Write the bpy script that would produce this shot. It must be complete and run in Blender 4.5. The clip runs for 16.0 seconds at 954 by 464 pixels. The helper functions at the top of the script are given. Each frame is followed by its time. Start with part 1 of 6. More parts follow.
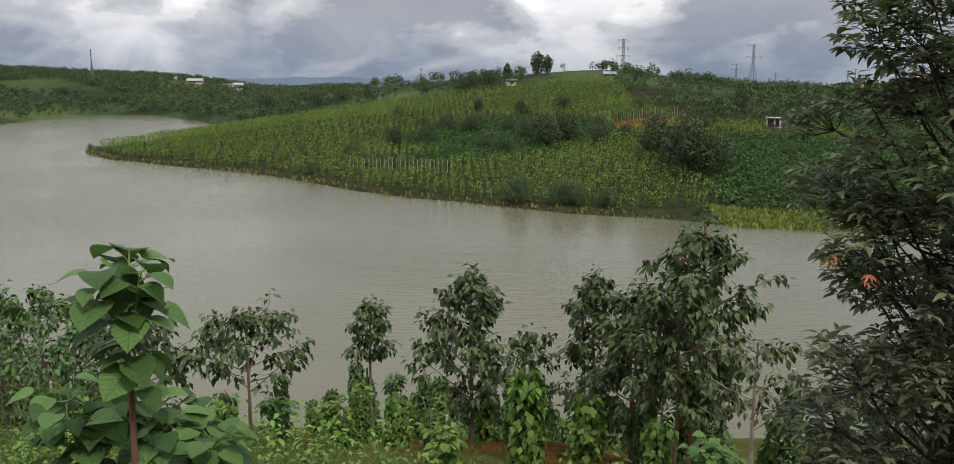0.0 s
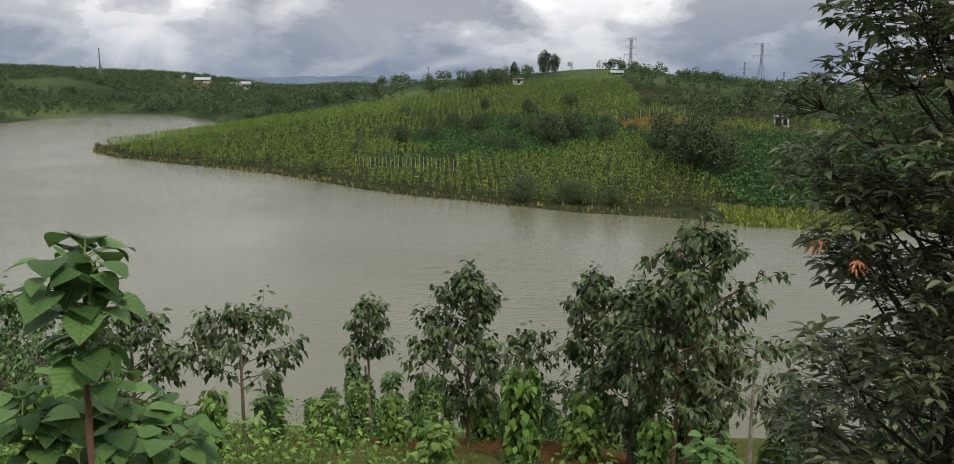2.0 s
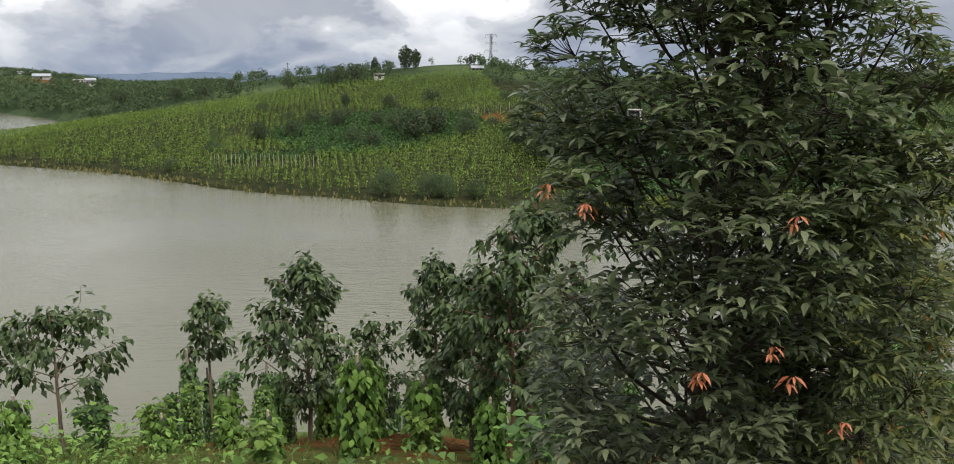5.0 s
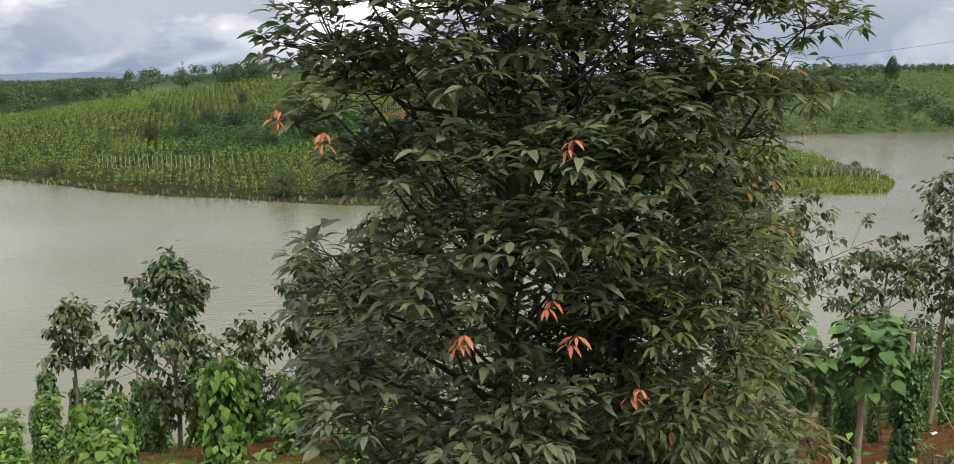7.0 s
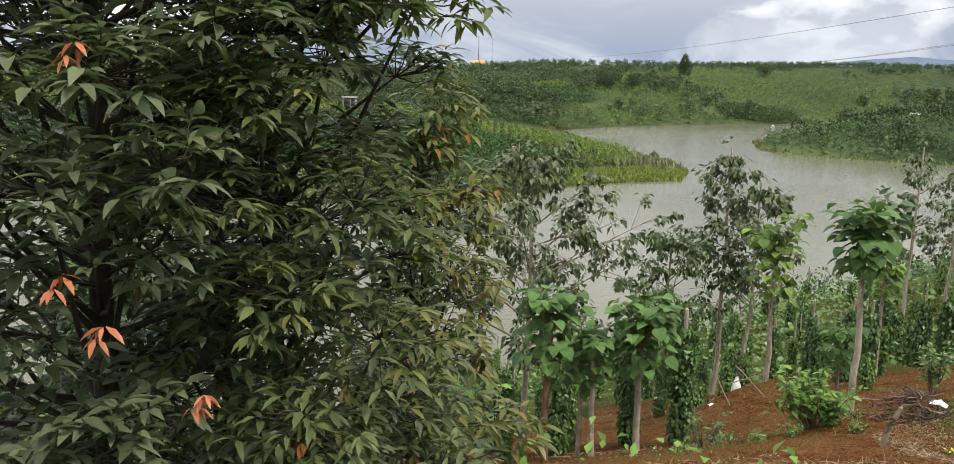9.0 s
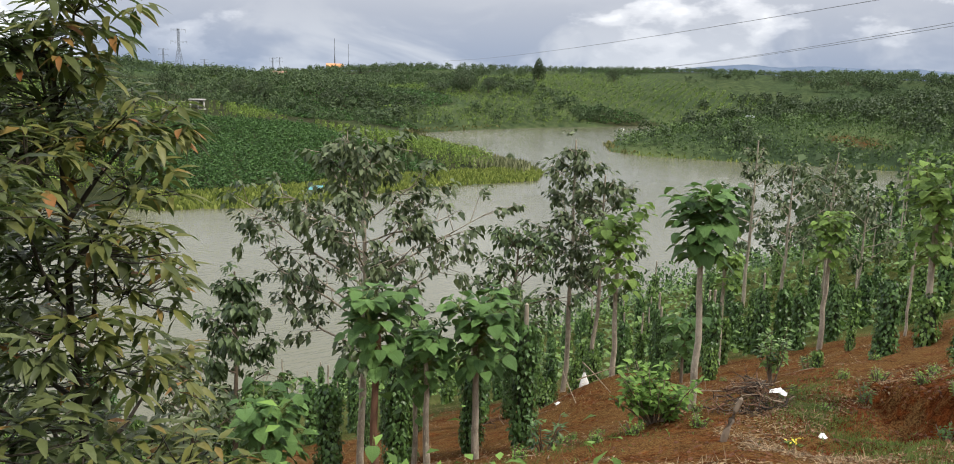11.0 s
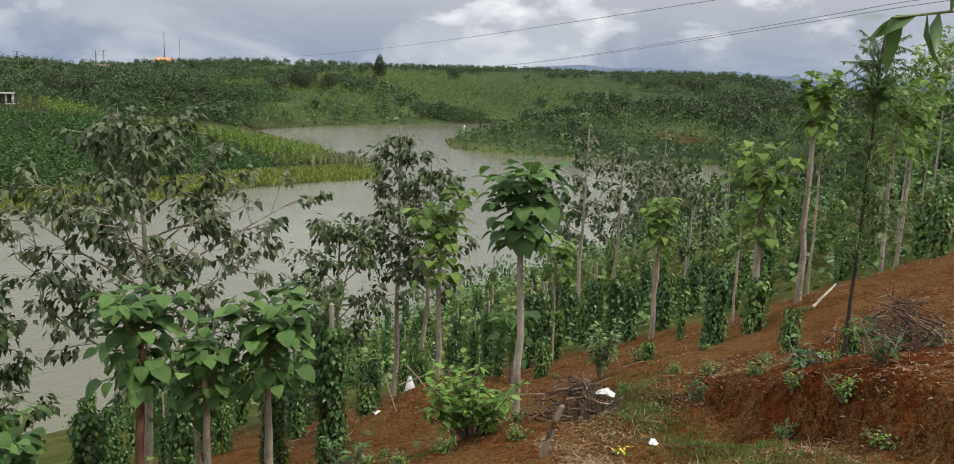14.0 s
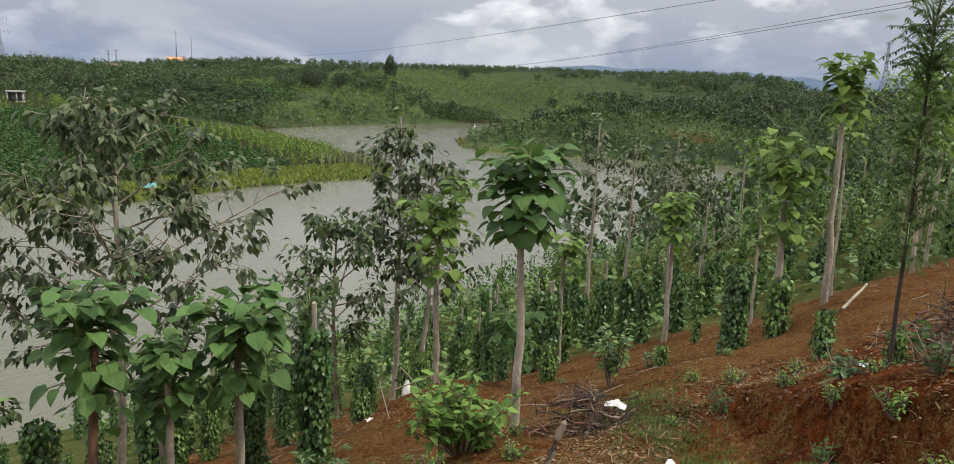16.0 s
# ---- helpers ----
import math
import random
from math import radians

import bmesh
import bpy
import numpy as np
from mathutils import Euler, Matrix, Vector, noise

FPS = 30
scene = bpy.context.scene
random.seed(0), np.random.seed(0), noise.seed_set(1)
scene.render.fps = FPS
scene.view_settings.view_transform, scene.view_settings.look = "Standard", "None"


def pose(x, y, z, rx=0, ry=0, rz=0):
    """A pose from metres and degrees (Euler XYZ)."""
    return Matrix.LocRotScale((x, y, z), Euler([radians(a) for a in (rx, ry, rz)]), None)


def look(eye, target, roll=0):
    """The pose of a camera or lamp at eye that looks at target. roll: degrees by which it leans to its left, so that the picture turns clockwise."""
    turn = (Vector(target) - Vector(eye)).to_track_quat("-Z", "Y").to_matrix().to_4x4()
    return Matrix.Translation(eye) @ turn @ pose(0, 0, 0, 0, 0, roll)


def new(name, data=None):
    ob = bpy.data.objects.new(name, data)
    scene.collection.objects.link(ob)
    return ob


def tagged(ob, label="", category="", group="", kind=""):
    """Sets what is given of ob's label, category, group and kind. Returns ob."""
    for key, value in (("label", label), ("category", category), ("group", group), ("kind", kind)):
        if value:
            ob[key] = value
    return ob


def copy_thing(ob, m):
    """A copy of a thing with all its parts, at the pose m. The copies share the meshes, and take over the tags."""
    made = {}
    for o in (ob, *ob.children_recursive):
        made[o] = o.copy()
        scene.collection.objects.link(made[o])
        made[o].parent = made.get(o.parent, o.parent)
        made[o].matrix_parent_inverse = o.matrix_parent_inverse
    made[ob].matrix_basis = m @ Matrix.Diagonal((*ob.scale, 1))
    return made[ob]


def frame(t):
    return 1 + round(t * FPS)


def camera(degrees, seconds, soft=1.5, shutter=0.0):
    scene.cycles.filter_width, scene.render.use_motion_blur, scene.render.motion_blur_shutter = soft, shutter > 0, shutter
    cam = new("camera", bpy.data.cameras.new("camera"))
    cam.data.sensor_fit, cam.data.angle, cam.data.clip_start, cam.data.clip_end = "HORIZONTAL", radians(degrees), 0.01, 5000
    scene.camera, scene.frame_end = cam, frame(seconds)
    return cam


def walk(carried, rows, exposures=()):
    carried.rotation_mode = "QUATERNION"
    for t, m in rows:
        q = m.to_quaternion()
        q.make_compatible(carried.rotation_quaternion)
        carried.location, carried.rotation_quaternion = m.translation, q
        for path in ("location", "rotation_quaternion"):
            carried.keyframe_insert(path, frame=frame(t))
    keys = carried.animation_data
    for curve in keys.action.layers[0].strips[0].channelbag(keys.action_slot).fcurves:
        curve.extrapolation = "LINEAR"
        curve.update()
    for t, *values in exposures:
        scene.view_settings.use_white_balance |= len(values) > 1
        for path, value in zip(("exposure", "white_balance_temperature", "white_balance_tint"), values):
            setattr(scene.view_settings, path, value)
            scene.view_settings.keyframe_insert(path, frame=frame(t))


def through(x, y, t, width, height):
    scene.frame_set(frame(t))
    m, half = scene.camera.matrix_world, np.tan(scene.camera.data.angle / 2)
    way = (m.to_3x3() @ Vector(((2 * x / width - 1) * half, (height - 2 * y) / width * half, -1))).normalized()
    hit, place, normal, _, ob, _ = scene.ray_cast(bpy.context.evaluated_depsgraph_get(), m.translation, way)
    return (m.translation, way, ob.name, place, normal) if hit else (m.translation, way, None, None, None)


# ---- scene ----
cam = camera(58.2, 16.0, soft=0.95)
PATH = [
    (0, (1.629, -1.649, 21.101), (1.615, 0.318, 20.736), 0.4),
    (0.5, (1.695, -1.573, 21.07), (1.682, 0.393, 20.703), 0.4),
    (1, (1.783, -1.474, 21.023), (1.767, 0.492, 20.656), 0.3),
    (1.5, (1.842, -1.414, 20.983), (1.818, 0.551, 20.616), 0.4),
    (2, (1.88, -1.33, 20.959), (1.849, 0.636, 20.592), 0.4),
    (2.5, (1.943, -1.32, 20.933), (1.906, 0.646, 20.566), 0.4),
    (3, (2.102, -1.272, 20.9), (2.067, 0.693, 20.531), 0.2),
    (3.5, (2.203, -1.232, 20.851), (2.212, 0.733, 20.483), -0.1),
    (4, (2.3, -1.172, 20.826), (2.472, 0.786, 20.456), 0.0),
    (4.2, (2.355, -1.158, 20.793), (2.557, 0.797, 20.423), 0.1),
    (6.3, (3.113, -0.674, 20.468), (3.54, 1.243, 20.09), 0.2),
    (6.5, (3.199, -0.632, 20.415), (3.658, 1.279, 20.039), 0.1),
    (7, (3.386, -0.479, 20.329), (3.873, 1.424, 19.953), 0.1),
    (7.5, (3.576, -0.392, 20.275), (4.16, 1.484, 19.9), 0.4),
    (8, (3.802, -0.16, 20.188), (4.555, 1.654, 19.815), 0.7),
    (8.5, (4.065, -0.092, 20.138), (4.894, 1.687, 19.754), 1.0),
    (10.8, (5.407, 0.704, 19.668), (6.518, 2.325, 19.296), 1.2),
    (11, (5.47, 0.755, 19.649), (6.622, 2.347, 19.277), 1.5),
    (11.5, (5.633, 0.88, 19.59), (6.901, 2.382, 19.221), 2.0),
    (12, (5.866, 1.023, 19.519), (7.173, 2.492, 19.151), 1.9),
    (12.5, (6.106, 1.177, 19.44), (7.454, 2.608, 19.074), 1.6),
    (13, (6.425, 1.349, 19.363), (7.841, 2.713, 18.998), 2.1),
    (13.5, (6.687, 1.501, 19.287), (8.107, 2.862, 18.923), 2.2),
    (14, (7.005, 1.629, 19.213), (8.428, 2.986, 18.848), 2.2),
    (14.5, (7.287, 1.775, 19.103), (8.703, 3.139, 18.739), 2.3),
    (15, (7.54, 1.924, 19.041), (8.951, 3.293, 18.676), 2.2),
    (15.5, (7.745, 2.108, 18.973), (9.157, 3.477, 18.608), 2.3),
    (16, (7.957, 2.283, 18.893), (9.363, 3.658, 18.528), 2.3),
]
walk(cam, [(t, look(eye, target, roll)) for t, eye, target, roll in PATH],
     [(0, -0.46), (3.5, -0.38), (5, -0.20), (7, 0.06), (8.5, 0.22), (11, 0.14), (13, -0.10), (16, -0.08)])

# ---- daylight: a broken overcast sky, with a weak, wide sun high on the right ----
SUN_HEIGHT, SUN_TURN = 56.0, 150.0
world = bpy.data.worlds.new("overcast_sky")
scene.world = world
world.use_nodes = True
wt = world.node_tree
wt.nodes.clear()


def wnode(kind, **values):
    n = wt.nodes.new(kind)
    for key, value in values.items():
        n.inputs[key].default_value = value
    return n


def wmath(op, a, b=None, clamp=False):
    n = wt.nodes.new("ShaderNodeMath")
    n.operation, n.use_clamp = op, clamp
    for socket, v in zip(n.inputs, (a, b)):
        if v is None:
            continue
        if isinstance(v, (int, float)):
            socket.default_value = v
        else:
            wt.links.new(v, socket)
    return n.outputs[0]


sky = wt.nodes.new("ShaderNodeTexSky")
sky.sky_type, sky.sun_disc = "NISHITA", False
sky.sun_elevation, sky.sun_rotation = radians(SUN_HEIGHT), radians(SUN_TURN)
sky.air_density, sky.dust_density = 1.0, 2.0
way = wt.nodes.new("ShaderNodeTexCoord")
split = wt.nodes.new("ShaderNodeSeparateXYZ")
wt.links.new(way.outputs["Generated"], split.inputs[0])
flat = wt.nodes.new("ShaderNodeMapping")
flat.inputs["Scale"].default_value = (1.0, 1.0, 2.1)
wt.links.new(way.outputs["Generated"], flat.inputs[0])


def clouds(scale, detail, shift, rough=0.55, warp=0.6):
    shifted = wt.nodes.new("ShaderNodeVectorMath")
    shifted.operation = "ADD"
    shifted.inputs[1].default_value = shift
    wt.links.new(flat.outputs[0], shifted.inputs[0])
    n = wnode("ShaderNodeTexNoise", Scale=scale, Detail=detail, Roughness=rough, Distortion=warp)
    wt.links.new(shifted.outputs[0], n.inputs["Vector"])
    return n.outputs[0]


def wramp(fac, *stops):
    r = wt.nodes.new("ShaderNodeValToRGB")
    r.color_ramp.interpolation = "EASE"
    while len(r.color_ramp.elements) < len(stops):
        r.color_ramp.elements.new(0.5)
    for e, (at, colour) in zip(r.color_ramp.elements, stops):
        e.position, e.color = at, (*colour, 1)
    wt.links.new(fac, r.inputs[0])
    return r.outputs[0]


def wmix(fac, a, b):
    m = wt.nodes.new("ShaderNodeMix")
    m.data_type = "RGBA"
    if isinstance(fac, (int, float)):
        m.inputs[0].default_value = fac
    else:
        wt.links.new(fac, m.inputs[0])
    for socket, v in ((m.inputs[6], a), (m.inputs[7], b)):
        if isinstance(v, tuple):
            socket.default_value = (*v, 1)
        else:
            wt.links.new(v, socket)
    return m.outputs[2]


puffs = wt.nodes.new("ShaderNodeTexVoronoi")
puffs.feature, puffs.inputs["Scale"].default_value, puffs.inputs["Detail"].default_value = "SMOOTH_F1", 9.0, 2.0
drift = wt.nodes.new("ShaderNodeVectorMath")
drift.operation = "ADD"
stir = wt.nodes.new("ShaderNodeVectorMath")
stir.operation = "SCALE"
stir.inputs["Scale"].default_value = 0.10
wisp = wnode("ShaderNodeTexNoise", Scale=9.0, Detail=5.0)
wt.links.new(flat.outputs[0], wisp.inputs["Vector"])
wt.links.new(wisp.outputs[1], stir.inputs[0])
wt.links.new(flat.outputs[0], drift.inputs[0])
wt.links.new(stir.outputs[0], drift.inputs[1])
wt.links.new(drift.outputs[0], puffs.inputs["Vector"])
billow = wmath("SUBTRACT", 0.80, puffs.outputs["Distance"])
lumps = wmath("ADD", wmath("MULTIPLY", clouds(4.6, 7, (3.1, 0.4, 0.2), 0.5, 0.0), 0.60), wmath("ADD", wmath("MULTIPLY", billow, 0.26), wmath("MULTIPLY", clouds(24, 7, (0, 2, 5), 0.58, 0.0), 0.20)))
# the cloud thins out to the west
lumps = wmath("ADD", lumps, wmath("MULTIPLY", split.outputs[0], -0.05))
cover = wramp(lumps, (0.37, (0.50, 0.53, 0.60)), (0.43, (0.78, 0.80, 0.85)), (0.48, (0.98, 0.995, 1.02)), (0.51, (1.28, 1.285, 1.29)), (0.58, (1.55, 1.54, 1.53)))
# towards the horizon the cloud bases run together, blue-grey
low = wmath("SUBTRACT", 1.0, wmath("DIVIDE", split.outputs[2], 0.085), True)
haze = wramp(clouds(5.0, 5, (8, 1, 2)), (0.42, (0.27, 0.345, 0.49)), (0.60, (0.62, 0.67, 0.75)))
cloud = wmix(wmath("MULTIPLY", low, 0.85), cover, haze)
# a few gaps let the blue through
gaps = wramp(clouds(4.0, 6, (11, 4, 0)), (0.66, (0, 0, 0)), (0.74, (1, 1, 1)))
bright = wt.nodes.new("ShaderNodeVectorMath")
bright.operation = "SCALE"
bright.inputs["Scale"].default_value = 0.10
wt.links.new(sky.outputs[0], bright.inputs[0])
# an overcast sky is brightest overhead
lift = wt.nodes.new("ShaderNodeVectorMath")
lift.operation = "SCALE"
wt.links.new(cloud, lift.inputs[0])
wt.links.new(wmath("ADD", wmath("MULTIPLY", wmath("MAXIMUM", wmath("SUBTRACT", split.outputs[2], 0.06), 0.0), 1.15), 1.0), lift.inputs["Scale"])
overall = wmix(gaps, lift.outputs[0], bright.outputs[0])
back = wnode("ShaderNodeBackground", Strength=1.0)
wt.links.new(overall, back.inputs[0])
wout = wt.nodes.new("ShaderNodeOutputWorld")
wt.links.new(back.outputs[0], wout.inputs[0])

sun = new("sun", bpy.data.lights.new("sun", "SUN"))
sun.data.energy, sun.data.angle, sun.data.color = 3.0, radians(9), (1.0, 0.94, 0.83)
sun.matrix_world = look(
    (60 * math.sin(radians(SUN_TURN)) * math.cos(radians(SUN_HEIGHT)), 60 * math.cos(radians(SUN_TURN)) * math.cos(radians(SUN_HEIGHT)),
     60 * math.sin(radians(SUN_HEIGHT))), (0, 0, 0))


# ---- materials ----
class Nodes:
    """A material's node tree, with short ways to add to it."""

    def __init__(self, name):
        self.mat = bpy.data.materials.new(name)
        self.mat.use_nodes = True
        self.tree = self.mat.node_tree
        self.tree.nodes.clear()

    def add(self, kind, **values):
        n = self.tree.nodes.new(kind)
        for key, value in values.items():
            socket = n.inputs[key]
            if isinstance(value, bpy.types.NodeSocket):
                self.tree.links.new(value, socket)
            else:
                socket.default_value = value
        return n

    def place(self):
        return self.add("ShaderNodeTexCoord").outputs["Object"]

    def world_place(self):
        return self.add("ShaderNodeNewGeometry").outputs["Position"]

    def noise(self, at, scale, detail=4.0, rough=0.55, warp=0.0):
        return self.add("ShaderNodeTexNoise", Vector=at, Scale=scale, Detail=detail, Roughness=rough, Distortion=warp).outputs[0]

    def ramp(self, fac, *stops):
        r = self.add("ShaderNodeValToRGB", Fac=fac)
        while len(r.color_ramp.elements) < len(stops):
            r.color_ramp.elements.new(0.5)
        for e, (at, colour) in zip(r.color_ramp.elements, stops):
            e.position, e.color = at, (*colour, 1) if isinstance(colour, tuple) else (colour, colour, colour, 1)
        return r.outputs[0]

    def mix(self, fac, a, b, how="MIX"):
        m = self.tree.nodes.new("ShaderNodeMix")
        m.data_type, m.blend_type = "RGBA", how
        for socket, v in ((m.inputs[0], fac), (m.inputs[6], a), (m.inputs[7], b)):
            if isinstance(v, bpy.types.NodeSocket):
                self.tree.links.new(v, socket)
            else:
                socket.default_value = (*v, 1) if isinstance(v, tuple) else v
        return m.outputs[2]

    def maths(self, op, a, b=0.0):
        m = self.tree.nodes.new("ShaderNodeMath")
        m.operation = op
        for socket, v in zip(m.inputs, (a, b)):
            if isinstance(v, bpy.types.NodeSocket):
                self.tree.links.new(v, socket)
            else:
                socket.default_value = v
        return m.outputs[0]

    def bump(self, heights, strength, distance):
        return self.add("ShaderNodeBump", Height=heights, Strength=strength, Distance=distance).outputs[0]

    def finish(self, shader):
        self.tree.links.new(shader, self.add("ShaderNodeOutputMaterial").inputs[0])
        return self.mat


def leaf_paint(name, dark, light, rough=0.45, through=0.25, single=False, ribs=False, old=None, spread=1.0, patch=0.9, shine=0.25):
    """Leaf green, which differs from leaf to leaf and a little over the crown; light comes through the blade."""
    n = Nodes(name)
    rand = n.add("ShaderNodeObjectInfo").outputs["Random"] if single else n.add("ShaderNodeNewGeometry").outputs["Random Per Island"]
    cloudy = n.noise(n.world_place(), patch, 3)
    t = n.maths("ADD", n.maths("MULTIPLY", rand, 0.65 * spread), n.maths("MULTIPLY", cloudy, 0.5))
    stops = [(0.20, tuple(0.75 * c for c in dark)), (0.82, tuple(1.12 * c for c in light))]
    if old:
        stops += [(0.90, old)]
    colour = n.ramp(t, *stops)
    veins = n.noise(n.place(), 38.0, 2)
    colour = n.mix(0.25, colour, n.ramp(veins, (0.3, 0.35), (0.7, 1.0)), "MULTIPLY")
    extra = {}
    if ribs:
        # a midrib and slanting side veins, paler and sunk into the blade
        axes = n.add("ShaderNodeSeparateXYZ", Vector=n.place())
        off = n.maths("ABSOLUTE", axes.outputs[1])
        side = n.maths("ABSOLUTE", n.maths("SUBTRACT", n.maths("FRACT", n.maths("MULTIPLY", n.maths("SUBTRACT", axes.outputs[0], n.maths("MULTIPLY", off, 0.75)), 6.0)), 0.5))
        rib = n.maths("MAXIMUM", n.ramp(side, (0.0, 1.0), (0.09, 0.0)), n.ramp(off, (0.0, 1.0), (0.03, 0.0)))
        colour = n.mix(n.maths("MULTIPLY", rib, 0.30), colour, (0.20, 0.30, 0.10))
        quilt = n.maths("SUBTRACT", n.noise(n.place(), 9.0, 3), n.maths("MULTIPLY", rib, 0.7))
        extra["Normal"] = n.bump(quilt, 0.6, 0.03)
    body = n.add("ShaderNodeBsdfPrincipled", **{"Base Color": colour, "Roughness": rough, "Specular IOR Level": shine}, **extra)
    glow = n.add("ShaderNodeBsdfTranslucent", Color=n.mix(0.4, colour, (0.17, 0.31, 0.07), "MIX"))
    return blend(n, through, body, glow)


def blend(n, through, body, glow):
    m = n.tree.nodes.new("ShaderNodeMixShader")
    m.inputs[0].default_value = through
    n.tree.links.new(body.outputs[0], m.inputs[1])
    n.tree.links.new(glow.outputs[0], m.inputs[2])
    return n.finish(m.outputs[0])


def rough_paint(name, dark, light, scale=3.0, rough=0.9, relief=0.4, depth=0.02, metal=0.0, stretch=(1, 1, 1), fleck=None):
    """Bark, soil, plaster and the like: two sizes of blotches and a fine relief."""
    n = Nodes(name)
    m = n.add("ShaderNodeMapping", Vector=n.place(), Scale=stretch).outputs[0]
    big, fine = n.noise(m, scale, 4), n.noise(m, scale * 9, 5, 0.65)
    t = n.maths("ADD", n.maths("MULTIPLY", big, 0.6), n.maths("MULTIPLY", fine, 0.4))
    colour = n.ramp(t, (0.34, dark), (0.64, light))
    if fleck:
        colour = n.mix(n.ramp(n.noise(m, scale * 2.7, 3), (0.58, 0.0), (0.66, 1.0)), colour, fleck)
    return n.finish(n.add("ShaderNodeBsdfPrincipled", **{"Base Color": colour, "Roughness": rough, "Metallic": metal,
                          "Normal": n.bump(t, relief, depth)}).outputs[0])


def ground_paint():
    """Red earth with litter where it is tilled, grass and weeds elsewhere; sown land has row shade painted in."""
    n = Nodes("red_earth_and_grass")
    at = n.world_place()
    tilled = n.add("ShaderNodeAttribute")
    tilled.attribute_name = "tilled"
    lawn = n.add("ShaderNodeAttribute")
    lawn.attribute_name = "lawn"
    blotch, grit, crumb = n.noise(at, 0.55, 5, 0.6), n.noise(at, 7.0, 5, 0.65), n.noise(at, 42.0, 4, 0.6)
    red = n.ramp(n.maths("ADD", n.maths("MULTIPLY", grit, 0.6), n.maths("MULTIPLY", crumb, 0.4)),
                 (0.35, (0.020, 0.0055, 0.002)), (0.50, (0.112, 0.029, 0.008)), (0.66, (0.210, 0.068, 0.019)))
    runnels = n.noise(n.add("ShaderNodeMapping", Vector=at, Scale=(3.4, 3.4, 0.7)).outputs[0], 1.0, 5, 0.65)
    red = n.mix(1.0, red, n.ramp(runnels, (0.38, 0.42), (0.62, 1.0)), "MULTIPLY")
    straw = n.ramp(crumb, (0.38, (0.066, 0.031, 0.011)), (0.62, (0.20, 0.118, 0.042)))
    strewn = n.add("ShaderNodeAttribute")
    strewn.attribute_name = "strewn"
    scraps = n.maths("MULTIPLY", n.noise(at, 1.3, 6, 0.7), n.noise(at, 13.0, 4, 0.7))
    scraps = n.maths("ADD", scraps, n.maths("MULTIPLY", n.maths("SUBTRACT", strewn.outputs["Fac"], 0.5), 0.09))
    red = n.mix(n.ramp(scraps, (0.17, 0.0), (0.29, 0.85)), red, straw)
    green = n.ramp(n.maths("ADD", n.maths("MULTIPLY", blotch, 0.5), n.maths("MULTIPLY", grit, 0.5)),
                   (0.32, (0.035, 0.040, 0.014)), (0.52, (0.080, 0.090, 0.026)), (0.70, (0.150, 0.140, 0.050)))
    far_green = n.ramp(n.maths("ADD", n.maths("MULTIPLY", n.noise(at, 0.022, 5, 0.55), 0.7), n.maths("MULTIPLY", n.noise(at, 0.5, 5, 0.65), 0.3)),
                       (0.42, (0.026, 0.041, 0.020)), (0.50, (0.044, 0.066, 0.030)), (0.60, (0.082, 0.108, 0.043)))
    pasture = n.add("ShaderNodeAttribute")
    pasture.attribute_name = "pasture"
    sown = n.add("ShaderNodeAttribute")
    sown.attribute_name = "sown"
    hay = n.ramp(n.noise(at, 0.35, 5, 0.65), (0.36, (0.028, 0.046, 0.020)), (0.64, (0.072, 0.090, 0.037)))
    # sown ground gets a dark colour for the shade between crop rows
    row_shade = n.ramp(n.noise(at, 0.4, 4, 0.65), (0.36, (0.014, 0.019, 0.009)), (0.66, (0.050, 0.050, 0.022)))
    far_green = n.mix(sown.outputs["Fac"], n.mix(pasture.outputs["Fac"], far_green, hay), row_shade)
    wild = n.mix(lawn.outputs["Fac"], far_green, green)
    edge = n.ramp(n.maths("ADD", tilled.outputs["Fac"], n.maths("MULTIPLY", n.maths("SUBTRACT", n.noise(at, 1.6, 6, 0.7), 0.5), 1.4)),
                  (0.42, 0.0), (0.58, 1.0))
    colour = n.mix(edge, wild, red)
    return n.finish(n.add("ShaderNodeBsdfPrincipled", **{"Base Color": colour, "Roughness": 1.0, "Specular IOR Level": 0.03,
                          "Normal": n.bump(n.maths("ADD", n.maths("MULTIPLY", n.noise(at, 2.6, 4, 0.6), 1.6), n.maths("ADD", grit, n.maths("MULTIPLY", crumb, 0.35))), 1.0, 0.09)}).outputs[0])


def water_paint():
    """Turbid lake water with wind ripples."""
    n = Nodes("turbid_lake_water")
    at = n.world_place()
    long = n.add("ShaderNodeMapping", Vector=at, Scale=(0.36, 1.5, 1), Rotation=(0, 0, radians(14))).outputs[0]
    waves = n.maths("ADD", n.maths("MULTIPLY", n.noise(long, 1.5, 4, 0.6, 0.3), 0.9), n.maths("MULTIPLY", n.noise(long, 0.33, 3), 0.6))
    gust = n.ramp(n.noise(at, 0.02, 3), (0.38, 0.35), (0.62, 1.0))
    colour = n.ramp(n.noise(at, 0.012, 4), (0.35, (0.118, 0.115, 0.072)), (0.65, (0.142, 0.139, 0.092)))
    return n.finish(n.add("ShaderNodeBsdfPrincipled", **{"Base Color": colour, "Roughness": 0.13, "IOR": 1.33,
                          "Normal": n.bump(n.maths("MULTIPLY", waves, gust), 0.50, 0.20)}).outputs[0])


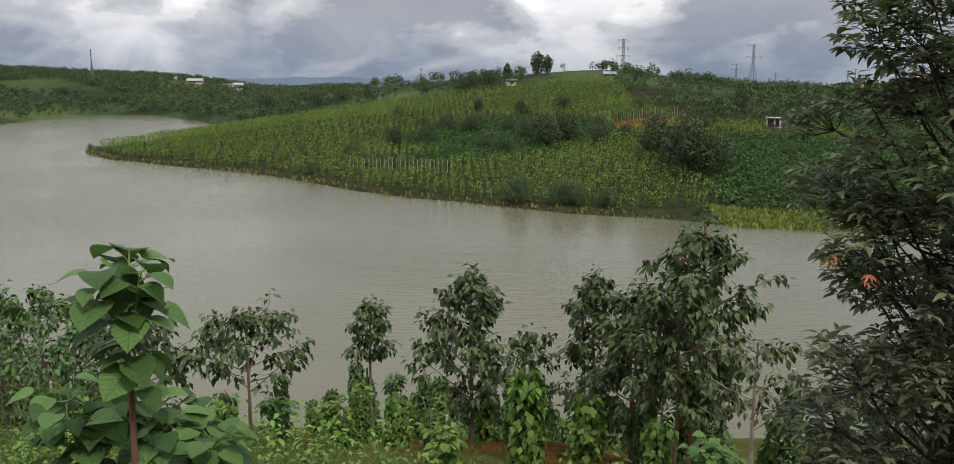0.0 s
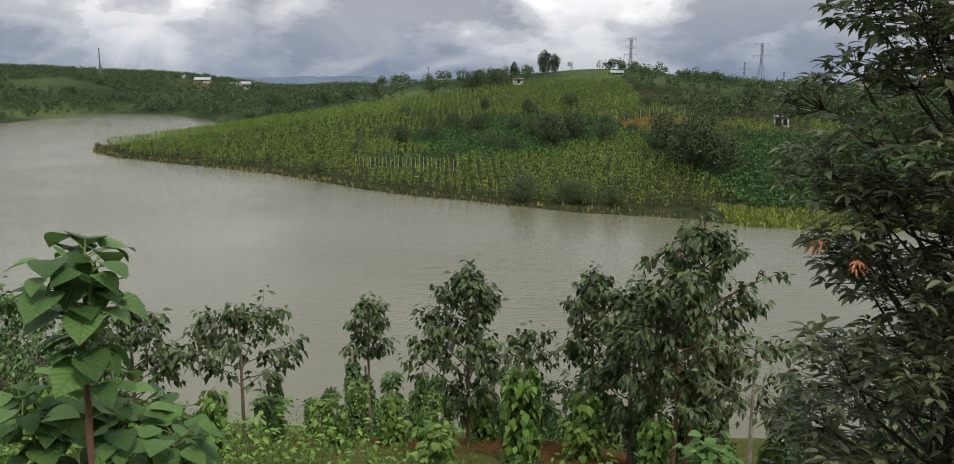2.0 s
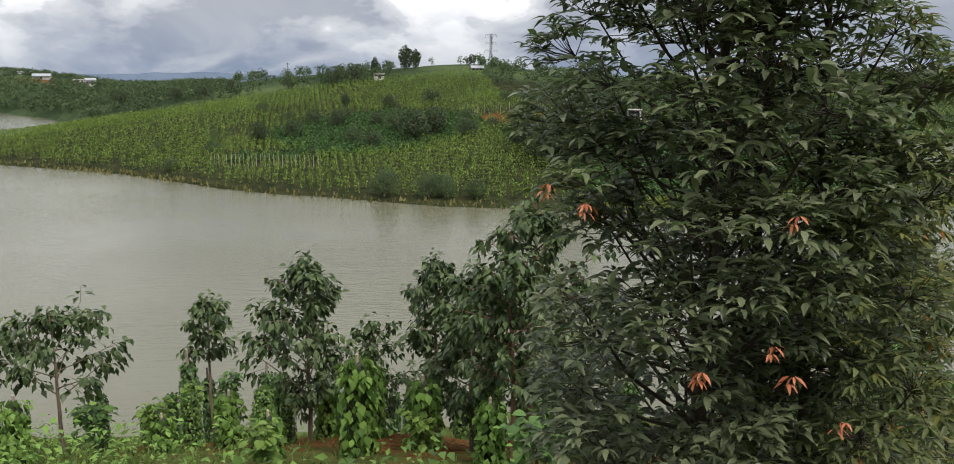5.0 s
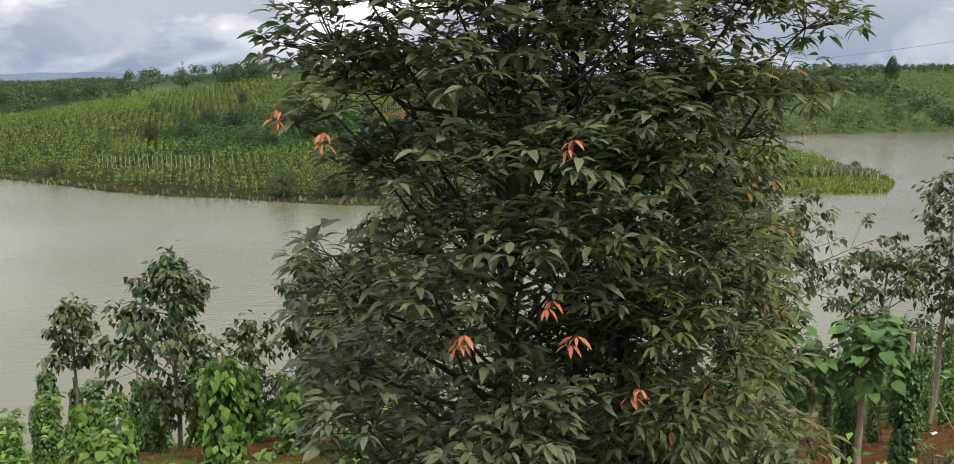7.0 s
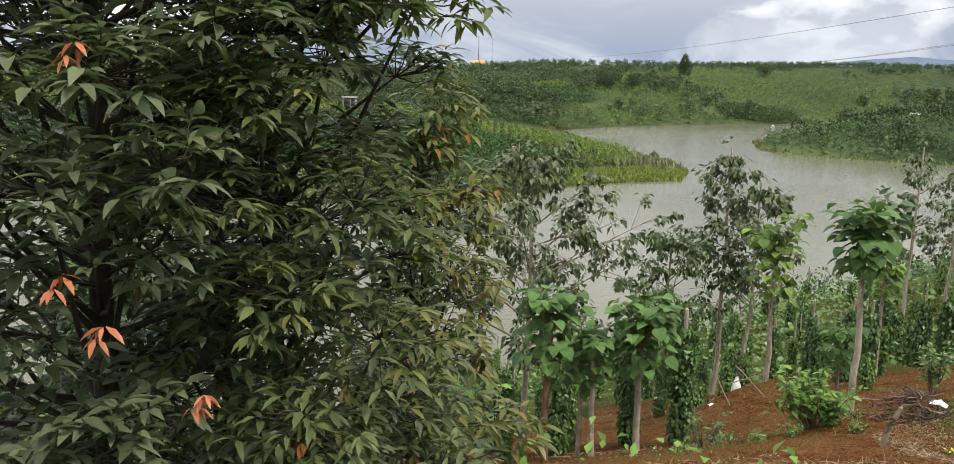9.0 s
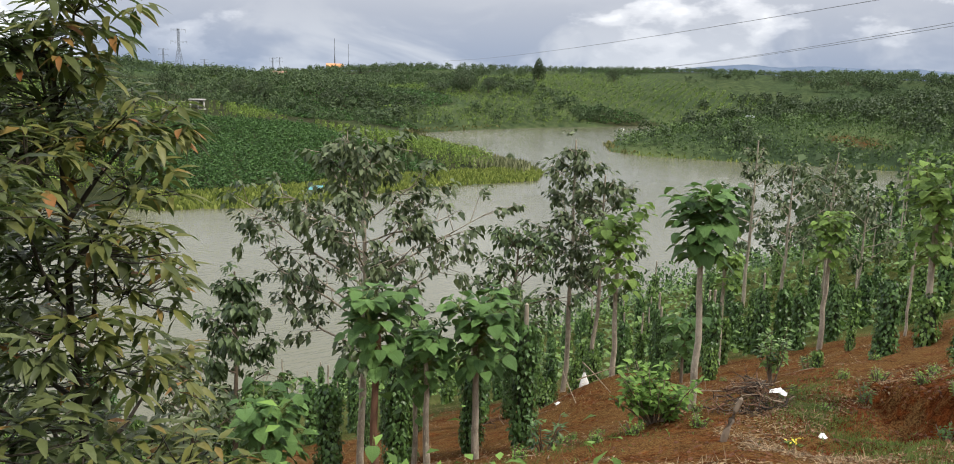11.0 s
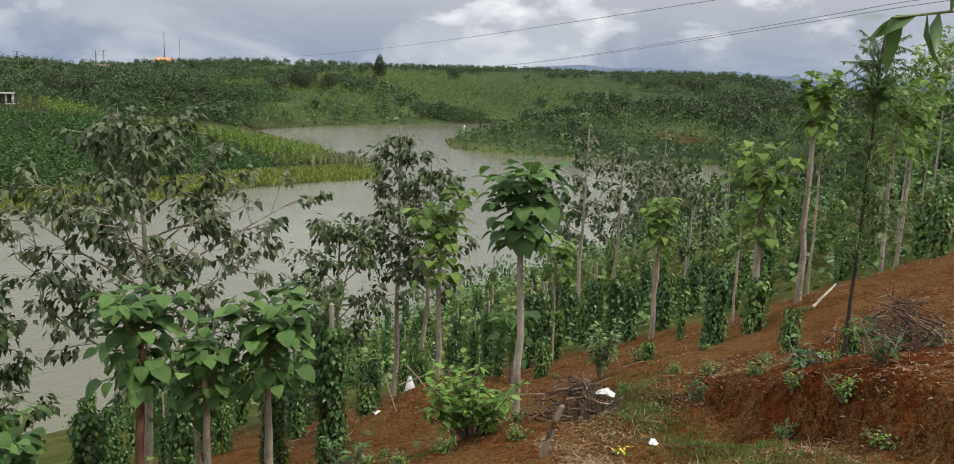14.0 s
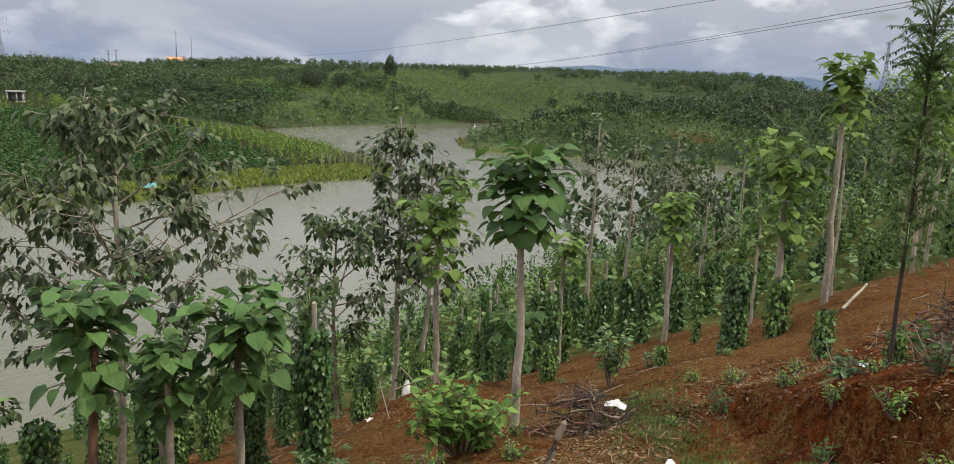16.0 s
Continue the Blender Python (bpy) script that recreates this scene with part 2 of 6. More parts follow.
M_GROUND, M_WATER = ground_paint(), water_paint()
M_BIGLEAF = leaf_paint("broad_young_leaf", (0.040, 0.100, 0.026), (0.132, 0.240, 0.066), 0.48, 0.26, single=True, ribs=True)
M_TOPLEAF = leaf_paint("yellow_green_leaf", (0.070, 0.135, 0.022), (0.230, 0.330, 0.070), 0.48, 0.32)
M_TUNG = leaf_paint("drooping_dark_leaf", (0.020, 0.042, 0.017), (0.105, 0.145, 0.058), 0.40, 0.16, shine=0.22)
M_TUNG_PALE = leaf_paint("drooping_grey_leaf", (0.028, 0.048, 0.022), (0.130, 0.158, 0.076), 0.42, 0.16, shine=0.22)
M_GLOSSY = leaf_paint("glossy_evergreen_leaf", (0.050, 0.069, 0.038), (0.178, 0.204, 0.112), 0.38, 0.32, shine=0.36)
M_FLUSH_OLD = leaf_paint("fingered_leaf", (0.047, 0.068, 0.028), (0.150, 0.175, 0.070), 0.40, 0.28, shine=0.3)
M_FLUSH = leaf_paint("yellowish_young_leaf", (0.066, 0.098, 0.030), (0.205, 0.205, 0.062), 0.42, 0.28, old=(0.36, 0.14, 0.05))
M_RED_LEAF = leaf_paint("coral_young_leaf", (0.33, 0.075, 0.045), (0.55, 0.20, 0.10), 0.4, 0.25)
M_PEPPER = leaf_paint("pepper_vine_leaf", (0.015, 0.042, 0.014), (0.096, 0.178, 0.048), 0.36, 0.12, shine=0.32)
M_PEPPER_LIGHT = leaf_paint("light_pepper_vine_leaf", (0.028, 0.070, 0.018), (0.160, 0.255, 0.062), 0.38, 0.16, shine=0.30)
M_FIELD = leaf_paint("field_vine_foliage", (0.050, 0.098, 0.020), (0.215, 0.300, 0.060), 0.6, 0.15, patch=0.035, shine=0.1)
M_COFFEE = leaf_paint("coffee_foliage", (0.024, 0.066, 0.020), (0.072, 0.142, 0.038), 0.7, 0.15)
M_WOODS = leaf_paint("far_woodland_foliage", (0.024, 0.046, 0.023), (0.100, 0.140, 0.062), 0.65, 0.18, patch=0.05)
M_SCRUB = leaf_paint("hillside_scrub_foliage", (0.030, 0.060, 0.022), (0.110, 0.165, 0.052), 0.65, 0.18, patch=0.04)
M_DARKTREE = leaf_paint("dark_tree_foliage", (0.020, 0.036, 0.018), (0.072, 0.098, 0.043), 0.55, 0.14)
M_LITTER = leaf_paint("dry_fallen_leaf", (0.07, 0.04, 0.022), (0.30, 0.21, 0.12), 0.8, 0.1)
M_WEED = leaf_paint("bright_weed_leaf", (0.050, 0.110, 0.022), (0.190, 0.310, 0.070), 0.5, 0.25, patch=0.5, shine=0.12)
M_GRASS = leaf_paint("grass_blade", (0.050, 0.092, 0.020), (0.160, 0.215, 0.055), 0.6, 0.3)
M_REED = leaf_paint("shore_reed", (0.130, 0.180, 0.034), (0.270, 0.300, 0.070), 0.6, 0.3)
M_SHORE = leaf_paint("dry_shore_grass", (0.085, 0.085, 0.026), (0.200, 0.175, 0.065), 0.7, 0.2)
M_DRYREED = leaf_paint("dry_reed", (0.11, 0.12, 0.06), (0.24, 0.24, 0.13), 0.7, 0.2)
M_FEATHER = leaf_paint("feathery_leaflet", (0.022, 0.055, 0.014), (0.070, 0.130, 0.030), 0.5, 0.25)
M_BARK = rough_paint("grey_brown_bark", (0.075, 0.055, 0.038), (0.230, 0.175, 0.125), 6, stretch=(1, 1, 0.25), depth=0.01)
M_BARK_PALE = rough_paint("pale_lichened_bark", (0.150, 0.120, 0.085), (0.430, 0.370, 0.290), 7, stretch=(1, 1, 0.4), depth=0.008, fleck=(0.46, 0.41, 0.31))
M_BARK_RED = rough_paint("reddish_bark", (0.085, 0.042, 0.024), (0.210, 0.110, 0.065), 6, stretch=(1, 1, 0.3), depth=0.008)
M_BARK_DARK = rough_paint("dark_damp_bark", (0.018, 0.014, 0.010), (0.070, 0.052, 0.036), 8, stretch=(1, 1, 0.3), depth=0.008)
# near-black, for the shade painted into the inside of the vine columns
M_VINE_CORE = rough_paint("dark_vine_core", (0.012, 0.018, 0.008), (0.045, 0.060, 0.026), 14, relief=0.8, depth=0.03)
M_PETIOLE = rough_paint("green_stalk", (0.070, 0.110, 0.025), (0.160, 0.190, 0.050), 9, rough=0.6, relief=0.1)
M_DEADWOOD = rough_paint("dry_grey_wood", (0.120, 0.085, 0.055), (0.340, 0.260, 0.180), 9, stretch=(1, 1, 0.3), depth=0.005)
M_POLE = rough_paint("weathered_pole", (0.260, 0.230, 0.180), (0.500, 0.460, 0.390), 5, stretch=(1, 1, 0.3))
M_STEEL = rough_paint("galvanised_steel", (0.140, 0.150, 0.165), (0.230, 0.245, 0.260), 2, rough=0.55, relief=0.05, metal=0.5)
M_CABLE = rough_paint("power_cable", (0.10, 0.105, 0.115), (0.17, 0.175, 0.185), 1, rough=0.6, relief=0.0)
M_PLASTER = rough_paint("weathered_plaster", (0.38, 0.36, 0.32), (0.62, 0.60, 0.55), 1.5, relief=0.1)
M_CONCRETE = rough_paint("grey_concrete", (0.27, 0.26, 0.24), (0.46, 0.44, 0.41), 1.5, relief=0.2)
M_ORANGE = rough_paint("orange_render", (0.55, 0.22, 0.09), (0.72, 0.34, 0.15), 1.0, relief=0.1)
M_SHEET = rough_paint("zinc_roof_sheet", (0.24, 0.26, 0.28), (0.40, 0.42, 0.44), 0.8, rough=0.5, relief=0.1)
M_RUST = rough_paint("rusty_roof_sheet", (0.17, 0.085, 0.055), (0.30, 0.17, 0.11), 0.8, rough=0.7, relief=0.1)
M_DARK = rough_paint("dark_opening", (0.018, 0.018, 0.018), (0.045, 0.043, 0.040), 2, relief=0.0)
M_TEAL = rough_paint("turquoise_sheet", (0.05, 0.20, 0.21), (0.12, 0.32, 0.32), 1.0, rough=0.6, relief=0.1)
M_SACK = rough_paint("white_woven_plastic", (0.58, 0.57, 0.54), (0.84, 0.83, 0.80), 6, rough=0.55, relief=0.3)
M_PRINT = rough_paint("orange_print", (0.55, 0.20, 0.08), (0.75, 0.32, 0.12), 6, rough=0.55, relief=0.2)
# the blue in this base colour stands in for distance haze
M_MOUNT = rough_paint("hazed_mountain_woods", (0.060, 0.095, 0.150), (0.110, 0.150, 0.215), 0.002, relief=0.0)
M_YELLOW = leaf_paint("yellow_petal", (0.55, 0.42, 0.03), (0.75, 0.60, 0.06), 0.5, 0.2)
# ---- the lie of the land ----
SHORE_NEAR = [(-330, 230), (-120, 120), (-60, 82), (-29, 56), (-14, 46.5), (5, 45.5), (25, 45.5), (40, 47), (60, 50), (85, 56),
              (110, 57), (150, 50), (215, 44), (228, 75), (190, 101), (180, 117), (172, 127), (161, 144), (161, 158), (176, 176),
              (230, 196), (285, 205)]
SHORE_FAR = [(300, 222), (255, 233), (225, 235), (200, 237), (168, 234), (142, 226), (127, 168), (119, 142), (114, 130), (105, 121),
             (92, 121.5), (78, 121), (60, 116), (48, 115), (37, 118), (28, 124), (17, 128), (7, 133), (-11, 144), (-21, 152),
             (-29, 161), (-45, 176), (-66, 190), (-87, 203), (-100, 218), (-105, 229), (-98, 252), (-90, 300), (-101, 336),
             (-121, 372), (-143, 395), (-153, 417), (-181, 413), (-192, 394), (-190, 358), (-189, 337), (-205, 300), (-330, 262)]
WATER = np.array(SHORE_NEAR + SHORE_FAR, float)


def lattice(ix, iy, seed):
    h = (ix.astype(np.int64) * 374761393 + iy.astype(np.int64) * 668265263 + seed * 974711) & 0x7FFFFFFF
    h = ((h ^ (h >> 13)) * 1274126177) & 0x7FFFFFFF
    return ((h ^ (h >> 16)) & 0xFFFF) / 65535.0


def ripple(x, y, size, seed=0, octaves=3):
    """Smooth random relief between -1 and 1, with the given size of its largest lumps."""
    total, amp, out = 0.0, 1.0, np.zeros(np.shape(x))
    for o in range(octaves):
        u, v = np.asarray(x) / size + 17.3 * o, np.asarray(y) / size - 9.1 * o
        iu, iv = np.floor(u), np.floor(v)
        fu, fv = u - iu, v - iv
        fu, fv = fu * fu * (3 - 2 * fu), fv * fv * (3 - 2 * fv)
        a, b = lattice(iu, iv, seed + o), lattice(iu + 1, iv, seed + o)
        c, d = lattice(iu, iv + 1, seed + o), lattice(iu + 1, iv + 1, seed + o)
        out += amp * ((a + (b - a) * fu) * (1 - fv) + (c + (d - c) * fu) * fv - 0.5) * 2
        total, amp, size = total + amp, amp * 0.5, size * 0.5
    return out / total


def ease(v, lo, hi):
    s = np.clip((np.asarray(v, float) - lo) / (hi - lo), 0, 1)
    return s * s * (3 - 2 * s)


def inland(x, y):
    """Metres from the water's edge: above 0 on land, below 0 in the lake."""
    x, y = np.asarray(x, float), np.asarray(y, float)
    best, inside = np.full(x.shape, 1e9), np.zeros(x.shape, bool)
    for (ax, ay), (bx, by) in zip(WATER, np.roll(WATER, -1, 0)):
        ex, ey = bx - ax, by - ay
        s = np.clip(((x - ax) * ex + (y - ay) * ey) / (ex * ex + ey * ey), 0, 1)
        best = np.minimum(best, (x - ax - s * ex) ** 2 + (y - ay - s * ey) ** 2)
        inside ^= ((ay > y) != (by > y)) & (x < ex * (y - ay) / (ey if ey else 1e-9) + ax)
    d = np.sqrt(best)
    return np.where(inside, -d, d)


def bump(x, y, cx, cy, rx, ry, turn=0.0):
    c, s = np.cos(np.radians(turn)), np.sin(np.radians(turn))
    u, v = ((x - cx) * c + (y - cy) * s) / rx, (-(x - cx) * s + (y - cy) * c) / ry
    return np.exp(-(u * u + v * v))


def height(x, y):
    """The ground's height over the lake."""
    x, y = np.asarray(x, float), np.asarray(y, float)
    d = inland(x, y)
    far = np.hypot(x - 4, y)
    d = d + ripple(x, y, 14, 3) * 1.2 * ease(far, 60, 120)
    # how steep each side of the lake is, and how high it goes
    near = 1 - ease(y - 0.35 * np.abs(x - 20), 48, 75)
    east = ease(x, 120, 160) * (1 - ease(y, 175, 205)) * (1 - near)
    north = ease(x, 105, 150) * ease(y, 195, 225)
    west = ease(-x, 80, 130) * ease(y, 225, 300)
    head = np.clip(1 - near - east - north - west, 0, 1)
    total = near + east + north + west + head
    away = ease(x, 45, 110)
    steep = ((0.56 - 0.3 * away) * near + 0.24 * east + 0.31 * north + 0.27 * west + 0.12 * head) / total
    top = ((36 - 22 * away) * near + 14 * east + (13 + 9 * ease(x, 190, 280)) * north + np.interp(x / np.maximum(y, 50), [-0.52, -0.41, -0.34, -0.30, -0.25], [23, 19, 16, 12, 8]) * west + 18 * head) / total
    land = np.maximum(d, 0)
    h = top * (1 - np.exp(-steep * land / top))
    h += bump(x, y, 40, 342, 110, 76) * 11.0 + bump(x, y, 74, 212, 32, 32) * 2.4 * ease(land, 0, 30) + bump(x, y, -45, 400, 60, 55) * 3.2 - bump(x, y, 150, 362, 62, 60) * 4.8 - bump(x, y, 190, 460, 60, 80) * 3
    h += bump(x, y, 290, 630, 130, 60) * 4.5 + bump(x, y, 330, 640, 110, 150) * 2 + bump(x, y, 420, 330, 130, 90) * 5
    # the plain beyond
    beyond = ease(far, 380 + 190 * ease(-x, 90, 160), 900 + 150 * ease(-x, 90, 160))
    h = h * (1 - beyond) + beyond * (4 + 5 * ease(x, 50, 500) + 4 * ripple(x, y, 320, 8) - 0.011 * np.maximum(far - 800, 0))
    h += ripple(x, y, 60, 5) * 1.3 * ease(land, 10, 70) * ease(far, 60, 140) * (1 - beyond)
    h = np.where(d < 0, np.maximum(-4, 0.25 * d), 0.12 * ease(land, 0, 0.8) + h)
    # the slope at hand: a falling bank, with a bench and a cut bank to the right
    ys = np.array([-40, -1.6, 2.3, 8, 11.6, 15.5, 21, 34, 45.2, 60])
    left = np.interp(y, ys, [31, 19.45, 18.0, 15.9, 14.5, 13.1, 10.9, 5.2, 0.05, -3])
    right = np.interp(y, ys, [27, 17.9, 17.1, 15.1, 13.2, 11.5, 9.2, 4.3, 0.05, -3])
    s = ease(x, 2, 14)
    close = left * (1 - s) + right * s
    brow = x - 15.2 - 0.55 * (y - 4.8) - 0.30 * ripple(x, y, 1.4, 17, 3)
    fade = 1 - ease(y, 5.6, 7.4)
    cut = 0.08 * ease(brow, 0.05, 0.35) * (1 - ease(x, 15.9, 17.6)) * fade - 0.44 * (1 - ease(brow, -0.1, 0.2)) * ease(brow, -3.4, -1.6) * fade
    close = close + cut + ripple(x, y, 3.0, 11, 4) * 0.16 + ripple(x, y, 0.8, 12, 3) * (0.09 + 0.16 * bump(x, y, 15.5, 5.2, 1.5, 1.6))
    close = close - 0.42 * bump(x, y, 21.6, 9.3, 1.9, 1.2) + 0.15 * bump(x, y, 23.0, 7.6, 1.6, 1.0) + 0.75 * bump(x, y, 18.3, 13.4, 1.6, 1.6)
    w = (1 - ease(np.hypot(x - 8, y - 10), 28, 48)) * ease(45.5 - y, 0, 6)
    return h * (1 - w) + close * w


def crop_pattern(x, y):
    """Above 0.1: sown land; below 0: open pasture; between them: scrub."""
    return ripple(x + 0.25 * y, y * 1.3, 62, 71, 2) - 0.5 * bump(x, y, 215, 275, 34, 16) - 0.35 * bump(x, y, -232, 455, 16, 26)


# ---- making meshes and things ----
class Shape:
    """Gathers corners and faces, and becomes one mesh."""

    def __init__(self):
        self.v, self.f, self.n = [], [], 0

    def put(self, verts, faces):
        verts = np.asarray(verts, float).reshape(-1, 3)
        self.v.append(verts)
        self.f.append(np.asarray(faces, int) + self.n)
        self.n += len(verts)
        return self

    def tube(self, points, radii, sides=7, cap=True):
        points, radii = np.asarray(points, float), np.asarray(radii, float)
        ahead = np.gradient(points, axis=0)
        ahead /= np.linalg.norm(ahead, axis=1)[:, None] + 1e-12
        ref = np.where(np.abs(ahead[:, 2:3]) > 0.92, [[1.0, 0, 0]], [[0, 0, 1.0]])
        a = np.cross(ahead, ref)
        a /= np.linalg.norm(a, axis=1)[:, None]
        b = np.cross(ahead, a)
        ang = np.arange(sides) * 2 * np.pi / sides
        ring = points[:, None] + radii[:, None, None] * (a[:, None] * np.cos(ang)[None, :, None] + b[:, None] * np.sin(ang)[None, :, None])
        k = np.arange(len(points) - 1)[:, None] * sides
        i, j = np.arange(sides)[None], (np.arange(sides)[None] + 1) % sides
        self.put(ring, np.stack([k + i, k + j, k + sides + j, k + sides + i], -1).reshape(-1, 4))
        if cap:
            last = (len(points) - 1) * sides
            centre = np.concatenate([ring[-1], points[-1:] + ahead[-1:] * radii[-1]])
            self.put(centre, [(m, (m + 1) % sides, sides) for m in range(sides)])
        return self

    def box(self, lo, hi, turn=0.0, at=(0, 0, 0)):
        x0, y0, z0 = lo
        x1, y1, z1 = hi
        v = np.array([(x, y, z) for z in (z0, z1) for x, y in ((x0, y0), (x1, y0), (x1, y1), (x0, y1))], float)
        c, s = math.cos(radians(turn)), math.sin(radians(turn))
        v[:, :2] = v[:, :2] @ np.array([[c, s], [-s, c]])
        return self.put(v + np.array(at, float), [(3, 2, 1, 0), (4, 5, 6, 7), (0, 1, 5, 4), (1, 2, 6, 5), (2, 3, 7, 6), (3, 0, 4, 7)])

    def leaves(self, blade, at, way, face, size):
        """One blade at each place, pointing along way, its upper side towards face."""
        at, way, face = (np.asarray(q, float).reshape(-1, 3) for q in (at, way, face))
        if not len(at):
            return self
        way = way / (np.linalg.norm(way, axis=1)[:, None] + 1e-9)
        side = np.cross(way, face)
        side /= np.linalg.norm(side, axis=1)[:, None] + 1e-9
        face = np.cross(side, way)
        t, faces = blade
        size = np.broadcast_to(np.asarray(size, float), (len(at),))
        v = at[:, None] + size[:, None, None] * (t[None, :, :1] * way[:, None] + t[None, :, 1:2] * side[:, None] + t[None, :, 2:] * face[:, None])
        for f in faces:
            k = np.arange(len(at))[:, None] * len(t)
            self.f.append((np.asarray(f)[None] + k).reshape(-1, len(f)) + self.n)
        self.v.append(v.reshape(-1, 3))
        self.n += v.shape[0] * v.shape[1]
        return self

    def mesh(self, name, smooth=False):
        me = bpy.data.meshes.new(name)
        v = np.concatenate(self.v)
        counts = np.concatenate([np.full(len(f), f.shape[1]) for f in self.f if len(f)])
        loops = np.concatenate([f.ravel() for f in self.f if len(f)])
        me.vertices.add(len(v))
        me.vertices.foreach_set("co", v.ravel())
        me.loops.add(len(loops))
        me.loops.foreach_set("vertex_index", loops)
        me.polygons.add(len(counts))
        me.polygons.foreach_set("loop_start", np.concatenate([[0], np.cumsum(counts)[:-1]]))
        if smooth:
            me.polygons.foreach_set("use_smooth", np.ones(len(counts), bool))
        me.update(calc_edges=True)
        return me


def blade_of(rows, bend, fold, tip=1.0):
    """A leaf blade from (along, half width) rows: folded at the midrib and bent down towards the tip."""
    v, faces = [], []
    for u, w in rows:
        drop = -bend * u * u
        v += [(u, -w, drop + fold * w), (u, 0.0, drop), (u, w, drop + fold * w)]
    k = 3 * len(rows)
    v.append((tip, 0.0, -bend * tip * tip))
    for r in range(len(rows) - 1):
        a = 3 * r
        faces += [(a, a + 1, a + 4, a + 3), (a + 1, a + 2, a + 5, a + 4)]
    a = k - 3
    faces += [(a, a + 1, k), (a + 1, a + 2, k)]
    return np.array(v), faces


OVATE = blade_of([(0.0, 0.03), (0.32, 0.27), (0.66, 0.20)], 0.28, 0.25)
ARCHED = blade_of([(0.0, 0.03), (0.22, 0.17), (0.50, 0.21), (0.80, 0.11)], 0.46, 0.34)
LANCE = blade_of([(0.0, 0.02), (0.35, 0.15), (0.70, 0.11)], 0.30, 0.30)
LIGHT = (np.array([(0, 0, 0), (0.42, -0.27, 0.05), (0.48, 0, -0.05), (0.42, 0.27, 0.05), (1.0, 0, -0.24)]), [(0, 1, 2), (0, 2, 3), (1, 4, 2), (2, 4, 3)])
CLUMP = (np.array([(0, -0.35, 0.0), (0.45, -0.5, 0.12), (1.0, -0.1, -0.1), (0.8, 0.42, 0.08), (0.2, 0.45, -0.06)]), [(0, 1, 2), (0, 2, 3), (0, 3, 4)])
SPRIG = (np.array([(0, -0.3, 0.0), (0.85, -0.42, 0.12), (1.0, 0.22, -0.12), (0.15, 0.45, 0.06)]), [(0, 1, 2, 3)])
VINE = (LIGHT[0] * [1, 1.35, 1], LIGHT[1])
BLADE = (np.array([(0, -0.03, 0), (0, 0.03, 0), (0.6, 0.022, 0.0), (0.6, -0.022, 0.0), (1.0, 0, -0.12)]), [(0, 1, 2, 3), (3, 2, 4)])


def part(name, mesh, mat, parent, label=""):
    ob = new(name, mesh)
    if not mesh.materials:
        mesh.materials.append(mat)
    ob.parent = parent
    return tagged(ob, label)


def thing(name, at, label, category, group="", turn=0.0, scale=1.0):
    ob = new(name)
    ob.empty_display_size = 0.3
    ob.matrix_world = pose(*at, rz=turn) @ Matrix.Scale(scale, 4)
    return tagged(ob, label, category, group)


def setting(name, mesh, mat, label, category, kind="structure"):
    ob = new(name, mesh)
    mesh.materials.append(mat)
    return tagged(ob, label, category, "", kind)


def stand(x, y, sunk=0.03):
    return (float(x), float(y), float(height(x, y)) - sunk)


def unit(v):
    v = np.asarray(v, float)
    return v / (np.linalg.norm(v, axis=-1, keepdims=True) + 1e-9)


def wobble(rng, start, end, bends, amount):
    """A slightly crooked line from start to end."""
    s = np.linspace(0, 1, bends)[:, None]
    p = np.asarray(start, float) * (1 - s) + np.asarray(end, float) * s
    off = np.cumsum(rng.normal(0, amount, (bends, 3)), 0)
    return p + (off - off[:1]) * (1 - s * 0.3) * [1, 1, 0.2]


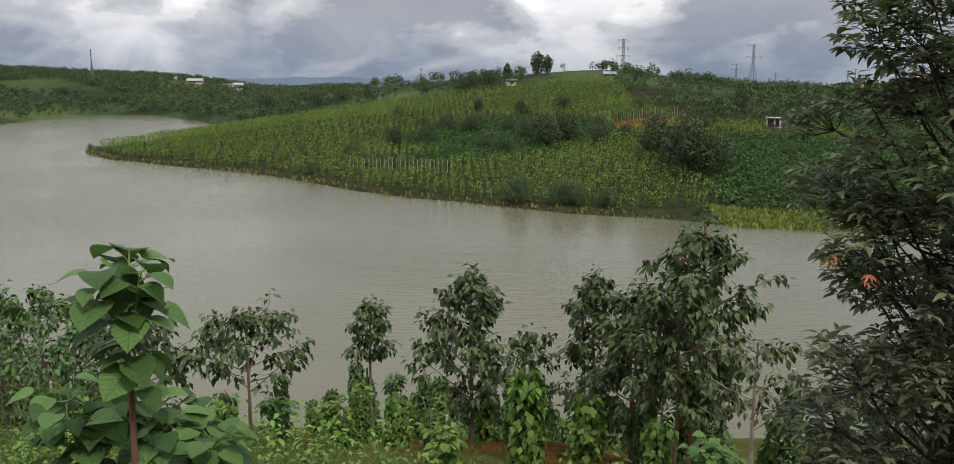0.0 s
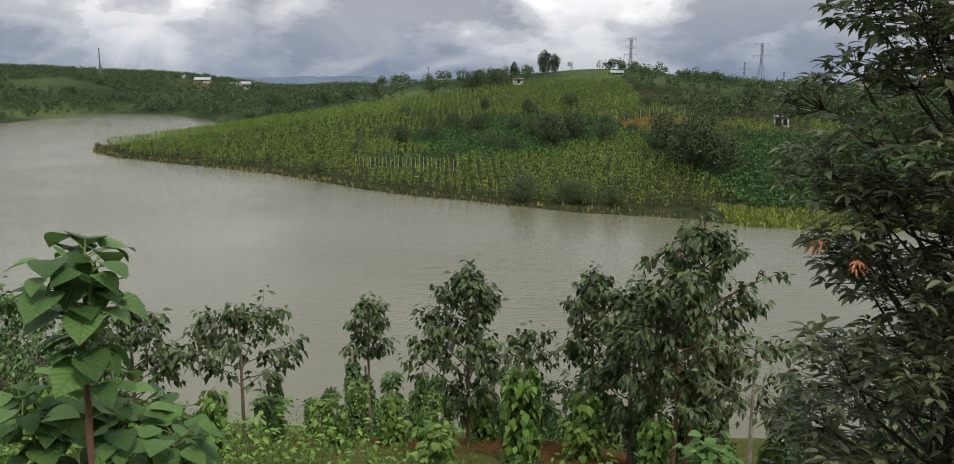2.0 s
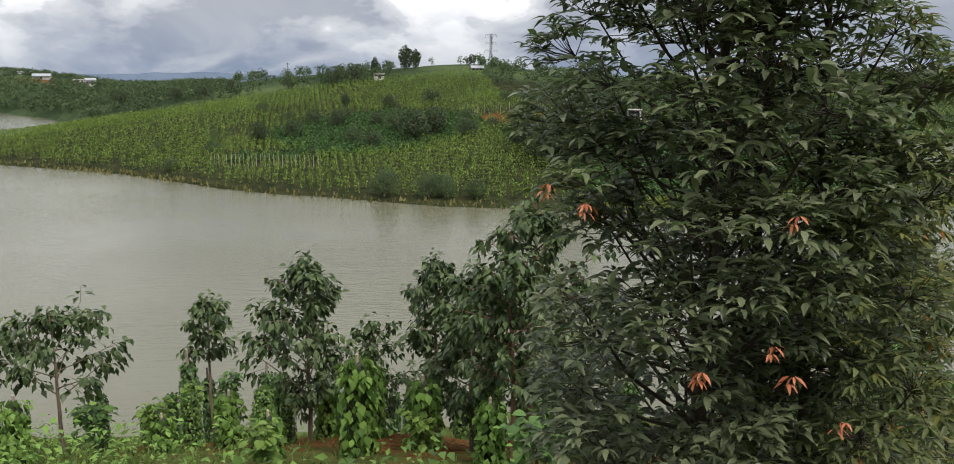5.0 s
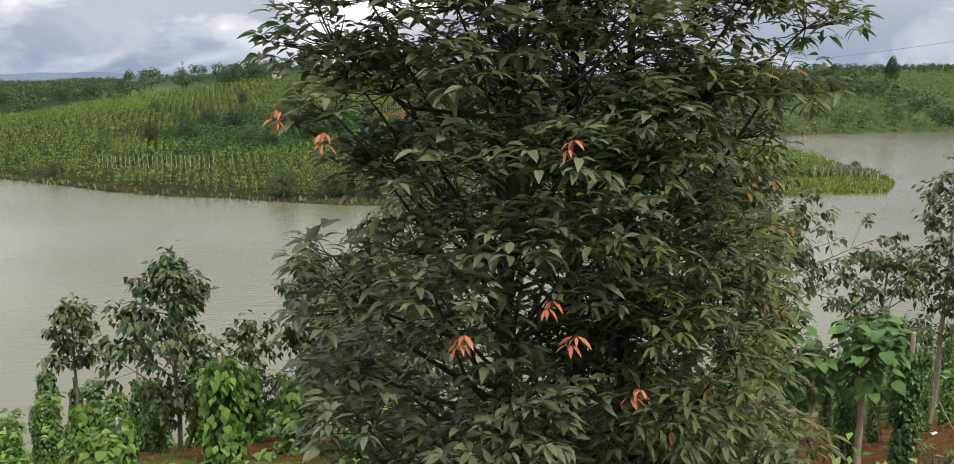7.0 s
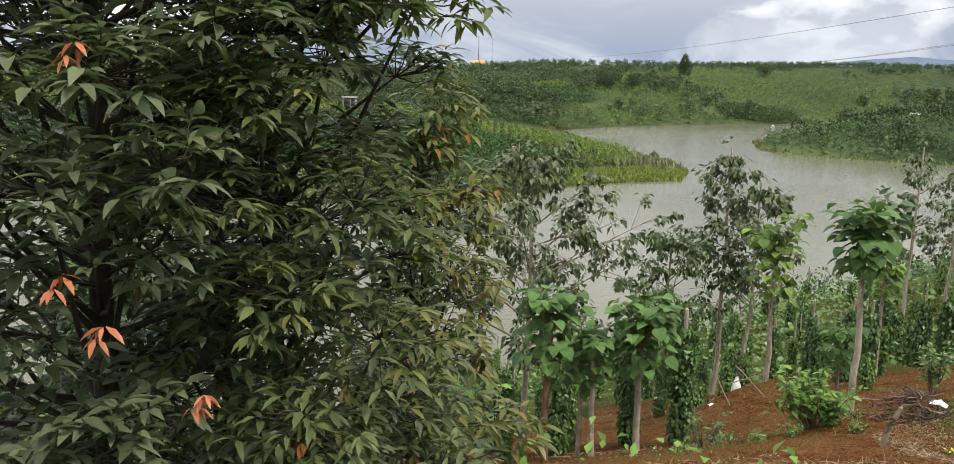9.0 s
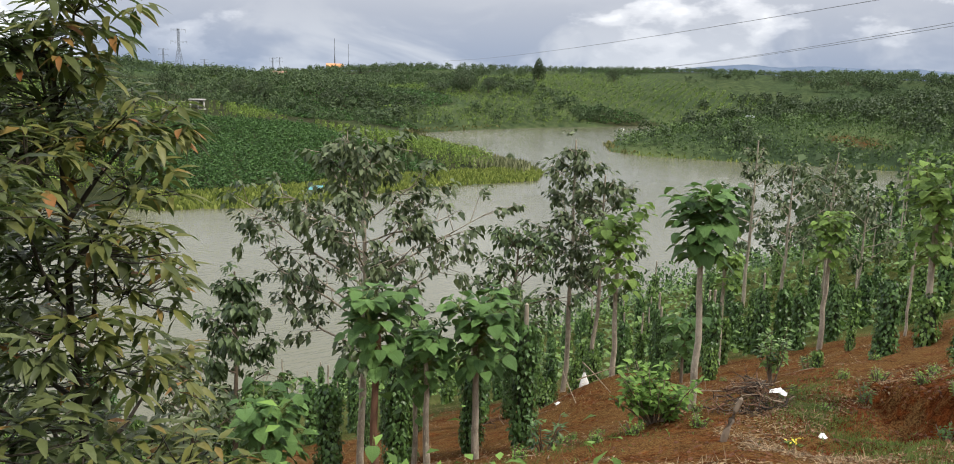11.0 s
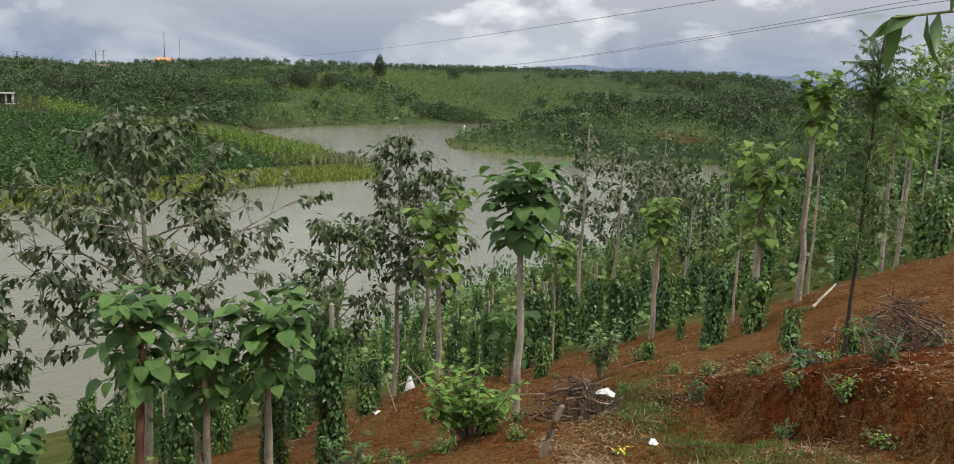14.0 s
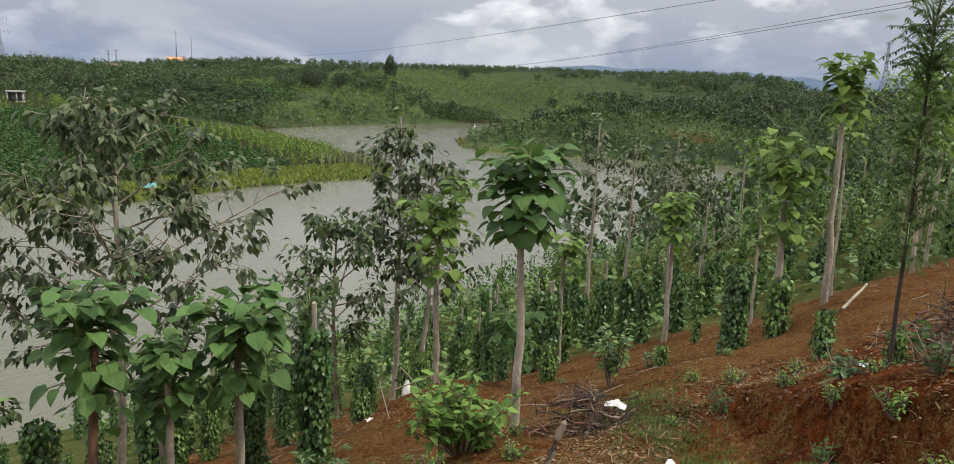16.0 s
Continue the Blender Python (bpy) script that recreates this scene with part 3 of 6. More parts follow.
# ---- ground and water ----
def ground_sheet():
    bear = np.concatenate([np.arange(-42, 84, 0.44), np.arange(84, 318, 4.0)])
    far = np.concatenate([[0.0], np.geomspace(1.2, 4600, 440)])
    a, r = np.meshgrid(np.radians(bear), far)
    x, y = 4 + r * np.sin(a), r * np.cos(a)
    z = height(x, y)
    rows, cols = x.shape
    i, j = np.meshgrid(np.arange(rows - 1), np.arange(cols), indexing="ij")
    k = (j + 1) % cols
    s = Shape().put(np.stack([x, y, z], -1), np.stack([i * cols + j, (i + 1) * cols + j, (i + 1) * cols + k, i * cols + k], -1).reshape(-1, 4))
    me = s.mesh("ground", True)
    # where the red earth is kept bare, and where the grass stands close
    bare = ease(x, 1, 4) * np.maximum(ease(y, 2, 6), ease(x, 9, 12) * ease(y, -6, -2)) * (1 - ease(y, 30, 42)) * (1 - ease(x, 60, 80)) * (0.25 + 0.75 * ease(x, 5, 10))
    grassy = bump(x, y, 14.7, 6.0, 1.8, 0.5, 64) + bump(x, y, 14, 9.5, 3, 1.6, 40) * 0.5 + bump(x, y, 17, 25, 8, 3) * 0.7
    bare = np.clip(bare - 0.35 * grassy, 0, 1)
    bare = bare * (1 - 0.8 * ease(np.hypot(x - 8, y - 2.3), 19, 27))
    bare = np.maximum(bare, 1.0 * bump(x, y, 4.0, 19.5, 3.4, 6))
    bare = np.maximum(bare, 0.75 * bump(x, y, 0.5, 19, 6, 5))
    bare = np.maximum(bare, 0.85 * bump(x, y, 42, 212, 15, 10)) 
    bare = np.maximum(bare, 0.8 * bump(x, y, 62, 209, 11, 3))
    bare = np.maximum(bare, 0.9 * bump(x, y, -170, 520, 22, 14))
    bare = np.maximum(bare, 0.6 * bump(x, y, 205, 118, 9, 14))
    bare = np.maximum(bare, 0.7 * bump(x, y, 205, 500, 30, 20))
    strewn = np.clip(0.75 - 0.9 * bump(x, y, 16.0, 5.0, 2.6, 1.8), 0, 1)
    slope = np.clip(ease(x, 100, 140) * ease(y, 200, 225) + 1.5 * bump(x, y, -232, 455, 14, 26), 0, 1)
    crop = crop_pattern(x, y)
    pasture = slope * ease(-crop, 0.0, 0.12) * (0.35 + 0.65 * ease(ripple(x, y, 24, 73, 3), -0.35, 0.15))
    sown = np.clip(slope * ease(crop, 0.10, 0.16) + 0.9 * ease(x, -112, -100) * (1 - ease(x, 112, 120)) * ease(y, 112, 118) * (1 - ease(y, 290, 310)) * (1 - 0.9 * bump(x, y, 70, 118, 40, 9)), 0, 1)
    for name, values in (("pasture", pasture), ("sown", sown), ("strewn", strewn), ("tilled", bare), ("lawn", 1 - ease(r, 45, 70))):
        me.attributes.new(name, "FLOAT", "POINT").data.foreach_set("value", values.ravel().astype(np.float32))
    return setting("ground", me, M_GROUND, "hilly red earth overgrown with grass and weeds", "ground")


ground_sheet()
lake = Shape()
nx = 60
gx, gy = np.meshgrid(np.linspace(-420, 330, nx), np.linspace(40, 440, nx))
i, j = np.meshgrid(np.arange(nx - 1), np.arange(nx - 1), indexing="ij")
q = i * nx + j
lake.put(np.stack([gx, gy, gx * 0], -1), np.stack([q, q + 1, q + nx + 1, q + nx], -1).reshape(-1, 4))
setting("water", lake.mesh("water"), M_WATER, "grey-brown rippled water of a reservoir", "lake")


def mountain_range(name, bearing, width, distance, tall, base, seed):
    """A far range of wooded mountains, seen as a ridge, with haze painted into its colour."""
    s, n = Shape(), 140
    a = np.radians(np.linspace(bearing - width / 2, bearing + width / 2, n))
    taper = np.sin(np.linspace(0, np.pi, n)) ** 0.6
    crest = base + tall * taper * (0.62 + 0.38 * ripple(np.arange(n) * 1.0, np.zeros(n), 26, seed, 4))
    rows = []
    for k, (more, part_up) in enumerate(((0, 0.0), (120, 0.55), (260, 1.0), (420, 0.5), (560, 0.0))):
        r = distance + more + 50 * ripple(np.arange(n) * 1.0, np.full(n, 5.0 * k), 9, seed + 3)
        rows.append(np.stack([r * np.sin(a), r * np.cos(a), -60 + (crest + 60) * part_up], -1))
    i, j = np.meshgrid(np.arange(4), np.arange(n - 1), indexing="ij")
    q = i * n + j
    s.put(np.concatenate(rows), np.stack([q, q + 1, q + n + 1, q + n], -1).reshape(-1, 4))
    setting(name, s.mesh(name, True), M_MOUNT, "far wooded mountain range, blue-grey with painted haze", "mountains")


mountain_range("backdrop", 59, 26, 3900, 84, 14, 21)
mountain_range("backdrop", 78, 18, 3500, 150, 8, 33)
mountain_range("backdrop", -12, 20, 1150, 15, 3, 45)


# ---- kinds of plants ----
def crown_leaves(rng, s, tips, outs, blade, per, size, droop, spread, gap=0.05):
    """Whorls of leaves round twig ends."""
    at, way, face, big = [], [], [], []
    for tip, out in zip(tips, outs):
        n = max(2, int(rng.normal(per, per * 0.25)))
        ang = rng.uniform(0, 2 * np.pi, n)
        d = np.stack([np.cos(ang), np.sin(ang), np.zeros(n)], -1) * spread + out * 0.7
        d[:, 2] += rng.normal(-droop, 0.35, n)
        d = unit(d)
        at.append(tip + d * gap + rng.normal(0, gap * 0.9, (n, 3)) - out * rng.uniform(0, 2.2 * gap, (n, 1)))
        way.append(d)
        face.append(np.stack([rng.normal(0, 0.35, n), rng.normal(0, 0.35, n), np.ones(n)], -1) + 0.6 * np.stack([np.cos(ang), np.sin(ang), 0 * ang], -1))
        big.append(size * rng.uniform(0.6, 1.15, n))
    return s.leaves(blade, np.concatenate(at), np.concatenate(way), np.concatenate(face), np.concatenate(big))


def limbed_tree(seed, tall, wide, bare, limbs, twigs, per, leaf, droop, blade, leaf_mat, bark, name, label, category, lean=(0, 0), top_heavy=1.0, thick=0.045, group="", spread=0.9):
    """A trunk, limbs that rise and spread from it, and whorls of drooping leaves at the twig ends."""
    rng = np.random.default_rng(seed)
    ob = thing(name, (0, 0, 0), label, category, group)
    end = np.array([lean[0], lean[1], tall * 0.93])
    spine = wobble(rng, (0, 0, -0.15), end, 9, tall * 0.006)
    part("trunk", Shape().tube(spine, np.linspace(thick, thick * 0.28, 9), 8).mesh("trunk", True), bark, ob)
    tips, outs = [end + [0, 0, tall * 0.04]], [np.array([0, 0, 1.0])]
    for k in range(limbs):
        f = bare + (0.97 - bare) * ((k + rng.uniform(0.1, 0.9)) / limbs)
        root = np.array([np.interp(f, np.linspace(0, 1, 9), spine[:, c]) for c in range(3)])
        ang = k * 2.4 + rng.normal(0, 0.3)
        profile = math.sin(math.pi * min(1.0, (f - bare) / (1 - bare) * 0.80 + 0.22)) ** 0.7
        reach = wide / 2 * profile * rng.uniform(0.72, 1.1) * top_heavy
        out = np.array([math.cos(ang), math.sin(ang), 0.0])
        tip = root + out * reach + np.array([0, 0, reach * rng.uniform(0.35, 0.85)])
        curve = wobble(rng, root, tip, 6, reach * 0.03)
        limb = Shape().tube(curve, np.linspace(thick * 0.42 * (1.1 - f * 0.6), thick * 0.10, 6), 5)
        for m in range(twigs):
            g = rng.uniform(0.3, 1.0) if m else 1.0
            base = np.array([np.interp(g, np.linspace(0, 1, 6), curve[:, c]) for c in range(3)])
            d = unit(out * rng.uniform(0.2, 1.0) + rng.normal(0, 0.65, 3) + [0, 0, 0.35])
            far = base + d * reach * rng.uniform(0.16, 0.42)
            limb.tube(np.array([base, (base + far) / 2 + [0, 0, -0.01], far]), [thick * 0.11, thick * 0.09, thick * 0.05], 4, False)
            tips.append(far)
            outs.append(d)
        part("limb", limb.mesh("limb", True), bark, ob)
    crown = crown_leaves(rng, Shape(), np.array(tips), np.array(outs), blade, per, leaf, droop, spread, gap=leaf * 0.35)
    part("crown", crown.mesh("crown"), leaf_mat, ob)
    return ob


M_YOUNGLEAF = leaf_paint("pale_broad_leaf", (0.075, 0.145, 0.026), (0.220, 0.330, 0.070), 0.48, 0.32, single=True, ribs=True)
BIG_BLADES, YOUNG_BLADES = [], []
for bend in (0.20, 0.34, 0.48):
    v, f = blade_of([(-0.20, 0.18), (-0.12, 0.40), (0.05, 0.54), (0.27, 0.56), (0.48, 0.49), (0.67, 0.36), (0.83, 0.19)], bend, 0.20, 1.0)
    for blades, paint in ((BIG_BLADES, M_BIGLEAF), (YOUNG_BLADES, M_YOUNGLEAF)):
        leafy = Shape().leaves((v, f), [(0, 0, 0)], [(1, 0, 0)], [(0, 0, 1)], 1.0).mesh("leaf", True)
        leafy.materials.append(paint)
        blades.append(leafy)


def broadleaf_tree(seed, tall, tuft, leaves, leaf, bark=None, thick=0.055, lean=(0, 0), label="", forks=3, deep=0.9, stem_leaves=0, hang=1.0, blades=BIG_BLADES):
    """A straight bare trunk with a tuft of very large heart-shaped leaves on long stalks."""
    rng = np.random.default_rng(seed)
    ob = thing("broadleaf_tree", (0, 0, 0), label or "young tree with a bare grey trunk and huge heart-shaped leaves", "tree", "broadleaf trees among the pepper")
    end = np.array([lean[0], lean[1], tall - deep * 0.75])
    spine = wobble(rng, (0, 0, -0.15), end, 8, tall * 0.006)
    part("trunk", Shape().tube(spine, np.linspace(thick, thick * 0.6, 8), 9).mesh("trunk", True), bark or M_BARK_PALE, ob)
    crown = Shape()
    stems = []
    for k in range(forks):
        ang = k * 2 * math.pi / forks + rng.uniform(0, 0.7)
        tip = end + np.array([math.cos(ang) * tuft * 0.30, math.sin(ang) * tuft * 0.30, deep * rng.uniform(0.35, 0.65)])
        curve = wobble(rng, end - [0, 0, 0.06], tip, 5, 0.012)
        crown.tube(curve, np.linspace(thick * 0.5, thick * 0.22, 5), 6)
        stems.append(curve)
    spots = []
    for k in range(leaves):
        curve = stems[k % forks]
        g = rng.uniform(0.12, 1.0) ** 0.8
        spots.append((np.array([np.interp(g, np.linspace(0, 1, 5), curve[:, c]) for c in range(3)]), g))
    for k in range(int(leaves * 0.35)):
        spots.append((end - [0, 0, deep * rng.uniform(0.0, 0.42)], 0.12))
    for k in range(stem_leaves):
        g = rng.uniform(0.25, 0.95)
        spots.append((np.array([np.interp(g, np.linspace(0, 1, 8), spine[:, c]) for c in range(3)]), 0.3))
    placed = []
    for k, (root, g) in enumerate(spots):
        ang = k * 2.399 + rng.normal(0, 0.25)
        rise = (g - 0.45) * 1.1 + rng.normal(0.05, 0.22)
        d = unit([math.cos(ang), math.sin(ang), rise])
        far = root + d * tuft * 0.5 * rng.uniform(0.15, 0.80) * (1.1 - 0.45 * g)
        crown.tube(np.array([root, (root + far) / 2 + [0, 0, 0.015], far]), [0.006, 0.005, 0.004], 4, False)
        placed.append((far, d, leaf * rng.uniform(0.62, 1.12)))
    top = part("crown", crown.mesh("crown", True), M_PETIOLE, ob, "green leaf stalks")
    for far, d, size in placed:
        # upper leaves lie nearly flat, lower and outer ones hang like shingles
        top_side = float(np.clip((far[2] - end[2]) / deep + 0.35, 0, 1))
        way = unit([d[0], d[1], rng.normal(-0.10 - 0.75 * hang * (1 - top_side), 0.20)])
        face = unit([d[0] * 0.6 * hang + rng.normal(0, 0.16), d[1] * 0.6 * hang + rng.normal(0, 0.16), 0.75 + 0.3 * top_side])
        side = unit(np.cross(face, way))
        face = np.cross(way, side)
        one = new("leaf", blades[int(rng.integers(3))])
        one.parent = top
        one.matrix_local = Matrix(((way[0] * size, side[0] * size, face[0] * size, far[0]), (way[1] * size, side[1] * size, face[1] * size, far[1]),
                                   (way[2] * size, side[2] * size, face[2] * size, far[2]), (0, 0, 0, 1)))
    return ob


def pepper_vine(seed, tall, wide, count, mat, post_up=0.0, taper=0.86, leaf=0.125):
    """A post or live stem wrapped in a column of hanging pepper leaves."""
    rng = np.random.default_rng(seed)
    ob = thing("pepper_vine", (0, 0, 0), "pepper vine grown as a leafy green column round a post", "pepper plant", "pepper vines on the slope")
    top = tall + post_up
    part("post", Shape().tube(wobble(rng, (0, 0, -0.15), (0.02, 0, top), 6, 0.012), np.linspace(0.05, 0.035, 6), 7).mesh("post", True), M_BARK_PALE, ob)
    rise = np.linspace(0.05, 0.95, 9)
    # an added solid core: its dark colour stands in for shade behind the leaves
    part("vine_stem", Shape().tube(np.stack([0.02 * np.sin(rise * 9 + seed), 0.02 * np.cos(rise * 8), rise * tall], -1), wide * np.array([0.12, 0.22, 0.26, 0.25, 0.27, 0.25, 0.25, 0.22, 0.10]), 8).mesh("vine_stem", True), M_VINE_CORE, ob, "dark filler core, coloured as the shade inside the vine")
    up = rng.uniform(0.03, 1, count)
    ang = rng.uniform(0, 2 * np.pi, count)
    bulge = 0.90 + 0.10 * np.sin(up * 9 + seed) + 0.10 * np.sin(ang * 3 + seed + up * 5)
    r = wide / 2 * bulge * (1 - (1 - taper) * up) * np.sqrt(np.clip((1.03 - up) / 0.09, 0.1, 1)) * np.clip(0.62 + 2.5 * up, 0, 1) * rng.uniform(0.62, 1.04, count)
    out = np.stack([np.cos(ang), np.sin(ang), np.zeros(count)], -1)
    at = out * r[:, None] + np.stack([0 * up, 0 * up, up * tall], -1)
    way = unit(out * rng.uniform(0.15, 0.75, (count, 1)) + rng.normal(0, 0.30, (count, 3)) + [0, 0, -0.8])
    part("foliage", Shape().leaves(VINE, at, way, out + [0, 0, 0.35] + rng.normal(0, 0.25, (count, 3)), leaf * rng.uniform(0.65, 1.2, count)).mesh("foliage"), mat, ob)
    return ob


def shrub(seed, tall, wide, stems, per, leaf, blade, mat, name="shrub", label="low leafy green shrub", category="shrub", up=0.25, bark=None, group=""):
    """Several stems from one root, leafy all the way up."""
    rng = np.random.default_rng(seed)
    ob = thing(name, (0, 0, 0), label, category, group)
    wood, at, way, face = Shape(), [], [], []
    for k in range(stems):
        ang = rng.uniform(0, 2 * np.pi)
        tip = np.array([math.cos(ang) * wide / 2 * rng.uniform(0.2, 1), math.sin(ang) * wide / 2 * rng.uniform(0.2, 1), tall * rng.uniform(0.55, 1)])
        curve = wobble(rng, (0, 0, -0.08), tip, 6, tall * 0.02)
        wood.tube(curve, np.linspace(0.014, 0.005, 6), 5)
        n = per
        g = rng.uniform(0.25, 1, n) ** 0.7
        root = np.stack([np.interp(g, np.linspace(0, 1, 6), curve[:, c]) for c in range(3)], -1)
        a = rng.uniform(0, 2 * np.pi, n)
        d = unit(np.stack([np.cos(a), np.sin(a), rng.normal(up, 0.4, n)], -1))
        at.append(root + d * 0.03)
        way.append(d)
        face.append(rng.normal(0, 0.3, (n, 3)) + [0, 0, 1])
    part("branchwork", wood.mesh("branchwork", True), bark or M_BARK, ob)
    part("foliage", Shape().leaves(blade, np.concatenate(at), np.concatenate(way), np.concatenate(face),
                                   leaf * rng.uniform(0.6, 1.15, stems * per)).mesh("foliage"), mat, ob)
    return ob


def clump_crown(rng, s, centre, radii, count, size):
    """A far crown: leafy clumps over and inside an uneven, lobed mass."""
    d = unit(rng.normal(0, 1, (count, 3)))
    lobes = unit(rng.normal(0, 1, (6, 3)))
    swell = 0.72 + 0.42 * np.max(np.clip(d @ lobes.T, 0, 1) ** 3, axis=1)
    r = swell * rng.uniform(0.55, 1.0, count) ** 0.5
    at = centre + d * r[:, None] * np.asarray(radii)
    way = unit(d + rng.normal(0, 0.8, (count, 3)) + [0, 0, -0.2])
    return s.leaves(SPRIG, at - way * size * 0.4, way, d + rng.normal(0, 0.4, (count, 3)) + [0, 0, 0.4], size * rng.uniform(0.6, 1.3, count))


def far_tree(seed, tall, wide, mat, label, bare=0.25, count=3000):
    rng = np.random.default_rng(seed)
    ob = thing("hillside_tree", (0, 0, 0), label, "tree", "trees on the far hillside")
    wood = Shape().tube(wobble(rng, (0, 0, -0.3), (0, 0, tall * 0.7), 5, 0.08), np.linspace(0.16, 0.05, 5), 6)
    for k in range(4):
        a = k * 1.6 + seed
        wood.tube(np.array([(0, 0, tall * 0.35), (math.cos(a) * wide * 0.15, math.sin(a) * wide * 0.15, tall * 0.5), (math.cos(a) * wide * 0.3, math.sin(a) * wide * 0.3, tall * 0.68)]), [0.07, 0.05, 0.02], 5)
    part("trunk", wood.mesh("trunk", True), M_BARK, ob)
    s = Shape()
    for k in range(4):
        a = k * 1.57 + rng.uniform(0, 1)
        off = np.array([math.cos(a) * wide * 0.22, math.sin(a) * wide * 0.22, tall * (0.5 + 0.13 * rng.uniform(-1, 1))])
        clump_crown(rng, s, off, (wide * 0.33, wide * 0.33, tall * 0.32), count // 5, tall * 0.036)
    clump_crown(rng, s, np.array([0, 0, tall * 0.68]), (wide * 0.32, wide * 0.32, tall * 0.32), count // 4, tall * 0.034)
    part("crown", s.mesh("crown"), mat, ob)
    return ob


# ---- the far shores: fields, woods, houses, pylons ----
def scatter(rng, n, x0, x1, y0, y1):
    return rng.uniform(x0, x1, n), rng.uniform(y0, y1, n)


def stamp(s, protos, x, y, z, scale, turn):
    """Lay copies of a few prototype meshes into one shape."""
    pick = np.arange(len(x)) % len(protos)
    for k, (v, faces) in enumerate(protos):
        m = pick == k
        if not m.any():
            continue
        c, sn = np.cos(turn[m])[:, None], np.sin(turn[m])[:, None]
        sc = scale[m]
        if sc.ndim == 1:
            sc = np.stack([sc, sc], -1)
        px, py, pz = v[None, :, 0] * sc[:, :1], v[None, :, 1] * sc[:, :1], v[None, :, 2] * sc[:, 1:]
        out = np.stack([px * c - py * sn + x[m][:, None], px * sn + py * c + y[m][:, None], pz + z[m][:, None]], -1)
        for f in faces:
            kk = np.arange(m.sum())[:, None, None] * len(v)
            s.f.append((f[None] + kk).reshape(-1, f.shape[1]) + s.n)
        s.v.append(out.reshape(-1, 3))
        s.n += out.shape[0] * out.shape[1]


def proto(s):
    by = {}
    for f in s.f:
        by.setdefault(f.shape[1], []).append(f)
    return np.concatenate(s.v), [np.concatenate(fs) for fs in by.values()]


def column_proto(seed, count=44, clump=0.21):
    """A vine column 1 m high and 1 m wide, to be scaled."""
    rng = np.random.default_rng(seed)
    up, ang = rng.uniform(0.08, 1.0, count), rng.uniform(0, 2 * np.pi, count)
    out = np.stack([np.cos(ang), np.sin(ang), 0 * ang], -1)
    r = 0.46 * rng.uniform(0.6, 1.1, count) * (0.62 + 0.50 * up) * np.where(up > 0.92, 0.7, 1)
    s = Shape().leaves(SPRIG, out * r[:, None] + up[:, None] * [0, 0, 1], unit(out * 0.8 + rng.normal(0, 0.5, (count, 3)) * [1, 1, 0.5] + [0, 0, -0.12]), out * 0.6 + [0, 0, 0.8], clump * rng.uniform(0.7, 1.2, count))
    return proto(s)


def bush_proto(seed, count=80, clump=0.18):
    rng = np.random.default_rng(seed)
    s = clump_crown(rng, Shape(), np.array([0, 0, 0.48]), (0.5, 0.5, 0.5), count, clump)
    return proto(s)


def tree_proto(seed, count=60, clump=0.15):
    rng = np.random.default_rng(seed)
    s = Shape().tube(np.array([(0, 0, -0.05), (0.01, 0, 0.3), (0, 0.01, 0.6)]), [0.022, 0.016, 0.008], 4, False)
    for k in range(3):
        a = k * 2.1 + seed
        clump_crown(rng, s, np.array([math.cos(a) * 0.14, math.sin(a) * 0.14, 0.55 + 0.1 * rng.uniform(-1, 1)]), (0.24, 0.24, 0.26), count // 4, clump)
    clump_crown(rng, s, np.array([0, 0, 0.74]), (0.22, 0.22, 0.25), count // 4, clump * 0.94)
    return proto(s)


def weed_proto(seed, count=8):
    rng = np.random.default_rng(seed)
    return proto(clump_crown(rng, Shape(), np.array([0, 0, 0.3]), (0.5, 0.5, 0.35), count, 0.42))


WEEDS = [weed_proto(140 + k) for k in range(8)]
COLUMNS = [column_proto(k) for k in range(7)]
SPARSE_COLUMNS = [column_proto(30 + k, 22, 0.32) for k in range(5)]
BUSHES = [bush_proto(40 + k) for k in range(6)]
SCRUB = [bush_proto(60 + k, 20, 0.36) for k in range(6)]
TREES = [tree_proto(80 + k) for k in range(8)]
FINE_TREES = [tree_proto(280 + k, 150, 0.075) for k in range(5)]
SMALL_TREES = [tree_proto(180 + k, 76, 0.105) for k in range(8)]


def in_coffee(x, y):
    right = (x > 41 - 0.1 * (y - 120)) & (x < 92) & (y < 186 + 0.1 * (x - 40)) & (y > 100)
    middle = (((x - 8) / 26) ** 2 + ((y - 206) / 26) ** 2 < 1) | (((x + 4) / 22) ** 2 + ((y - 178) / 5) ** 2 < 1)
    return right | middle


def in_bare(x, y):
    return (((x - 62) / 13) ** 2 + ((y - 209) / 4) ** 2 < 1) | (((x + 15) / 10) ** 2 + ((y - 168.5) / 2) ** 2 < 1)


def rows_grid(x0, x1, y0, y1, step, gap, turn, rng, loose=0.25):
    u, v = np.meshgrid(np.arange(-300, 300, step), np.arange(-300, 300, gap))
    c, s = math.cos(radians(turn)), math.sin(radians(turn))
    cx, cy = (x0 + x1) / 2, (y0 + y1) / 2
    x, y = cx + u * c - v * s + rng.normal(0, loose, u.shape), cy + u * s + v * c + rng.normal(0, loose, u.shape)
    m = (x > x0) & (x < x1) & (y > y0) & (y < y1)
    return x[m], y[m]


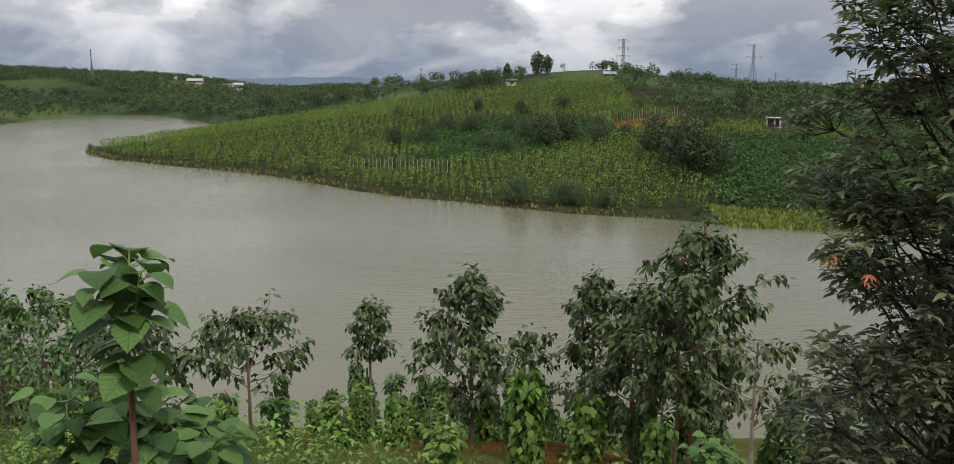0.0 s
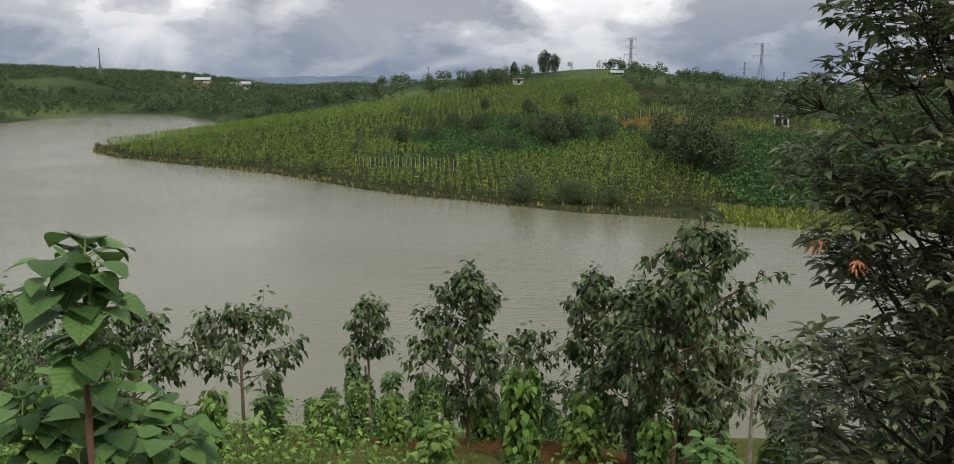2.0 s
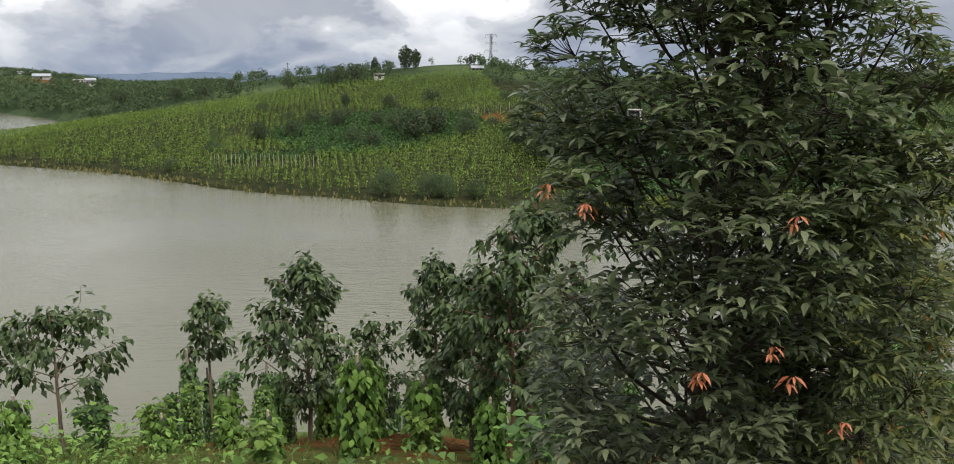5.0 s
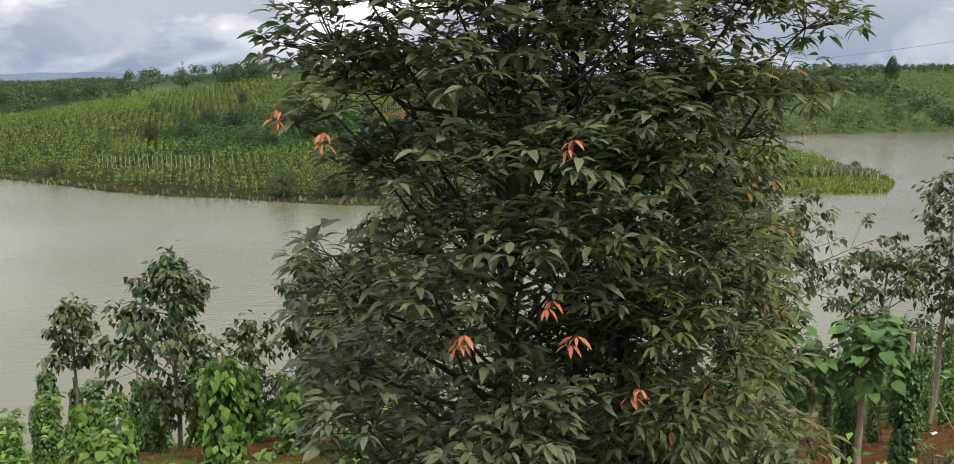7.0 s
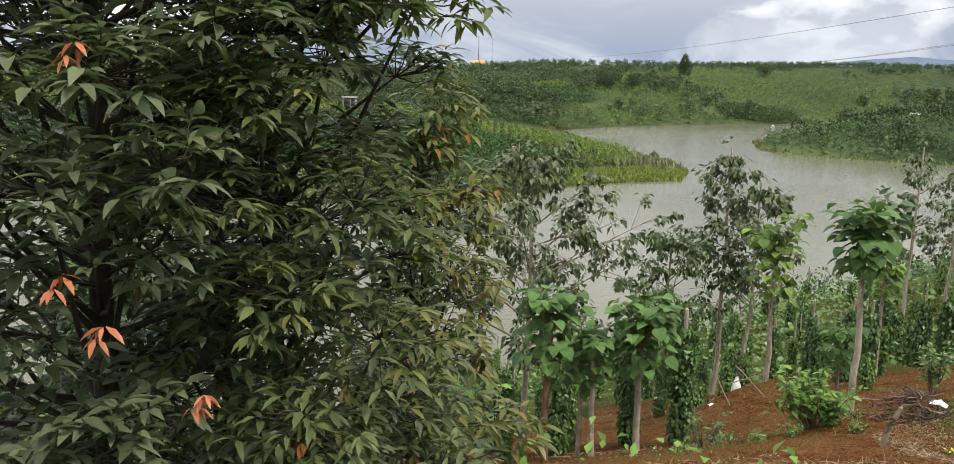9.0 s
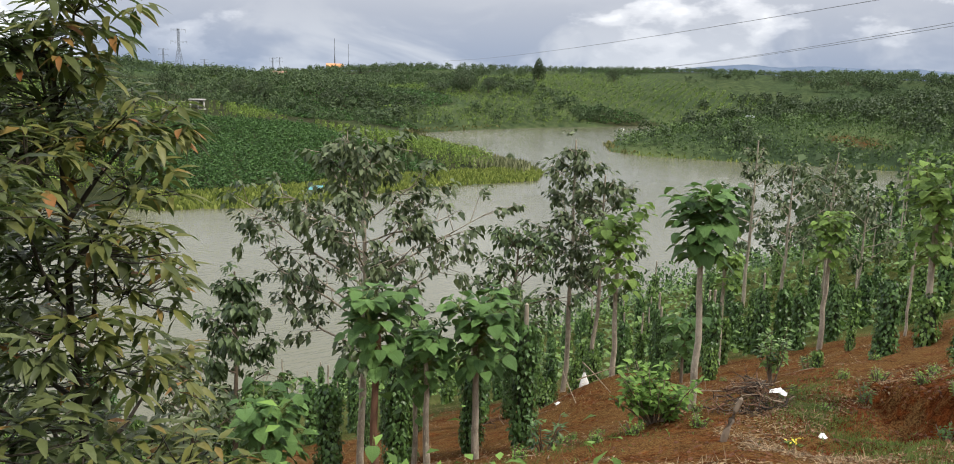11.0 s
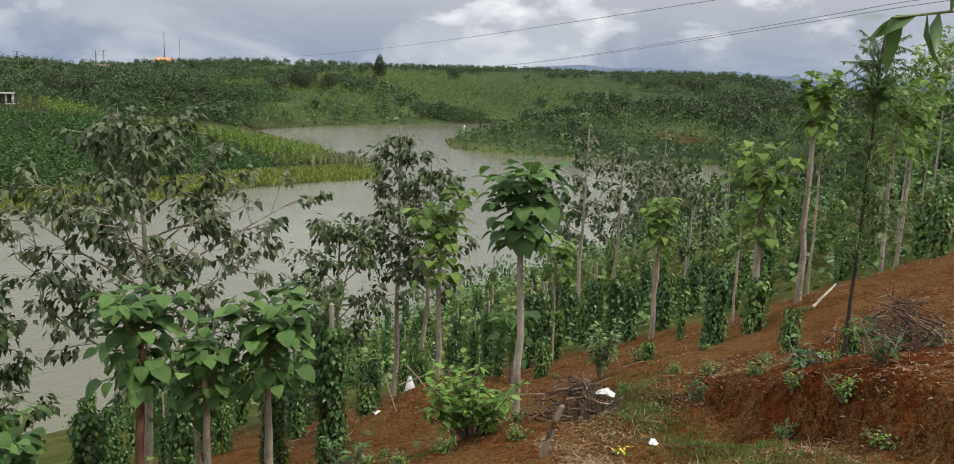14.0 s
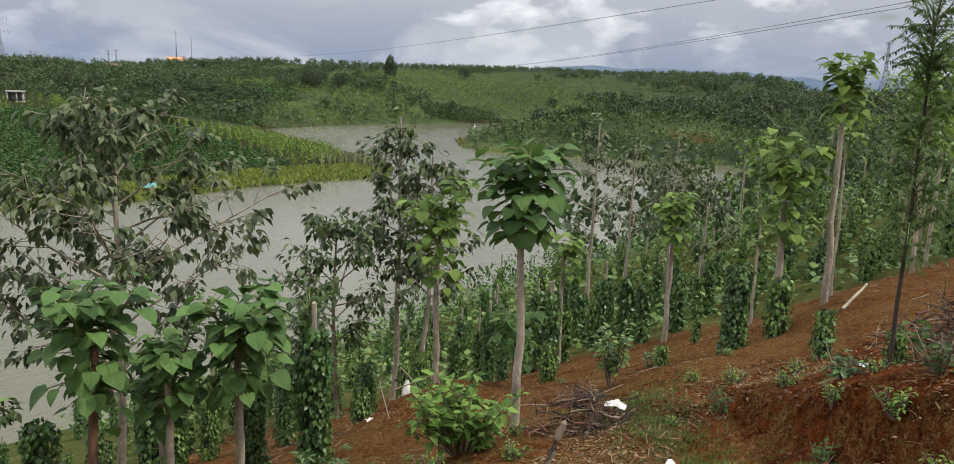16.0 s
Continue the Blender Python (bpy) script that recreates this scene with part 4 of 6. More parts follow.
def fields():
    rng = np.random.default_rng(5)
    # pepper on the headland
    x, y = rows_grid(-110, 118, 116, 330, 1.75, 2.9, -28, rng, 0.16)
    d = inland(x, y)
    summit = ((x - 40) / 110) ** 2 + ((y - 342) / 76) ** 2
    m = (d > np.where((x > 36) & (y < 150), 9.0, 3.0)) & ~in_coffee(x, y) & ~in_bare(x, y) & (y < 300 + 0.25 * x) & ~((x > 88) & (y > 190)) & (rng.uniform(0, 1, len(x)) > 0.06)
    m &= ~((x > 48) & (y > 214)) & (ripple(x, y, 30, 50) > -0.62) & ~((np.hypot(x - 41, y - 211) < 9) & (rng.uniform(0, 1, len(x)) < 0.55))
    x, y = x[m], y[m]
    s = Shape()
    tall = rng.uniform(1.8, 2.6, len(x)) * (1 - 0.25 * ease(y, 230, 300))
    stamp(s, COLUMNS, x, y, height(x, y), np.stack([rng.uniform(0.75, 1.15, len(x)), tall], -1), rng.uniform(0, 6.3, len(x)))
    setting("pepper_field", s.mesh("pepper_field"), M_FIELD, "rows of yellow-green pepper vines on poles over a headland", "crops", "stuff")
    # coffee in rows
    x, y = rows_grid(-40, 118, 110, 262, 1.7, 2.5, -34, rng, 0.15)
    m = in_coffee(x, y) & (inland(x, y) > 9.0) & (rng.uniform(0, 1, len(x)) > 0.03)
    x, y = x[m], y[m]
    s = Shape()
    stamp(s, BUSHES, x, y, height(x, y) - 0.1, np.stack([rng.uniform(1.7, 2.3, len(x)), rng.uniform(1.2, 1.8, len(x))], -1), rng.uniform(0, 6.3, len(x)))
    setting("coffee_field", s.mesh("coffee_field"), M_COFFEE, "rows of dark green coffee bushes on a slope", "crops", "stuff")
    # reeds and grass along the far water's edge
    x, y = scatter(rng, 80000, -110, 230, 95, 240)
    more = scatter(rng, 40000, 36, 118, 112, 150)
    x, y = np.concatenate([x, more[0]]), np.concatenate([y, more[1]])
    d = inland(x, y)
    spit = (x > 36) & (x < 116) & (y < 150)
    m = (d > -0.6) & (d < np.where(spit, 9.0, 1.8)) & (np.hypot(x, y) < 300)
    x, y = x[m], y[m]
    for name, pick, mat, label in (("shore_reeds", (x > 34) & (y < 150), M_REED, "bright yellow-green reeds along a spit"), ("shore_grass", ~((x > 34) & (y < 150)), M_SHORE, "dry olive grass along the far water's edge")):
        px, py = x[pick], y[pick]
        n = len(px)
        way = unit(np.stack([rng.normal(0, 0.35, n), rng.normal(0, 0.35, n), np.ones(n)], -1))
        s = Shape().leaves((BLADE[0] * [1, 9, 1], BLADE[1]), np.stack([px, py, np.maximum(height(px, py), 0) - 0.05], -1), way, rng.normal(0, 1, (n, 3)), rng.uniform(0.35, 0.9, n))
        setting(name, s.mesh(name), mat, label, "reeds", "stuff")
    x, y = rng.normal(108, 3.0, 900), rng.normal(134, 2.4, 900)
    m = inland(x, y) > 0.5
    x, y, n = x[m], y[m], m.sum()
    s = Shape().leaves((BLADE[0] * [1, 4, 1], BLADE[1]), np.stack([x, y, height(x, y)], -1), unit(np.stack([rng.normal(0, 0.2, n), rng.normal(0, 0.2, n), np.ones(n)], -1)), rng.normal(0, 1, (n, 3)), rng.uniform(1.2, 2.1, n))
    setting("tall_reeds", s.mesh("tall_reeds"), M_DRYREED, "clump of tall grey-green reeds at the tip of a spit", "reeds", "stuff")


def woods():
    rng = np.random.default_rng(9)

    def plant(name, label, x, y, keep, low, high, broad, mat, protos=TREES):
        x, y = x[keep], y[keep]
        s = Shape()
        up = (low + (high - low) * rng.uniform(0, 1, len(x)) ** 1.7) * (1 - 0.42 * ease(x, 230, 330) * ease(y, 240, 300))
        stamp(s, protos, x, y, height(x, y) - 0.1, np.stack([up * broad * rng.uniform(0.8, 1.25, len(x)), up], -1), rng.uniform(0, 6.3, len(x)))
        setting(name, s.mesh(name), mat, label, "woods", "stuff")

    # behind the channel
    x, y = scatter(rng, 9000, 90, 480, 205, 540)
    d = inland(x, y)
    clump = 1.0 * ripple(x, y, 26, 61, 3) + 0.45 * ease(d, 70, 130) + 0.25 * ease(x, 290, 360) - 0.5 * ease(-crop_pattern(x, y), -0.05, 0.1)
    plant("far_woods", "dark woods on the ridge beyond the channel", x, y, (d > 1.5) & (clump > 0.04), 2.8, 6.2, 1.0, M_WOODS, SMALL_TREES)
    plant("far_thickets", "dark thickets in the folds of the far hillside", x, y, (d > 1.5) & (ripple(x, y, 20, 88, 2) > 0.34) & (d < 150), 2.4, 5.2, 1.25, M_DARKTREE, SMALL_TREES)
    x, y = rows_grid(100, 360, 226, 470, 1.9, 2.7, -20, rng, 0.25)
    d = inland(x, y)
    plant("far_coffee", "rows of coffee on a green hillside", x, y, (d > 1.0) & (crop_pattern(x, y) > 0.12) & (y - 226 < 1.0 * (x - 60)), 0.9, 1.5, 1.35, M_COFFEE, SCRUB)
    x, y = rows_grid(110, 330, 228, 330, 2.3, 3.2, 30, rng, 0.25)
    d = inland(x, y)
    plant("far_pepper", "young pepper columns on a pasture slope", x, y, (d > 2.0) & (crop_pattern(x, y) < 0.02) & (rng.uniform(0, 1, len(x)) < 0.85), 1.2, 2.3, 0.55, M_FIELD, SPARSE_COLUMNS)
    x, y = np.concatenate([rng.uniform(95, 340, 9000), rng.uniform(-330, -95, 1200), rng.uniform(-60, 120, 2000)]), np.concatenate([rng.uniform(226, 430, 9000), rng.uniform(300, 600, 1200), rng.uniform(260, 345, 2000)])
    d = inland(x, y)
    between = np.abs(crop_pattern(x, y) - 0.06) < 0.07
    plant("hillside_weeds", "rough grass and weeds on the far hillsides", x, y, (d > 0.5) & ((ripple(x, y, 22, 68, 3) > 0.05) | between), 0.4, 1.2, 1.6, M_SCRUB, WEEDS)
    # the eastern point
    x, y = scatter(rng, 2600, 160, 400, 10, 205)
    d = inland(x, y)
    plant("eastern_woods", "mixed dark trees on a low wooded point", x, y, (d > 9) & (ripple(x, y, 34, 63, 3) + 0.6 * ease(d, 25, 60) > -0.1), 3.0, 7.5, 0.95, M_DARKTREE, SMALL_TREES)
    x, y = rows_grid(158, 300, 90, 205, 2.6, 3.0, 15, rng, 0.4)
    d = inland(x, y)
    plant("eastern_pepper", "pepper columns and young trees on the eastern point", x, y, (d > 2.5) & (d < 62), 1.8, 3.4, 0.55, M_SCRUB, SPARSE_COLUMNS)
    # the western shore
    x, y = scatter(rng, 6500, -330, -80, 300, 640)
    d = inland(x, y)
    meadow = bump(x, y, -232, 455, 13, 26)
    plant("western_woods", "green woods on the western shore", x, y, (d > 2) & (ripple(x, y, 45, 64, 3) + 0.2 * ease(d, 40, 100) > -0.55 + 2 * meadow) & ~((np.hypot(x + 170, y - 520) < 22)), 2.0, 5.0, 1.2, M_WOODS, SMALL_TREES)
    # the back of the headland
    x, y = scatter(rng, 5200, -100, 240, 215, 460)
    d = inland(x, y)
    ridge = ((x > 48) & (y > 216)) | (y > 298 + 0.25 * x)
    plant("headland_woods", "scrub and trees along the back of the headland", x, y, (d > 3) & ridge & (ripple(x, y, 24, 65, 3) > -0.22 + 0.25 * (x < 48)) & (y < 400), 1.5, 5.4, 1.05, M_WOODS, SMALL_TREES)
    # the near bank far to the right
    x, y = scatter(rng, 620, 60, 210, -45, 60)
    d = inland(x, y)
    plant("grove_woods", "mixed trees on the near bank beyond the grove", x, y, (d > 4) & (ripple(x, y, 24, 67, 3) > -0.3), 4.0, 8.5, 0.85, M_WOODS, FINE_TREES)
    # what lies beyond, out to the plain
    a, r = rng.uniform(-32, 85, 3000), np.exp(rng.uniform(math.log(470), math.log(1500), 3000))
    x, y = r * np.sin(np.radians(a)), r * np.cos(np.radians(a))
    plant("plain_woods", "woods over the far plain", x, y, (ripple(x, y, 120, 66, 3) > 0.05) & (inland(x, y) > 30), 1.5, 3.6, 1.5, M_WOODS, SMALL_TREES)


fields()
woods()

FAR_TREES = [far_tree(1, 6, 5.5, M_DARKTREE, "dark rounded tree standing in the crops"), far_tree(2, 5, 6.0, M_DARKTREE, "wide dark tree standing in the crops"),
             far_tree(3, 4, 4.5, M_WOODS, "low green bushy tree standing in the crops"), far_tree(4, 7.5, 4.5, M_DARKTREE, "tall dark tree on the far ridge")]
for k, (x, y, which, size) in enumerate([
        (-19, 198, 1, 0.95), (-8, 222, 1, 0.9), (-14, 228, 0, 0.8), (0, 243, 1, 0.6), (15, 187, 0, 0.95), (12, 200, 2, 1.1), (20, 192, 0, 0.9), (27, 188, 1, 0.7),
        (35.5, 166, 0, 1.15), (38, 152, 0, 1.35), (40, 160, 1, 1.1), (42, 149, 0, 1.0), (7, 136.5, 2, 0.9), (14, 133.5, 2, 0.8), (16.5, 133, 2, 0.7), (21, 131, 2, 0.6), (-33, 171.5, 2, 0.55),
        (2, 190, 2, 0.8), (6, 181, 1, 0.6), (-27, 186, 2, 0.7), (30, 212, 2, 0.6), (24, 240, 1, 0.7), (46, 190, 2, 0.7), (62, 168, 2, 0.55), (-12, 205, 1, 0.9), (-2, 214, 0, 0.9), (8, 214, 1, 0.8), (18, 208, 0, 0.8), (34, 196, 1, 0.7), (-30, 205, 2, 0.8), (-40, 195, 2, 0.7), (0, 228, 2, 0.9), (12, 236, 0, 0.8), (-22, 240, 2, 1.0), (44, 236, 2, 1.0), (-6, 172, 2, 0.7), (24, 158, 2, 0.6), (52, 196, 1, 0.7), (-86, 342, 1, 1.5), (-60, 318, 1, 1.2), (-50, 315, 1, 1.1),
        (-40, 312, 0, 1.0), (-4, 296, 1, 1.5), (3, 300, 1, 1.4), (-20, 306, 2, 1.5), (10, 318, 3, 0.9), (22, 330, 3, 1.25), (26, 334, 3, 1.0), (48, 338, 0, 0.8), (57, 336, 0, 0.75), (80, 262, 0, 1.2),
        (104, 268, 1, 1.5), (110, 262, 0, 1.3), (128, 248, 0, 1.1), (261, 309, 3, 1.4), (205, 290, 0, 1.5), (212, 294, 1, 1.4), (216, 286, 0, 1.2), (300, 300, 1, 1.3), (122, 150, 2, 0.5), (118, 145, 2, 0.45),
        (-94, 232, 2, 0.35), (-103, 226, 2, 0.45)]):
    if k < 4:
        FAR_TREES[k].matrix_world = pose(*stand(x, y, 0.1), rz=k * 50) @ Matrix.Scale(size, 4)
        continue
    size *= 1.4 if k < 24 else 1.0
    copy_thing(FAR_TREES[which], pose(*stand(x, y, 0.1), rz=k * 77)).scale = (size, size, size)


def lattice_tower(x, y, tall, base, arms, label, name="pylon", category="pylon", group="power pylons on the ridge", turn=0.0, bar=0.11):
    """Four tapering legs, cross bracing and cross-arms with hanging insulators."""
    ob = thing(name, stand(x, y, 0.2), label, category, group, turn)
    waist = tall * 0.62
    corners = [(-1, -1), (1, -1), (1, 1), (-1, 1)]

    def half(z):
        return base / 2 * (1 - z / waist) + base * 0.09 * (z / waist) if z < waist else base * 0.09

    for cx, cy in corners:
        pts = [(cx * half(z), cy * half(z), z) for z in (0, waist * 0.5, waist, tall)]
        part("leg", Shape().tube(pts, [bar, bar, bar * 0.8, bar * 0.7], 4).mesh("leg"), M_STEEL, ob)
    brace = Shape()
    z, levels = 0.0, []
    while z < tall * 0.97:
        levels.append(z)
        z += max(1.1, 1.5 * half(z))
    levels.append(tall)
    for a, b in zip(levels, levels[1:]):
        for k in range(4):
            (ax, ay), (bx, by) = corners[k], corners[(k + 1) % 4]
            ha, hb = half(a), half(b)
            brace.tube([(ax * ha, ay * ha, a), (bx * hb, by * hb, b)], [bar * 0.55] * 2, 3, False)
            brace.tube([(bx * ha, by * ha, a), (ax * hb, ay * hb, b)], [bar * 0.55] * 2, 3, False)
    part("bracing", brace.mesh("bracing"), M_STEEL, ob)
    for up, reach in arms:
        s, h = Shape(), half(up)
        for side in (-1, 1):
            for cy in (-1, 1):
                s.tube([(side * h, cy * h, up), (side * reach, 0, up + 0.15)], [bar * 0.7, bar * 0.5], 4, False)
            s.tube([(side * h, 0, up - tall * 0.045), (side * reach, 0, up + 0.1)], [bar * 0.6] * 2, 4, False)
            s.tube([(side * reach, 0, up), (side * reach, 0, up - tall * 0.06)], [bar * 0.9] * 2, 5)
        part("crossarm", s.mesh("crossarm"), M_STEEL, ob)
    return ob


lattice_tower(83, 512, 28.5, 6.0, [(28, 3.6), (23.5, 3.4), (19, 4.2)], "grey steel lattice pylon standing on the hilltop", turn=20)
lattice_tower(189, 609, 32.5, 6.5, [(32, 5.2), (24, 6.0)], "tall grey steel lattice pylon with two crossarms", turn=10)
lattice_tower(237, 815, 25.5, 5.5, [(25, 4.5), (20, 4.5)], "distant grey lattice pylon above the woods")
lattice_tower(318, 947, 17.5, 5.0, [(17, 4), (14, 4)], "distant grey lattice pylon above the woods")
lattice_tower(424, 1014, 23, 5.0, [(22.5, 4), (19, 4)], "distant grey lattice pylon above the woods")
lattice_tower(451, 1057, 25, 5.0, [(24.5, 4), (20, 4)], "distant grey lattice pylon above the woods")
lattice_tower(477, 170, 29.5, 5.0, [(29, 4), (24, 4)], "thin grey lattice pylon behind the grove")
lattice_tower(-229, 509, 17.5, 1.6, [], "slim lattice radio mast on the western ridge", "radio_mast", "mast", "radio masts", bar=0.13)
lattice_tower(-49, 696, 17.2, 2.2, [(16.5, 1.2)], "slim lattice radio mast behind the headland", "radio_mast", "mast", "radio masts", bar=0.13)
lattice_tower(316.5, 628.6, 28, 1.0, [], "tall thin radio mast beside an orange house", "radio_mast", "mast", "radio masts", bar=0.12)
lattice_tower(349, 668, 28, 0.7, [], "very thin pale radio mast on the ridge", "radio_mast", "mast", "radio masts", bar=0.07)


def cable(a, b, sag, more=0.6):
    """A power line from a far end a past a near point b and on."""
    a, b = np.array(a, float), np.array(b, float)
    s = np.linspace(0, 1 + more, 60)[:, None]
    p = a * (1 - s) + b * s
    p[:, 2] += (sag * 4 * (s * (s - 1)))[:, 0] * (s[:, 0] < 1)
    ob = new("power_line", Shape().tube(p, np.full(60, 0.055), 5, False).mesh("power_line"))
    ob.data.materials.append(M_CABLE)
    tagged(ob, "thin grey power cable hanging across the sky", "cable", "overhead power cables")


cable((336, 502, 25.0), (137.3, 73.9, 32.4), 2.0)
cable((432, 424, 22.4), (148.1, 49.4, 31.4), 2.0)
cable((432, 426, 22.4), (147.6, 50.4, 31.9), 2.2)


def house(x, y, wide, deep, tall, turn, wall, roof, label, storeys=1, doors=1, windows=3, flat=False, raise_roof=0.28, lift=0.0, name="house"):
    """Walls, a pitched or flat roof with eaves, windows with panes and a door in the front."""
    at = stand(x, y, 0.3)
    ob = thing(name, (at[0], at[1], at[2] + lift), label, "house", "", turn)
    part("wall", Shape().box((-wide / 2, -deep / 2, -2), (wide / 2, deep / 2, tall)).mesh("wall"), wall, ob)
    if flat:
        part("roof", Shape().box((-wide / 2 - 0.3, -deep / 2 - 0.3, tall), (wide / 2 + 0.3, deep / 2 + 0.3, tall + 0.25)).mesh("roof"), roof, ob)
    else:
        s, e, up = Shape(), 0.5, deep * raise_roof
        w, d = wide / 2 + e, deep / 2 + e
        for t in (0.0, 0.08):
            s.put([(-w, -d, tall - 0.1 + t), (w, -d, tall - 0.1 + t), (w, 0, tall + up + t), (-w, 0, tall + up + t), (-w, d, tall - 0.1 + t), (w, d, tall - 0.1 + t)], [(0, 1, 2, 3), (3, 2, 5, 4)])
        s.put([(-wide / 2, -deep / 2, tall), (-wide / 2, deep / 2, tall), (-wide / 2, 0, tall + up), (wide / 2, -deep / 2, tall), (wide / 2, deep / 2, tall), (wide / 2, 0, tall + up)], [(0, 1, 2), (3, 5, 4)])
        part("roof", s.mesh("roof"), roof, ob)
    each = tall / storeys
    for level in range(storeys):
        for k in range(windows + (doors if level == 0 else 1)):
            n = windows + (doors if level == 0 else 1)
            cx = -wide / 2 + wide * (k + 0.5) / n
            door = level == 0 and k == n // 2 and doors
            z0, z1, half = (0.3, 2.3, 0.5) if door else (each * level + 1.1, each * level + 2.2, 0.55)
            f = part("door" if door else "window", Shape().box((cx - half, -deep / 2 - 0.06, z0), (cx + half, -deep / 2 + 0.02, min(z1, each * (level + 1) - 0.2))).mesh("opening"), M_DARK, ob)
            if not door:
                part("frame", Shape().box((cx - half - 0.1, -deep / 2 - 0.08, z0 - 0.12), (cx + half + 0.1, -deep / 2 - 0.003, z0 - 0.02)).mesh("frame"), M_PLASTER, f)
    return ob


# the pump hut on the headland
hx, hy, hz = stand(72.6, 210.2, 0.1)
hut = thing("pump_hut", (hx, hy, hz), "small concrete hut with a flat roof and open front", "hut", "", -20)
for k, (lo, hi) in enumerate((((-1.7, -1.2, 0), (-1.45, 1.2, 2.1)), ((1.3, -1.2, 0), (1.7, 1.2, 2.1)), ((-1.45, 1.0, 0), (1.3, 1.2, 2.1)), ((0.1, -1.2, 0), (0.35, 1.0, 2.1)))):
    part("wall", Shape().box(lo, hi).mesh("wall"), M_PLASTER, hut)
part("roof_slab", Shape().box((-1.95, -1.5, 2.1), (1.95, 1.5, 2.4)).mesh("roof_slab"), M_CONCRETE, hut)
part("floor_slab", Shape().box((-1.9, -1.4, -0.5), (1.9, 1.4, 0.06)).mesh("floor_slab"), M_CONCRETE, hut)

house(281, 557, 11, 8, 4.6, -25, M_PLASTER, M_ORANGE, "two-storey white house with an orange roof on the far ridge", 2, 1, 4, lift=-0.8)
house(171, 452, 16, 7, 2.8, -15, M_PLASTER, M_SHEET, "long low shed with a grey sheet roof", 1, 1, 5, lift=0.5)
house(186, 470, 9, 6, 3.0, -30, M_PLASTER, M_RUST, "small house with a rusty sheet roof", lift=0.4)
house(150, 470, 12, 6, 3.0, 10, M_PLASTER, M_SHEET, "pale house with a grey sheet roof", lift=1.0)
house(183, 486, 15, 7, 2.6, 5, M_PLASTER, M_SHEET, "long white shed on the ridge", 1, 1, 4, lift=0.3)
house(192, 439, 10, 5, 2.2, -15, M_PLASTER, M_SHEET, "low pale shed below the ridge", lift=-0.3)
house(215, 500, 9, 6, 3.2, -40, M_PLASTER, M_RUST, "small house among bare red earth", lift=0.3)
house(11, 303, 3.2, 2.6, 1.8, 10, M_PLASTER, M_CONCRETE, "small white farmhouse on the hilltop", flat=True, windows=2, lift=0.4)
house(48, 322, 4, 3, 2.0, 0, M_CONCRETE, M_SHEET, "pale shed on the hilltop", windows=2, lift=-1.2)
house(-201, 563, 16, 6, 2.0, 15, M_CONCRETE, M_SHEET, "long white factory shed on the western ridge", 1, 1, 8, lift=-1.5)
house(-176, 532, 9, 5, 1.8, 5, M_CONCRETE, M_SHEET, "grey-roofed shed on a terrace of red earth", 1, 1, 6, lift=0.4)
house(-151, 517, 7, 5, 4.0, 20, M_PLASTER, M_PLASTER, "white two-storey house on the western shore", 2, 1, 3, flat=True, lift=-0.5)
house(-144, 512, 5, 4, 3.0, 20, M_PLASTER, M_SHEET, "small white house on the western shore", lift=0.8)
house(232, 170, 1.8, 1.6, 1.2, -50, M_PLASTER, M_SHEET, "small white-roofed house among trees", lift=1.3)

# a fishing shelter of turquoise sheet, and a moored boat
tx, ty, tz = stand(61, 119.5, 0.0)
tent = thing("shelter", (tx, ty, tz), "low shelter under a turquoise plastic sheet by the water", "shelter", "", -20)
part("sheet", Shape().put([(-1.1, -0.8, 0.75), (1.1, -0.8, 0.75), (1.15, 0, 1.35), (-1.15, 0, 1.35), (-1.1, 0.8, 0.8), (1.1, 0.8, 0.8)], [(0, 1, 2, 3), (3, 2, 5, 4)]).mesh("sheet"), M_TEAL, tent)
for px, py in ((-1.05, -0.75), (1.05, -0.75), (-1.05, 0.75), (1.05, 0.75)):
    part("pole", Shape().tube([(px, py, -0.2), (px, py, 0.8)], [0.04, 0.04], 6).mesh("pole"), M_POLE, tent)
boat = thing("boat", (226.5, 219.5, 0.0), "small white boat moored by the far shore", "boat", "", 20, 0.42)
hull = Shape()
ring = [(-2.6, 0.0), (-2.0, -0.7), (0.5, -0.85), (2.0, -0.5), (2.9, 0.0), (2.0, 0.5), (0.5, 0.85), (-2.0, 0.7)]
hull.put([(x * 0.85, y * 0.7, -0.15) for x, y in ring] + [(x, y, 0.55) for x, y in ring] + [(x * 0.9, y * 0.8, 0.5) for x, y in ring],
         [(k, (k + 1) % 8, 8 + (k + 1) % 8, 8 + k) for k in range(8)] + [(8 + k, 8 + (k + 1) % 8, 16 + (k + 1) % 8, 16 + k) for k in range(8)])
hull.put([(x * 0.88, y * 0.76, 0.15) for x, y in ring], [tuple(range(8))])
part("hull", hull.mesh("hull"), M_SACK, boat)
part("cabin", Shape().box((-1.2, -0.5, 0.15), (0.3, 0.5, 1.5)).mesh("cabin"), M_SACK, boat)

